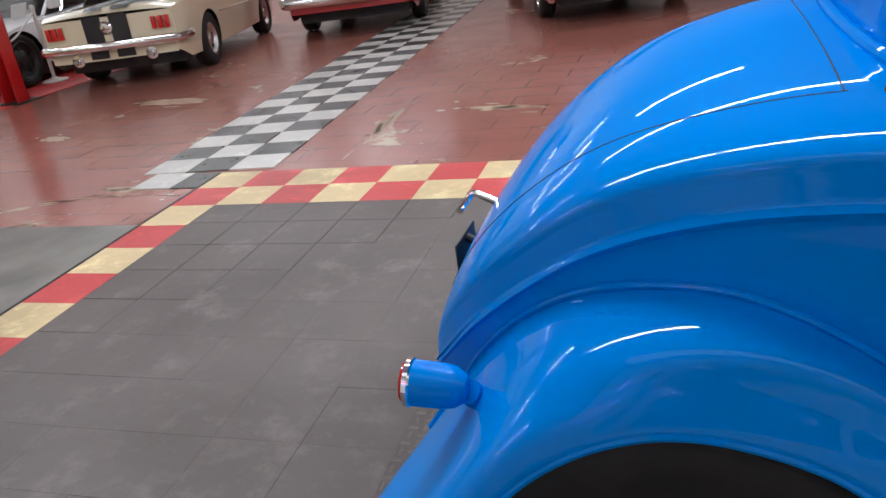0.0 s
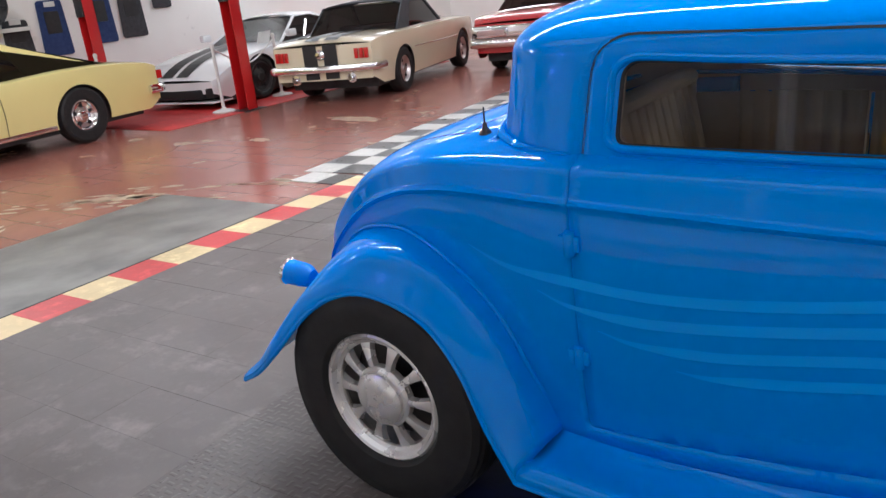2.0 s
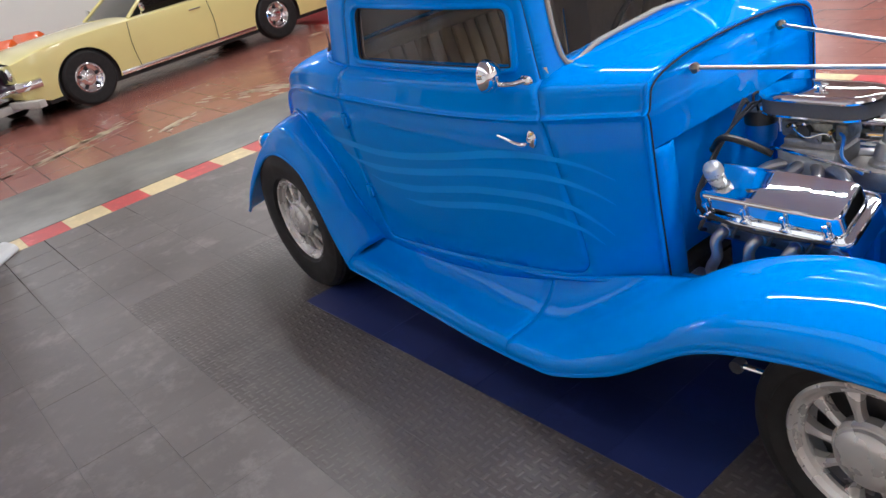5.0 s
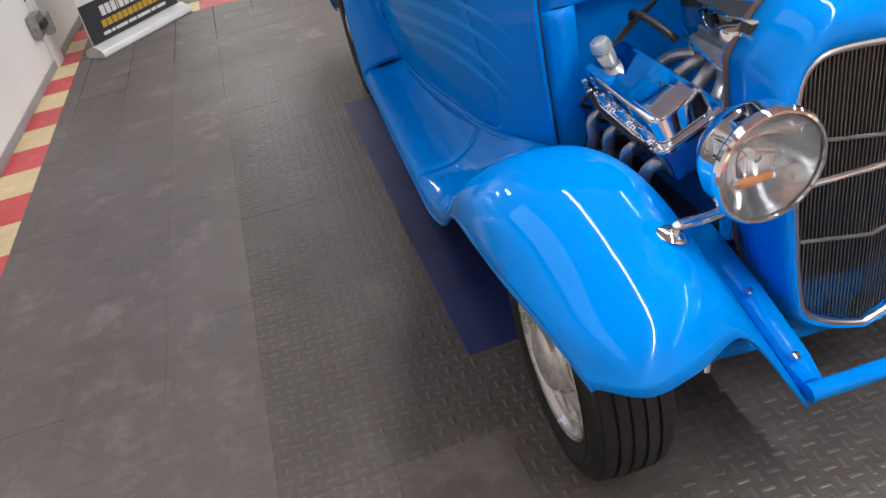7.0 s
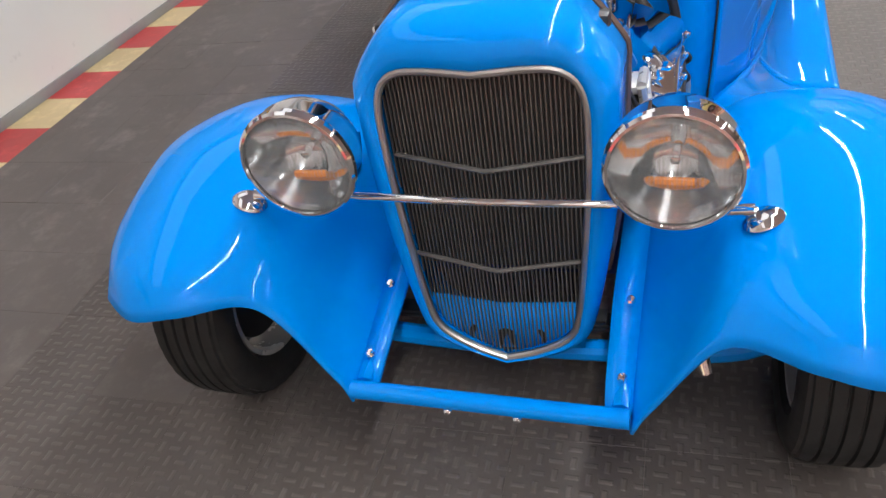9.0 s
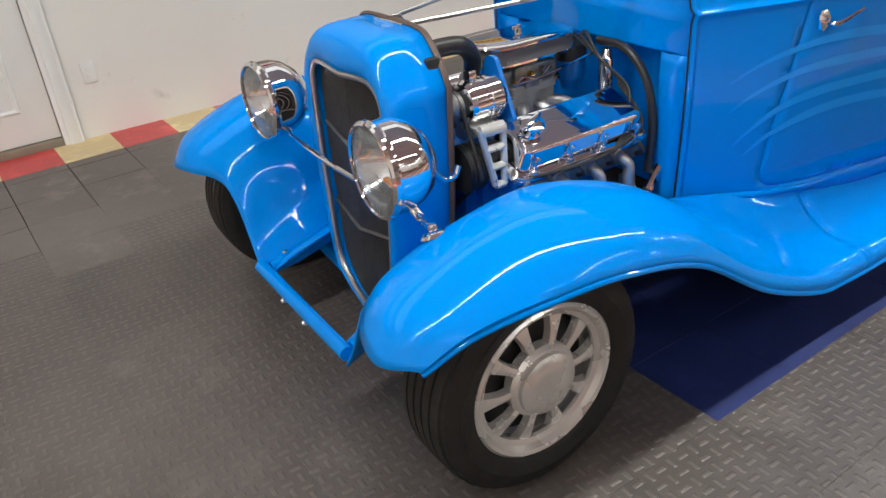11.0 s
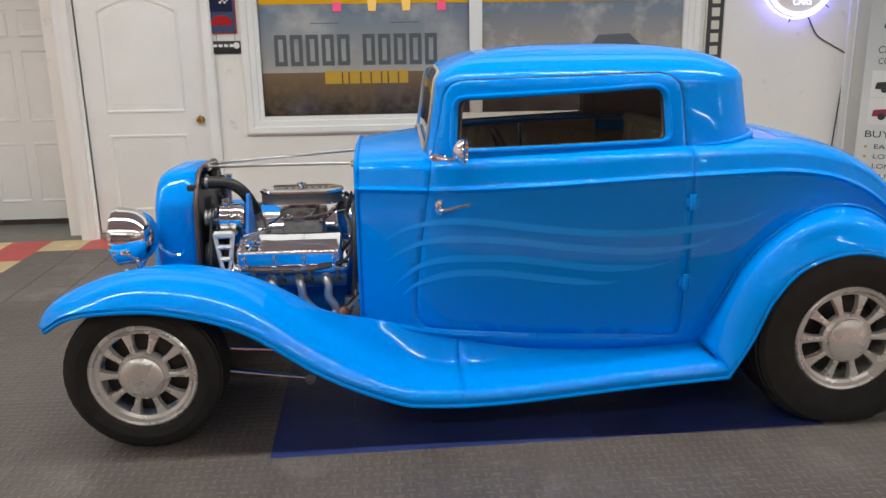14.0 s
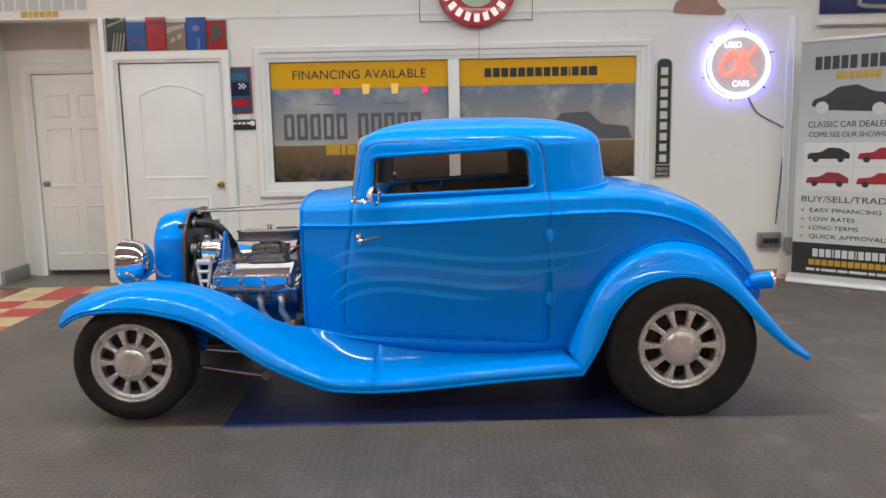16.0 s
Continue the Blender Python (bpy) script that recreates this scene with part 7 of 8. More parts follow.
# Glowing flats on the film stand for lamps that shine through it.
for k, (x, c) in enumerate(((-0.79, (1.0, 0.12, 0.28)), (-0.52, (1.0, 0.62, 0.18)), (-0.255, (1.0, 0.62, 0.18)), (0.02, (1.0, 0.12, 0.28)))):
    pend = thing("pendant_lamp", "small lit %s pendant lamp behind the window film" % ("pink" if k in (0, 3) else "amber"), "lamp", "pendant lamps", at=(x, WY + 0.016, 1.745))
    sh = [(-0.028, 0.0), (0.028, 0.0), (0.036, 0.09), (-0.036, 0.09)] if k in (1, 2) else [(-0.032, 0.0), (0.032, 0.0), (0.034, 0.065), (-0.034, 0.065)]
    part("shade", put(stacked(sh, [(0, 0.0), (0, 0.004)]), pose(0, 0, 0, 90)), glow("pendant_glow", (*c, 1), 1.1), pend)

# Roll-up banner on its foot.
B0, B1 = Vector((3.29, 2.50, 0)), Vector((4.03, 1.895, 0))
bw = (B1 - B0).length
ang = math.degrees(math.atan2(B1.y - B0.y, B1.x - B0.x))
ban = thing("roll_up_banner", "tall grey roll-up advertising banner on a silver base", "banner", at=((B0.x + B1.x) / 2, (B0.y + B1.y) / 2, 0.0), turn=ang)
hw = bw / 2 - 0.02
SILVER = worn("silver_plastic", (0.66, 0.66, 0.65, 1), (0.58, 0.58, 0.57, 1), 0.35, 5.0, 60.0, 0.08, 0.2)
foot = stacked(rounded_poly([(-0.11, 0.0), (0.09, 0.0), (0.07, 0.06), (-0.02, 0.085), (-0.09, 0.05)], 0.02), [(0, -hw - 0.02), (0, hw + 0.02)])
part("base", put(foot, pose(0, 0, 0, 90, 0, 90)), SILVER, ban, "silver banner base")
m = material("banner_cloth", (0.5, 0.51, 0.5), 0.4)
p_ = coords(m)
sep_ = m.node_tree.nodes.new("ShaderNodeSeparateXYZ")
link(m, p_, sep_.inputs[0])
link(m, mix_colors(m, ramp(m, sep_.outputs[2], 0.9, 1.9), (0.66, 0.66, 0.64, 1), (0.40, 0.42, 0.43, 1)), bsdf(m).inputs["Base Color"])
part("cloth", box(-hw, -0.004, 0.07, hw, 0.004, 2.10), m, ban, "printed grey banner cloth")
part("top_bar", box(-hw - 0.01, -0.014, 2.09, hw + 0.01, 0.014, 2.12, 0.004), SILVER, ban)
part("pole", tube([(0, 0.03, 0.05), (0, 0.03, 2.1)], 0.012, 8, 2, False), SILVER, ban)
FYB = -0.0055
part("dark_panel", box(-hw + 0.002, FYB, 0.075, hw - 0.002, -0.0042, 0.36), material("banner_dark", (0.035, 0.036, 0.038), 0.4), ban)
INK_B = material("banner_ink", (0.035, 0.036, 0.038), 0.45)
bars("bar", INK_B, ban, (0.0, FYB, 1.91), (0.054,) * 5 + (0.001,) + (0.054,) * 5, 0.11, 0.014)
bars("gold_bar", GOLD_INK, ban, (0.0, FYB, 1.80), (0.06, 0.02, 0.045, 0.045, 0.045, 0.03, 0.045), 0.06, 0.008)
prof = [(-0.36, 1.45), (-0.34, 1.50), (-0.24, 1.535), (-0.15, 1.60), (0.0, 1.615), (0.12, 1.555), (0.31, 1.53), (0.36, 1.47), (0.34, 1.42), (0.24, 1.40), (0.1, 1.39), (-0.25, 1.41)]
part("printed_car", put(stacked(rounded_poly(prof, 0.02), [(0, 0.0042), (0, 0.0056)]), pose(0, 0, 0.105, 90)), INK_B, ban, "black printed car drawing")
for cx, cz in ((0.17, 1.41), (-0.27, 1.43)):
    part("printed_wheel", put(turned([(0.0, 0.0), (0.05, 0.0), (0.052, 0.0015), (0.0, 0.002)], 28, "z"), pose(cx, FYB - 0.0002, cz + 0.105, 90)), SILVER, ban)
lettering("lettering", "CLASSIC CAR DEALERSHIP", 0.075, INK_B, ban, (0, FYB, 1.39), width=0.75)
lettering("lettering", "COME SEE OUR SHOWROOM", 0.065, INK_B, ban, (0, FYB, 1.305), width=0.73)
for i, (cx, cz, c) in enumerate(((-0.2, 1.135, (0.03, 0.032, 0.02)), (0.2, 1.135, (0.35, 0.02, 0.03)), (-0.2, 0.925, (0.3, 0.03, 0.05)), (0.2, 0.925, (0.38, 0.03, 0.03)))):
    part("photo_cell", box(cx - 0.196, FYB + 0.0004, cz - 0.101, cx + 0.196, -0.0043, cz + 0.101), material("photo_white", (0.72, 0.72, 0.7), 0.4), ban)
    pr = [(cx - 0.17, cz - 0.04), (cx - 0.16, cz + 0.01), (cx - 0.06, cz + 0.02), (cx, cz + 0.06), (cx + 0.09, cz + 0.055), (cx + 0.17, cz + 0.01), (cx + 0.17, cz - 0.035)]
    part("printed_car", put(stacked(rounded_poly(pr, 0.012), [(0, 0.0052), (0, 0.0064)]), pose(0, 0, 0, 90)), material("printed_car_ink", (*c, 1), 0.4), ban)
    for dx in (-0.1, 0.1):
        part("printed_wheel", put(turned([(0.0, 0.0), (0.026, 0.0), (0.027, 0.001), (0.0, 0.0015)], 20, "z"), pose(cx + dx, -0.0066, cz - 0.04, 90)), INK_B, ban)
lettering("lettering", "BUY/SELL/TRADE", 0.075, INK_B, ban, (-0.04, FYB, 0.745), width=0.72)
for z, text, w in ((0.648, "EASY FINANCING", 0.56), (0.571, "LOW RATES", 0.36), (0.495, "LONG TERMS", 0.39), (0.418, "QUICK APPROVALS", 0.63)):
    lettering("lettering", text, 0.052, INK_B, ban, (-0.325 + w / 2, FYB, z), width=w)
    part("star", put(turned([(0.0, 0.0), (0.013, 0.0), (0.0, 0.001)], 5, "z"), pose(-0.385, FYB, z, 90)), GOLD_INK, ban, "gold printed star")
WHITE_INK = material("white_ink", (0.7, 0.7, 0.68), 0.4)
bars("bar", WHITE_INK, ban, (0.0, FYB - 0.001, 0.275), (0.043, 0.043, 0.043, 0.01, 0.043, 0.043, 0.043, 0.01, 0.043, 0.043, 0.043, 0.043), 0.07, 0.011)
bars("gold_bar", GOLD_INK, ban, (0.0, FYB - 0.001, 0.19), (0.044,) * 12, 0.05, 0.009)
bars("small_bar", WHITE_INK, ban, (0.0, FYB - 0.001, 0.125), (0.07, 0.03, 0.12, 0.08, 0.14, 0.05, 0.1), 0.022, 0.012)

# A glowing bar stands for the light through a gap over the passage door.
gap = thing("door_gap_light", "narrow strip of light over a passage door", "lamp", at=(-3.55, 3.43, 2.052))
part("strip", box(-0.34, -0.004, -0.008, 0.34, 0.004, 0.008, 0.001), glow("lit_gap", (1.0, 0.98, 0.92, 1), 2.0), gap)


# ---- the other parked cars: local x forwards, the middle between the axles at the origin ----
DARK_GLASS = glass("dark_car_glass", (0.10, 0.11, 0.11, 1), 1.0, 1.5)
CABIN = worn("dark_cabin", (0.03, 0.03, 0.032, 1), (0.05, 0.05, 0.05, 1), 0.7, 8.0, 100.0, 0.2)


def gloss(name, color):
    m = material(name, color, 0.3, 0.0, 1.0, 0.03)
    n = noise_tex(m, coords(m), 2.0, 3.0)
    link(m, mix_colors(m, n, tuple(c * 0.94 for c in color[:3]) + (1,), tuple(min(1, c * 1.05) for c in color[:3]) + (1,)), bsdf(m).inputs["Base Color"])
    return m


def road_wheel(parent, x, y, r, width, rim_r, rim_mat, spokes=5):
    w = new("wheel")
    w.parent = parent
    h = width / 2
    tyre = [(rim_r, -0.8 * h), (rim_r + 0.02, -0.98 * h), (r - 0.04, -h), (r - 0.012, -0.85 * h), (r, -0.6 * h), (r, -0.22 * h), (r - 0.007, -0.18 * h), (r - 0.007, 0.18 * h), (r, 0.22 * h), (r, 0.6 * h), (r - 0.012, 0.85 * h), (r - 0.04, h), (rim_r + 0.02, 0.98 * h), (rim_r, 0.8 * h)]
    part("tyre", turned(tyre, 56, "y", True), RUBBER, w)
    rim = [(rim_r - 0.01, -0.8 * h), (rim_r + 0.004, 0.84 * h), (rim_r - 0.008, 0.9 * h), (rim_r - 0.02, 0.8 * h), (rim_r - 0.035, 0.5 * h), (rim_r * 0.62, 0.35 * h), (rim_r * 0.5, 0.5 * h), (rim_r * 0.3, 0.62 * h), (rim_r * 0.26, 0.75 * h), (0.0, 0.8 * h)]
    part("rim", turned(rim, 48), rim_mat, w)
    for k in range(spokes):
        slot = put(box(-0.022, 0, -0.03, 0.022, 0.012, 0.03, 0.008), Matrix.Rotation(2 * math.pi * k / spokes, 4, "Y") @ Matrix.Translation((0, 0.40 * h, rim_r * 0.64)))
        part("rim_slot", slot, SEAL_AND_SHADE, w)
    w.matrix_world = parent.matrix_world @ pose(x, y - (h if y > 0 else -h), r, 0, 0, 0 if y > 0 else 180)
    return w


def saloon(name, label, at, turn, paint, base, over_f, over_r, half, z_low, shoulder, cab, roof_paint=None, wheel_r=0.33, rim_mat=None, rim_r=0.19, glass_mat=None, tumble=0.80, pillar=(0.28, 0.5)):
    """shoulder: rows of (x, z); cab: x of screen base, roof front, roof back, rear glass base, and the roof's height."""
    car = thing(name, label, "car", "parked show cars", at=at, turn=turn)
    x_f, x_r = base / 2 + over_f, -base / 2 - over_r
    zs = spline([p[0] for p in shoulder], [p[1] for p in shoulder])
    plan = spline([x_r, x_r + 0.12, x_r + 0.5, -0.3, 0.6, x_f - 0.6, x_f - 0.15, x_f], [half * 0.90, half * 0.95, half * 0.985, half, half, half * 0.985, half * 0.94, half * 0.88])

    def side(x, z):
        k = (z - z_low) / max(zs(x) - z_low, 0.05)
        return x, plan(x) * (1 - 0.055 * (1 - k) ** 2 - 0.07 * max(0, k - 0.72) ** 2 * 12 * 0.28), z

    arch = wheel_r + 0.055
    keep = [(x_r, z_low + 0.12), (x_r + 0.25, z_low)]
    for cx in (-base / 2, base / 2):
        keep += [(cx - arch * math.cos(a), wheel_r * 0.92 + arch * math.sin(a)) for a in np.linspace(-0.2, math.pi + 0.2, 22)]
    keep += [(x_f - 0.3, z_low), (x_f, z_low + 0.1)]
    top = np.linspace(x_f, x_r, 60)
    keep += [(x, zs(x)) for x in top]
    v, f = skin(side, np.linspace(x_r, x_f, 60), np.linspace(z_low, max(p[1] for p in shoulder), 14), keep, [], 0.05)
    v, f = whole(v, outward(v, f))
    rows = []
    for x in top:
        w, z = side(x, zs(x))[1], zs(x)
        rows.append([Vector((x, w * math.sin(a), z + (0.035 + 0.02 * abs(math.cos(a))) * math.cos(a) * (1 if x_r + 0.02 < x < x_f - 0.02 else 0.6))) for a in np.linspace(-math.pi / 2, math.pi / 2, 17)])
    k = len(v)
    v += [p for r in rows for p in r]
    f += [tuple(k + i for i in q) for q in grid_faces(len(rows), 17)]
    for x, s in ((x_f, 1), (x_r, -1)):
        k = len(v)
        for z in np.linspace(z_low + 0.1, zs(x), 6):
            w = side(x, z)[1]
            v += [Vector((x + s * 0.05 * (1 - (y / w) ** 2), y, z)) for y in np.linspace(-w, w, 11)]
        f += [tuple(k + i for i in q) for q in grid_faces(6, 11)]
    part_body = made("body", v, f, paint, car, "", 35)
    part("underbody", box(x_r + 0.3, -half * 0.8, z_low - 0.06, x_f - 0.3, half * 0.8, z_low + 0.25), CABIN, car)
    part("wheel_well", box(-base / 2 - arch, -half * 0.86, z_low, -base / 2 + arch, half * 0.86, wheel_r + arch * 0.9), CABIN, car)
    part("wheel_well", box(base / 2 - arch, -half * 0.86, z_low, base / 2 + arch, half * 0.86, wheel_r + arch * 0.9), CABIN, car)
    sb, rf, rb, gb, zr = cab
    zb0, zb1 = zs(sb) + 0.02, zs(gb) + 0.02
    wb, wt = half * 0.86, half * tumble * 0.86
    corner = {"sbl": (sb, wb, zb0), "rfl": (rf, wt, zr - 0.05), "rbl": (rb, wt, zr - 0.05), "gbl": (gb, wb * 0.94, zb1)}
    corner.update({q[:2] + "r": (p[0], -p[1], p[2]) for q, p in list(corner.items())})
    c = {q: Vector(p) for q, p in corner.items()}
    quads = (("sbl", "sbr", "rfr", "rfl"), ("gbr", "gbl", "rbl", "rbr"), ("gbl", "sbl", "rfl", "rbl"), ("sbr", "gbr", "rbr", "rfr"))
    for n, q in enumerate(quads):
        a, b, d, e = (c[i] for i in q)
        rows = []
        for s in np.linspace(0, 1, 7):
            lo, hi = a.lerp(b, s), e.lerp(d, s)
            bow = 0.05 * math.sin(math.pi * s)
            for t in np.linspace(0, 1, 4):
                p = lo.lerp(hi, t)
                if n < 2:
                    p.x += bow * (1 if n == 0 else -1)
                else:
                    p.y += 0.3 * bow * (1 if n == 2 else -1)
                rows.append(p)
        made("window", rows, grid_faces(7, 4), glass_mat or DARK_GLASS, car, "dark glass", 40)
    roof = []
    for s in np.linspace(0, 1, 14):
        x = rf + 0.03 + (rb - rf - 0.06) * s
        for a in np.linspace(-1, 1, 13):
            roof.append(Vector((x, a * (wt + 0.015), zr - 0.055 + 0.055 * (1 - a**4) + 0.03 * math.sin(math.pi * s) * (1 - a * a))))
    made("roof", roof, grid_faces(14, 13), roof_paint or paint, car, "", 40, 0.02)
    for sd in ("l", "r"):
        part("screen_pillar", tube([c["sb" + sd], c["rf" + sd]], 0.025, 8, 2, False), roof_paint or paint, car)
        quarter = [c["rb" + sd] + Vector((pillar[0], 0, 0)), c["rb" + sd], c["gb" + sd] + Vector((0.0, 0, -0.04)), c["gb" + sd] + Vector((pillar[1], 0.0, -0.04))]
        out = Vector((0, 0.012 if sd == "l" else -0.012, 0))
        made("quarter_panel", [p + out for p in quarter], [(0, 1, 2, 3)], roof_paint or paint, car, "", 0, 0.03)
        part("roof_rail", tube([c["rf" + sd], c["rb" + sd] + Vector((0.1, 0, 0))], 0.02, 8, 2, False), roof_paint or paint, car)
    part("seat", box(-0.55, -half * 0.7, 0.45, -0.35, half * 0.7, zs(0) + 0.1, 0.05), CABIN, car)
    for x in (-base / 2, base / 2):
        for y in (half - 0.02, -half + 0.02):
            road_wheel(car, x, y, wheel_r, 0.21, rim_r, rim_mat or CHROME)
    return car, zs, side, (x_f, x_r)


def bumper(car, x, z, half, bow, size=0.045):
    s = 1 if x > 0 else -1
    pts = [(x - s * 0.30, -half, z), (x - s * 0.06, -half * 0.97, z), (x, -half * 0.8, z), (x + s * bow, 0, z), (x, half * 0.8, z), (x - s * 0.06, half * 0.97, z), (x - s * 0.30, half, z)]
    bm = put(tube(pts, size, 10, 40), Matrix.Translation((0, 0, z)) @ Matrix.Diagonal((1, 1, 1.35, 1)) @ Matrix.Translation((0, 0, -z)))
    return part("bumper", bm, CHROME, car, "chrome bumper")


# Pale yellow hardtop.
YELLOW = gloss("pale_yellow_paint", (0.83, 0.74, 0.30))
car, zs, side, (xf, xr) = saloon("hardtop_car", "pale yellow two-door hardtop on chrome rally wheels", (10.2, -1.55, -0.012), 97.5, YELLOW, 3.05, 0.85, 1.36, 0.92, 0.24,
    [(-2.90, 0.80), (-2.65, 0.86), (-1.4, 0.93), (-0.4, 0.90), (0.8, 0.90), (2.0, 0.86), (2.35, 0.78)], (0.72, 0.12, -0.85, -2.15, 1.37), wheel_r=0.36, pillar=(0.10, 1.15))
bumper(car, xf + 0.05, 0.50, 0.9, 0.06)
bumper(car, xr - 0.05, 0.50, 0.9, 0.05)
for y in (0.66, -0.66):
    part("tail_lens", box(xr - 0.06, y - 0.2, 0.62, xr + 0.02, y + 0.2, 0.74, 0.015), RED_LENS, car, "red tail lens")
    part("headlamp", put(turned([(0.0, 0.05), (0.06, 0.045), (0.085, 0.02), (0.09, 0.0)], 24, "x"), Matrix.Translation((xf + 0.0, y, 0.66))), CHROME, car)
    part("rocker_trim", box(-1.1, (abs(y) / y) * 0.86 - 0.012, 0.25, 1.1, (abs(y) / y) * 0.86 + 0.02, 0.31, 0.006), CHROME, car, "chrome rocker trim")
    s = abs(y) / y
    part("door_handle", tube([(-0.30, s * 0.905, 0.80), (-0.24, s * 0.93, 0.80), (-0.16, s * 0.93, 0.80), (-0.12, s * 0.905, 0.80)], 0.01, 8, 12), CHROME, car)
    part("door_seam", tube([(-0.42, s * 0.922, 0.30), (-0.44, s * 0.925, 0.6), (-0.42, s * 0.91, 0.89)], 0.004, 6, 12), SEAL_AND_SHADE, car)
    part("door_seam", tube([(0.82, s * 0.922, 0.30), (0.84, s * 0.925, 0.6), (0.80, s * 0.91, 0.89)], 0.004, 6, 12), SEAL_AND_SHADE, car)
    part("wing_mirror", join(tube([(0.55, s * 0.87, 0.93), (0.55, s * 0.93, 1.0)], 0.01, 8, 2, False), put(turned([(0.0, -0.03), (0.05, -0.02), (0.055, 0.01), (0.0, 0.012)], 20, "x"), Matrix.Translation((0.55, s * 0.95, 1.02)))), CHROME, car)
part("grille", box(xf - 0.02, -0.55, 0.56, xf + 0.055, 0.55, 0.74, 0.02), SEAL_AND_SHADE, car)

# Cream convertible with black stripes, seen from behind.
CREAM = gloss("cream_paint", (0.72, 0.65, 0.46))
SOFT = worn("dark_canvas", (0.045, 0.048, 0.055, 1), (0.06, 0.062, 0.068, 1), 0.85, 6.0, 200.0, 0.3)
car, zs, side, (xf, xr) = saloon("convertible_car", "cream convertible with black stripes and a raised dark canvas top", (8.48, -8.2, -0.012), -75, CREAM, 2.74, 0.85, 0.98, 0.88, 0.24,
    [(-2.35, 0.82), (-2.2, 0.865), (-1.2, 0.88), (0.6, 0.87), (1.9, 0.84), (2.22, 0.74)], (0.55, 0.1, -0.85, -1.35, 1.33), SOFT, 0.33, ALLOY, 0.19, None, 0.86)
bumper(car, xr - 0.06, 0.50, 0.87, 0.05, 0.038)
bumper(car, xf + 0.05, 0.48, 0.87, 0.05, 0.038)
for y in (0.16, -0.16):
    deck = [(x, y + d, zs(x) + 0.062) for x in np.linspace(xr + 0.03, -1.3, 12) for d in (-0.11, 0.11)]
    made("stripe", deck, grid_faces(12, 2), INK, car, "black painted stripe", 0)
    made("stripe", [(xr - 0.056, y + d, z) for z in np.linspace(0.36, 0.84, 6) for d in (-0.11, 0.11)], grid_faces(6, 2), INK, car, "black painted stripe", 0)
    deck = [(x, y + d, zs(x) + 0.062) for x in np.linspace(0.75, xf - 0.05, 12) for d in (-0.11, 0.11)]
    made("stripe", deck, grid_faces(12, 2), INK, car, "black painted stripe", 0)
part("fuel_cap", put(turned([(0.0, -0.05), (0.05, -0.045), (0.075, -0.02), (0.08, 0.0)], 24, "x"), Matrix.Translation((xr - 0.05, 0, 0.70))), CHROME, car, "round chrome fuel cap")
for s in (1, -1):
    for k in range(3):
        part("tail_lens", box(xr - 0.055, s * (0.56 + 0.075 * k) - 0.026, 0.62, xr + 0.02, s * (0.56 + 0.075 * k) + 0.026, 0.76, 0.008), RED_LENS, car, "red upright tail lens")
    part("exhaust_tip", put(turned([(0.03, -0.08), (0.034, -0.08), (0.036, 0.1), (0.03, 0.1)], 20, "x", True), Matrix.Translation((xr - 0.02, s * 0.45, 0.36))), CHROME, car)
    part("exhaust_trim", put(turned([(0.04, -0.01), (0.07, -0.008), (0.07, 0.008), (0.04, 0.01)], 24, "x", True), Matrix.Translation((xr - 0.03, s * 0.45, 0.36))), CHROME, car)
    part("side_trim", tube([(-1.0, s * 0.885, 0.62), (0.2, s * 0.895, 0.60), (1.0, s * 0.89, 0.60)], 0.008, 8, 16), CHROME, car)
    part("window_trim", tube([(0.55, s * 0.78, 0.9), (-0.4, s * 0.79, 0.905), (-1.0, s * 0.78, 0.9)], 0.01, 8, 12), CHROME, car)

# White low sports car with black stripes.
WHITE = gloss("white_paint", (0.78, 0.79, 0.80))
car, zs, side, (xf, xr) = saloon("sports_car", "low white sports car with twin black stripes", (10.75, -7.55, 0.0), 96, WHITE, 2.5, 1.02, 0.9, 0.95, 0.14,
    [(-2.15, 0.86), (-1.6, 0.93), (-0.9, 0.88), (0.0, 0.80), (0.9, 0.78), (1.3, 0.74), (1.9, 0.60), (2.27, 0.42)], (0.55, -0.15, -0.75, -1.7, 1.24), None, 0.34, BLACK, 0.245, None, 0.72)
for y in (0.17, -0.17):
    deck = [(x, y + d, zs(x) + 0.060) for x in np.linspace(0.62, xf - 0.04, 16) for d in (-0.13, 0.13)]
    made("stripe", deck, grid_faces(16, 2), INK, car, "black painted stripe", 0)
for s in (1, -1):
    lampv = [(xf - 0.55, s * 0.84, 0.60), (xf - 0.30, s * 0.80, 0.52), (xf - 0.34, s * 0.62, 0.56), (xf - 0.62, s * 0.74, 0.64)]
    made("headlamp", lampv, [(0, 1, 2, 3)], CHROME, car, "slanted headlamp", 0, 0.03)
    part("splitter", box(xf - 0.35, s * 0.02, 0.10, xf + 0.06, s * 0.86, 0.125, 0.006), WHITE, car)
    part("wing_mirror", put(box(-0.1, -0.05, -0.06, 0.1, 0.05, 0.06, 0.03, 3), Matrix.Translation((0.45, s * 0.98, 0.95))), WHITE, car)
part("air_intake", box(xf - 0.3, -0.62, 0.16, xf + 0.058, 0.62, 0.31, 0.04), SEAL_AND_SHADE, car, "wide black air intake")
for s in (1, -1):
    part("intake_corner", box(xf - 0.4, s * 0.66, 0.17, xf + 0.02, s * 0.82, 0.33, 0.03), SEAL_AND_SHADE, car)

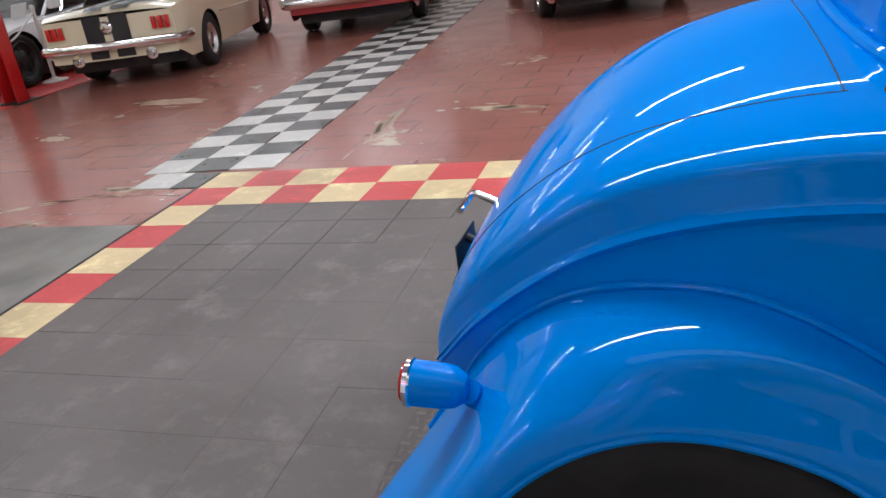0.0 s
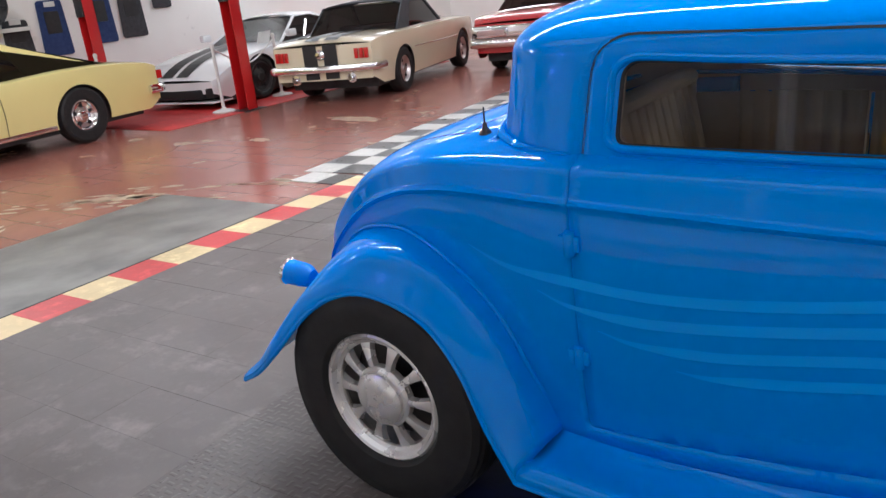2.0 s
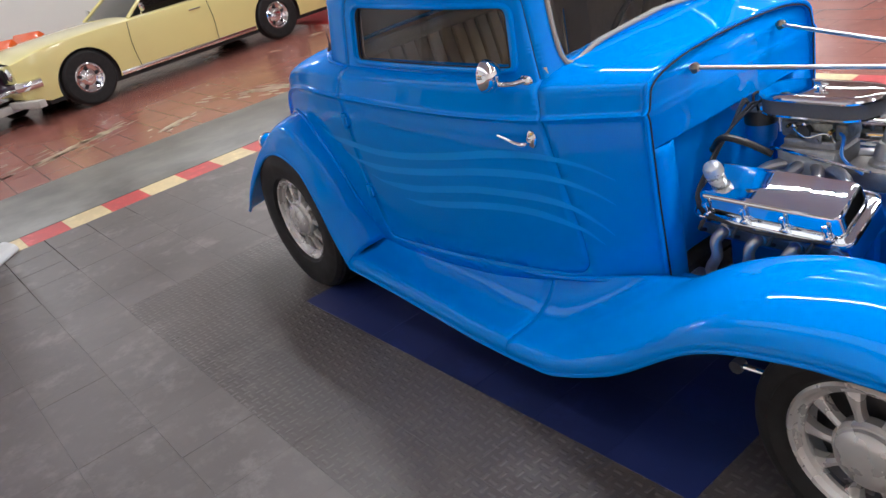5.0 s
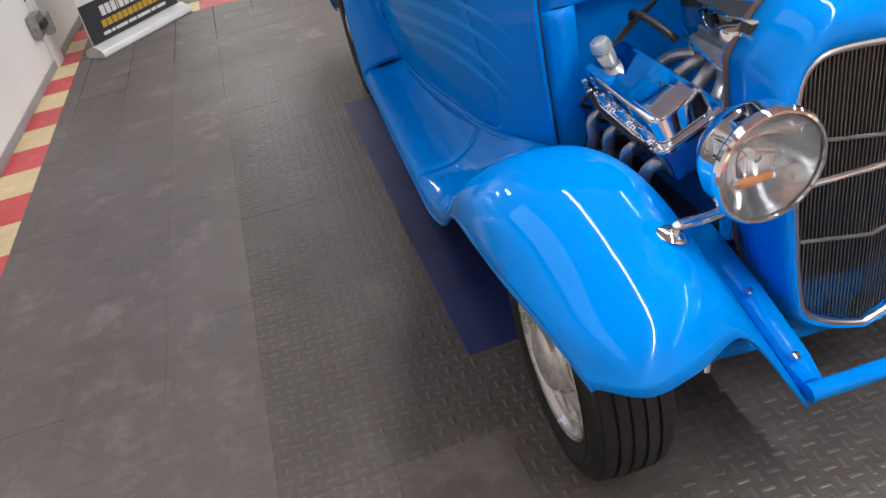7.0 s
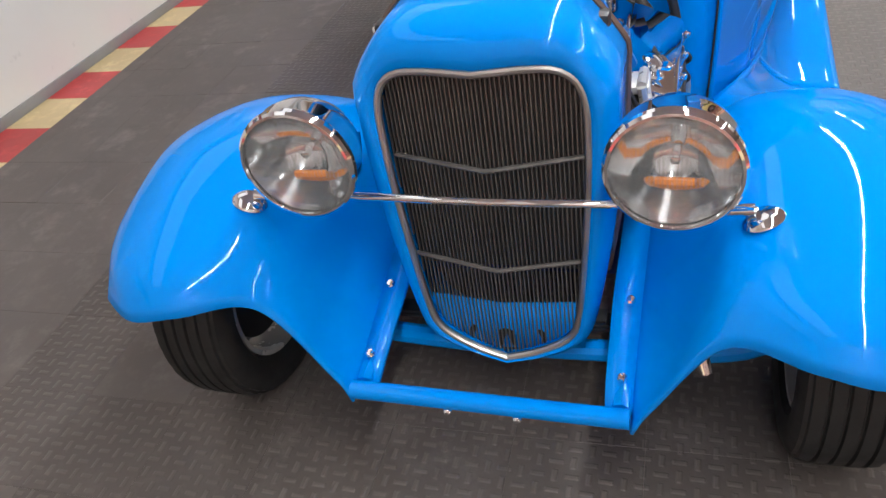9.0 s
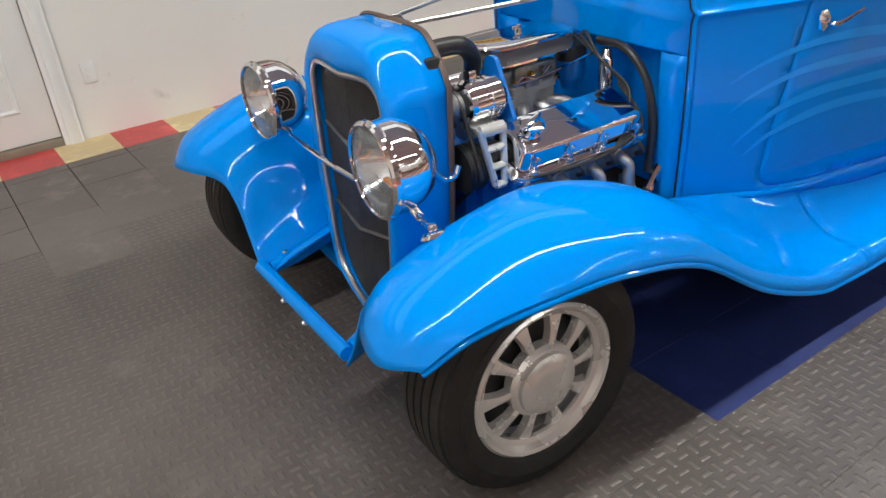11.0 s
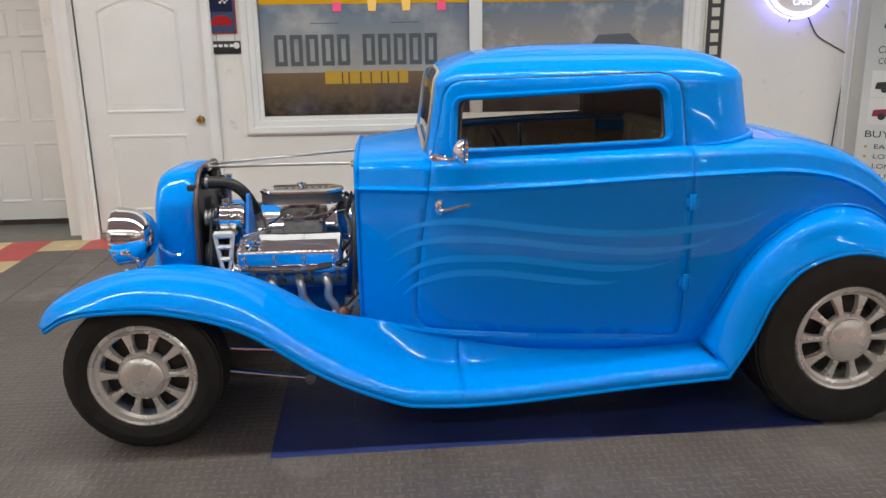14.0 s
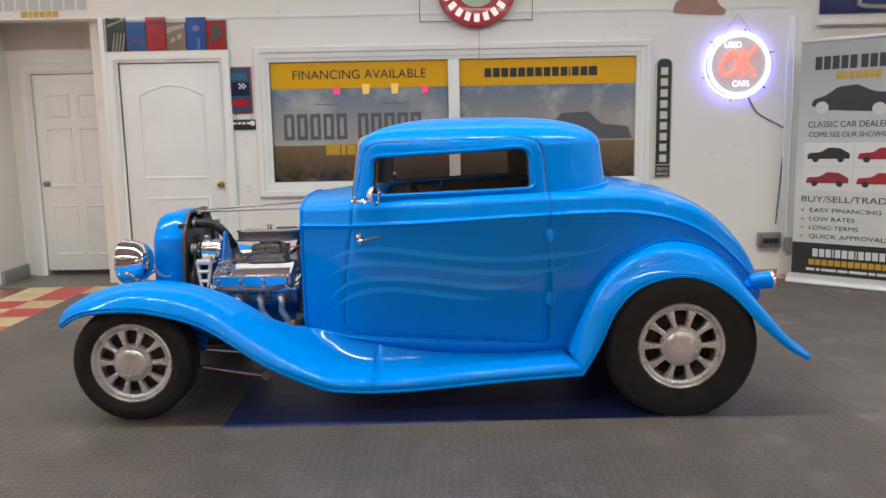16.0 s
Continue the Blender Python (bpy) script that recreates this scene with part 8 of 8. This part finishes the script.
# Two red cars further off, with heavy chrome bumpers.
RED = gloss("deep_red_paint", (0.42, 0.012, 0.015))
for at, turn, label in (((6.62, -11.1, -0.012), -76, "red two-door car behind a heavy chrome bumper"), ((3.0, -10.3, -0.012), -70, "dark red car with a broad chrome bumper")):
    car, zs, side, (xf, xr) = saloon("chrome_bumper_car", label, at, turn, RED, 2.95, 0.95, 1.15, 0.97, 0.26,
        [(-2.62, 0.80), (-2.4, 0.88), (-1.2, 0.92), (0.6, 0.90), (2.0, 0.86), (2.42, 0.76)], (0.65, 0.1, -0.9, -1.6, 1.36))
    bumper(car, xr - 0.07, 0.52, 0.95, 0.06, 0.06)
    bumper(car, xf + 0.06, 0.50, 0.95, 0.06, 0.05)
    part("bumper_shell", box(xr - 0.09, -0.9, 0.55, xr + 0.02, 0.9, 0.78, 0.03), CHROME, car)
    for s in (1, -1):
        part("lamp_frame", box(xr - 0.115, s * 0.30, 0.60, xr - 0.07, s * 0.86, 0.745, 0.02), CHROME, car)
        part("tail_lens", box(xr - 0.125, s * 0.35, 0.63, xr - 0.10, s * 0.80, 0.715, 0.012), material("pale_lens", (0.5, 0.35, 0.33), 0.15, 0.0, 0.8), car, "pale tail lens in a chrome frame")

# Dark purple car on a white dolly near the yellow one, with an orange engine on a stand.
PURPLE = gloss("dark_purple_paint", (0.045, 0.012, 0.03))
car, zs, side, (xf, xr) = saloon("purple_car", "dark purple car parked nose out with chrome bumper", (11.35, 1.75, -0.012), 197, PURPLE, 2.6, 0.75, 0.9, 0.82, 0.24,
    [(-2.2, 0.80), (-1.0, 0.88), (0.6, 0.88), (1.6, 0.84), (2.05, 0.72)], (0.55, 0.1, -0.7, -1.3, 1.36))
bumper(car, xf + 0.06, 0.42, 0.84, 0.06, 0.045)
for s in (1, -1):
    part("headlamp", put(turned([(0.0, 0.06), (0.07, 0.05), (0.095, 0.02), (0.1, 0.0)], 24, "x"), Matrix.Translation((xf, s * 0.62, 0.62))), CHROME, car)
dolly = thing("tow_dolly", "white painted steel tow dolly frame", "trailer", at=(9.75, 0.95, -0.012), turn=200)
WHITE_STEEL = worn("white_steel", (0.62, 0.61, 0.58, 1), (0.45, 0.44, 0.4, 1), 0.4)
for y in (-0.7, 0.7):
    part("side_rail", box(-0.9, y - 0.05, 0.22, 0.9, y + 0.05, 0.32, 0.01), WHITE_STEEL, dolly)
part("cross_rail", box(0.3, -0.7, 0.2, 0.42, 0.7, 0.3, 0.01), WHITE_STEEL, dolly)
part("tongue", box(0.4, -0.05, 0.24, 1.1, 0.05, 0.33, 0.01), WHITE_STEEL, dolly)
for y in (-0.85, 0.85):
    road_wheel(dolly, -0.2, y, 0.25, 0.14, 0.14, WHITE_STEEL)
eng = thing("spare_engine", "orange painted engine on a black stand", "engine", at=(11.0, 0.25, -0.012), turn=30)
ORANGE = gloss("orange_engine_paint", (0.72, 0.10, 0.01))
part("block", join(box(-0.3, -0.2, 0.55, 0.3, 0.2, 0.85, 0.03), put(box(-0.28, -0.08, 0.0, 0.28, 0.08, 0.16, 0.02), Matrix.Translation((0, 0.2, 0.82)) @ pose(0, 0, 0, -40, 0, 0)), put(box(-0.28, -0.08, 0.0, 0.28, 0.08, 0.16, 0.02), Matrix.Translation((0, -0.2, 0.82)) @ pose(0, 0, 0, 40, 0, 0))), ORANGE, eng, "orange engine block")
for x, y in ((-0.28, -0.25), (-0.28, 0.25), (0.28, -0.25), (0.28, 0.25)):
    part("stand_leg", tube([(x, y, 0.0), (x * 0.8, y * 0.7, 0.56)], 0.025, 8, 2, False), BLACK, eng)

# Lift columns, rope posts, the red show mat.
RED_STEEL = gloss("red_steel_paint", (0.55, 0.012, 0.014))
show_mat = structure("show_mat", box(8.95, -10.6, -0.012, 12.35, -3.95, -0.004, 0.002), tile_mat("red_show_mat", (0.42, 0.03, 0.03, 1), 0.5), "red carpet mat under a sports car", "floor")
for x, y in ((9.08, -5.47), (11.7, -4.85)):
    col = thing("lift_column", "red painted steel vehicle lift column", "lift", "lift columns", at=(x, y, -0.012))
    h = CEILING - 0.02
    part("post", join(box(-0.11, -0.09, 0.0, 0.11, -0.075, h, 0.004), box(-0.11, -0.09, 0.0, -0.095, 0.09, h, 0.004), box(0.095, -0.09, 0.0, 0.11, 0.09, h, 0.004)), RED_STEEL, col)
    part("base_plate", box(-0.2, -0.2, 0.0, 0.2, 0.2, 0.015, 0.003), BLACK, col)
    part("carriage", box(-0.09, -0.07, 1.55, 0.09, 0.12, 2.0, 0.01), BLACK, col)
WHITE_PLASTIC = worn("white_plastic", (0.74, 0.73, 0.70, 1), (0.6, 0.59, 0.56, 1), 0.4, 6.0, 80.0, 0.1)
post0 = thing("rope_post", "white plastic crowd-control post with a round base", "post", "rope posts", at=(9.33, -5.22, -0.004))
part("base", turned([(0.0, 0.0), (0.17, 0.0), (0.175, 0.015), (0.15, 0.03), (0.05, 0.05), (0.03, 0.07), (0.0, 0.07)], 40, "z"), WHITE_PLASTIC, post0)
part("pole", turned([(0.024, 0.05), (0.024, 0.93), (0.03, 0.94), (0.034, 0.965), (0.028, 0.99), (0.0, 1.0)], 24, "z"), WHITE_PLASTIC, post0)
for x, y in ((9.6, -6.67), (11.36, -4.62)):
    copy_thing(post0, pose(x, y, -0.004))
rope = thing("chain", "white plastic barrier chain between posts", "chain", at=(0, 0, 0))
part("strand", tube([(9.33, -5.22, 0.9), (9.46, -5.95, 0.62), (9.6, -6.67, 0.9)], 0.012, 8, 20), WHITE_PLASTIC, rope)
sign = thing("price_card", "white price card on the sports car's roof edge", "sign", at=(10.2, -6.9, 0.86), turn=6)
part("card", put(box(-0.1, -0.15, 0.0, -0.095, 0.15, 0.2), pose(0, 0, 0, 0, -20, 0)), WHITE_PLASTIC, sign)

# Car mats, wheels and boards hung on the far wall.
FX = 12.4
structure("wall_display", box(FX, -9.5, -0.16, FX + 0.12, 0.35, CEILING), WALL, "white partition wall hung with car mats")
NAVY = worn("navy_carpet", (0.012, 0.03, 0.11, 1), (0.02, 0.045, 0.14, 1), 0.9, 20.0, 300.0, 0.3)
DKGREY = worn("dark_grey_carpet", (0.03, 0.032, 0.036, 1), (0.05, 0.05, 0.055, 1), 0.9, 20.0, 300.0, 0.3)
for y, z, w, h, m in ((-4.05, 1.32, 0.46, 0.55, DKGREY), (-4.66, 1.42, 0.5, 0.85, NAVY), (-5.5, 1.52, 0.5, 0.85, NAVY), (-6.1, 1.55, 0.5, 0.85, DKGREY), (-6.75, 1.78, 0.4, 0.45, DKGREY)):
    mt = thing("car_mat", "dark carpet car mat hung on a white wall", "mat", "hung car mats", at=(FX - 0.02, y, z))
    ol = rounded_poly([(-w / 2, -h / 2), (w / 2, -h / 2), (w * 0.42, h / 2), (-w * 0.42, h / 2)], 0.06)
    part("carpet", put(stacked(ol, [(0.0, 0.0), (0.0, 0.012), (0.006, 0.016)]), pose(0, 0, 0, 90, 0, -90)), m, mt)
    part("heel_pad", put(stacked(rounded_poly([(-w * 0.25, -h * 0.1), (w * 0.25, -h * 0.1), (w * 0.25, h * 0.3), (-w * 0.25, h * 0.3)], 0.03), [(0.0, 0.014), (0.002, 0.02)]), pose(0, 0, 0, 90, 0, -90)), BLACK, mt)
    part("card_tag", box(-0.03, -0.09, h * 0.38, -0.022, 0.09, h * 0.38 + 0.08, 0.002), WHITE_PLASTIC, mt)
for y, z, m in ((-2.85, 1.85, CHROME), (-3.55, 1.85, BLACK)):
    wh = thing("display_wheel", "large alloy wheel hung on a wall rack", "wheel", "display wheels", at=(FX - 0.2, y, z), turn=90)
    part("rim_ring", turned([(0.30, -0.1), (0.33, -0.1), (0.34, 0.1), (0.325, 0.105), (0.30, 0.06)], 48, "y", True), m, wh)
    for k in range(10):
        part("spoke", put(box(-0.018, 0.05, 0.04, 0.018, 0.085, 0.31, 0.006), Matrix.Rotation(2 * math.pi * (k + 0.18 * (k % 2)) / 10, 4, "Y")), m, wh)
    part("hub", turned([(0.0, 0.1), (0.05, 0.095), (0.06, 0.05), (0.0, 0.04)], 24), m, wh)
rack = thing("wheel_rack", "white wall rack bar for display wheels", "rack", at=(FX - 0.1, -3.3, 1.46))
part("bar", box(-0.1, -0.9, -0.03, 0.1, 0.9, 0.03, 0.008), WHITE_PLASTIC, rack)


# ---- floor tiles, each a piece of its own ----
TILE = 0.3073
SKEW = radians(1.8)
X_IN0, X_IN1, Y_IN0, Y_IN1 = 0.323 - 11 * TILE, 0.323 + 12 * TILE, -2.057, 2.518
ROW, ROW_0 = 0.30, -1.775
GAP = 0.0002
tile_meshes = {}


def tile_mesh(w, d, mat, h=0.012):
    """A slab with its top at 0 and slightly broken edges; alike ones share it."""
    key = (round(w, 4), round(d, 4), mat.name, h)
    if key not in tile_meshes:
        a, b, e = w / 2 - GAP, d / 2 - GAP, 0.0007
        v = [(-a, -b, -h), (a, -b, -h), (a, b, -h), (-a, b, -h), (-a, -b, -e), (a, -b, -e), (a, b, -e), (-a, b, -e), (-a + e, -b + e, 0), (a - e, -b + e, 0), (a - e, b - e, 0), (-a + e, b - e, 0)]
        f = [(0, 1, 5, 4), (1, 2, 6, 5), (2, 3, 7, 6), (3, 0, 4, 7), (4, 5, 9, 8), (5, 6, 10, 9), (6, 7, 11, 10), (7, 4, 8, 11), (8, 9, 10, 11)]
        me = bpy.data.meshes.new("tile")
        me.from_pydata(v, [], f)
        me.materials.append(mat)
        tile_meshes[key] = me
    return tile_meshes[key]


def lay(parent, x0, y0, x1, y1, mat, turn=0.0, z=0.0):
    ob = new("tile", tile_mesh(x1 - x0, y1 - y0, mat))
    ob.parent = parent
    ob.matrix_parent_inverse = Matrix()
    ob.location, ob.rotation_euler = ((x0 + x1) / 2, (y0 + y1) / 2, z), (0, 0, turn)
    return ob


mat_floor = tagged(new("floor_tiles"), "charcoal interlocking floor tiles with raised tread bars", "floor", kind="structure")
mat_floor.rotation_euler = (0, 0, SKEW)
tiler = random.Random(4)
rows = []
for i in range(23):
    for j in range(-1, 15):
        x0, x1 = X_IN0 + i * TILE, X_IN0 + (i + 1) * TILE
        y0, y1 = max(ROW_0 + j * ROW, Y_IN0), min(ROW_0 + (j + 1) * ROW, Y_IN1)
        if y1 - y0 < 0.02:
            continue
        blue = 7 <= i <= 13 and 3 <= j <= 8
        plain = not blue and (j >= 11 or i >= 17 or (i == 5 and j == 9) or (i == 3 and j == 10) or (i >= 14 and j >= 11))
        rows.append((x0, y0, x1, y1, MAT_BLUE if blue else MAT_PLAIN if plain else MAT_BLACK))
rows.sort(key=lambda r: abs(r[0] - 0.2) + abs(r[1]))
for r in rows[:300]:
    lay(mat_floor, *r, 0.0, tiler.uniform(-0.0006, 0.0006))
rest_v, rest_f = [], []
for x0, y0, x1, y1, m in rows[300:]:
    k = len(rest_v)
    rest_v += [(x0 + GAP, y0 + GAP, -0.012), (x1 - GAP, y0 + GAP, -0.012), (x1 - GAP, y1 - GAP, -0.012), (x0 + GAP, y1 - GAP, -0.012)]
    rest_v += [(x0 + 0.003, y0 + 0.003, 0), (x1 - 0.003, y0 + 0.003, 0), (x1 - 0.003, y1 - 0.003, 0), (x0 + 0.003, y1 - 0.003, 0)]
    rest_f += [(k, k + 1, k + 5, k + 4), (k + 1, k + 2, k + 6, k + 5), (k + 2, k + 3, k + 7, k + 6), (k + 3, k, k + 4, k + 7), (k + 4, k + 5, k + 6, k + 7)]
tagged(made("more_tiles", rest_v, rest_f, MAT_PLAIN, mat_floor, "", 0), kind="stuff")

border = tagged(new("border_tiles"), "red and cream checkered border tiles round the mat", "floor", kind="structure")
border.rotation_euler = (0, 0, SKEW)
PAIR = (MAT_RED, MAT_YELLOW)
for k in range(15):
    y0, y1 = Y_IN0 + k * TILE, min(Y_IN0 + (k + 1) * TILE, Y_IN1)
    lay(border, X_IN1, y0, X_IN1 + TILE, y1, PAIR[(k + 1) % 2])
    for c in range(2):
        lay(border, X_IN0 - (c + 1) * TILE, y0, X_IN0 - c * TILE, y1, PAIR[(k + c) % 2])
for i in range(-2, 24):
    lay(border, X_IN0 + i * TILE, Y_IN1, X_IN0 + (i + 1) * TILE, Y_IN1 + 0.34, PAIR[(i + 1) % 2])
    for r in range(2):
        lay(border, X_IN0 + i * TILE, Y_IN0 - (r + 1) * TILE, X_IN0 + (i + 1) * TILE, Y_IN0 - r * TILE, PAIR[(i + r + 1) % 2])

strip = tagged(new("checker_strip"), "black and white checkered tile strip across the red floor", "floor", kind="structure")
lean = radians(5.0)
for r in range(46):
    for c in range(3):
        u, d = (c - 1) * 0.335, (r + 0.5) * 0.305
        x, y = 4.56 + u * math.cos(lean) + d * math.sin(lean), -2.60 - d * math.cos(lean) + u * math.sin(lean)
        w = tiler.uniform(-0.012, 0.012)
        lay(strip, x - 0.1675 + w, y - 0.1525, x + 0.1675 + w, y + 0.1525, (MAT_WHITE, MAT_DARK)[(r + c) % 2], lean + tiler.uniform(-0.01, 0.01), -0.004 + 0.0006 * c)
for c in range(2):
    lay(strip, 4.32 + c * 0.31, -2.56, 4.63 + c * 0.31, -2.26, (MAT_DARK, MAT_WHITE)[c], 0.0, -0.004)

# Dark rubber edge beside the border, and places where the red paint has worn through.
edging = tagged(new("rubber_edging"), "thin black rubber edging beside the checkered border", "edging", kind="structure")
edging.rotation_euler = (0, 0, SKEW)
part("strip", box(X_IN1 + TILE + 0.001, Y_IN0 - 2 * TILE, -0.012, X_IN1 + TILE + 0.028, Y_IN1, -0.002, 0.002), RUBBER, edging)
PATCH = worn("bare_cream_concrete", (0.52, 0.43, 0.29, 1), (0.33, 0.17, 0.12, 1), 0.4, 5.0, 60.0, 0.1, spread=0.13)


def worn_patch(cx, cy, length, width, turn, flakes, seed):
    """A ragged bare patch in the paint, with flakes round it."""
    rr = random.Random(seed)
    verts, faces = [], []
    for k in range(flakes + 1):
        big = k == 0
        ox, oy = (0, 0) if big else (rr.gauss(0, length * 0.42), rr.gauss(0, width * 0.75))
        lx, ly = (length / 2, width / 2) if big else (length * rr.uniform(0.03, 0.14), width * rr.uniform(0.06, 0.22))
        n = 40 if big else 9
        ring = []
        for j in range(n):
            a = 2 * math.pi * j / n
            r = (0.72 + 0.38 * rr.random()) / max(abs(math.cos(a)), abs(math.sin(a))) ** (0.7 if flakes < 4 else 0.2)
            ring.append((ox + lx * r * math.cos(a), oy + ly * r * math.sin(a)))
        base = len(verts)
        for x, y in ring:
            verts.append((cx + x * math.cos(turn) - y * math.sin(turn), cy + x * math.sin(turn) + y * math.cos(turn), -0.0105))
        faces.append(tuple(base + j for j in range(n)))
    ob = made("worn_patch", verts, faces, PATCH, None, "", 0)
    return tagged(ob, "ragged bare cream patch worn in the red floor", "floor patch", kind="structure")


for n, row in enumerate(((6.50, -4.93, 0.85, 0.26, -0.1, 2), (6.88, -3.68, 0.34, 0.17, -0.2, 2), (3.63, -3.75, 0.9, 0.07, 1.6, 16), (2.78, -3.95, 0.62, 0.12, -0.1, 14),
                         (4.95, -2.28, 0.5, 0.1, 0.0, 12), (6.9, 0.75, 1.3, 0.2, -1.15, 26), (6.25, -0.15, 0.5, 0.12, -1.0, 14), (7.3, 1.7, 0.5, 0.1, -1.2, 12),
                         (6.2, -1.38, 1.0, 0.2, 0.54, 34), (5.35, -1.62, 0.5, 0.06, 0.3, 14), (5.2, -2.1, 0.7, 0.05, 0.25, 18))):
    worn_patch(*row, n)
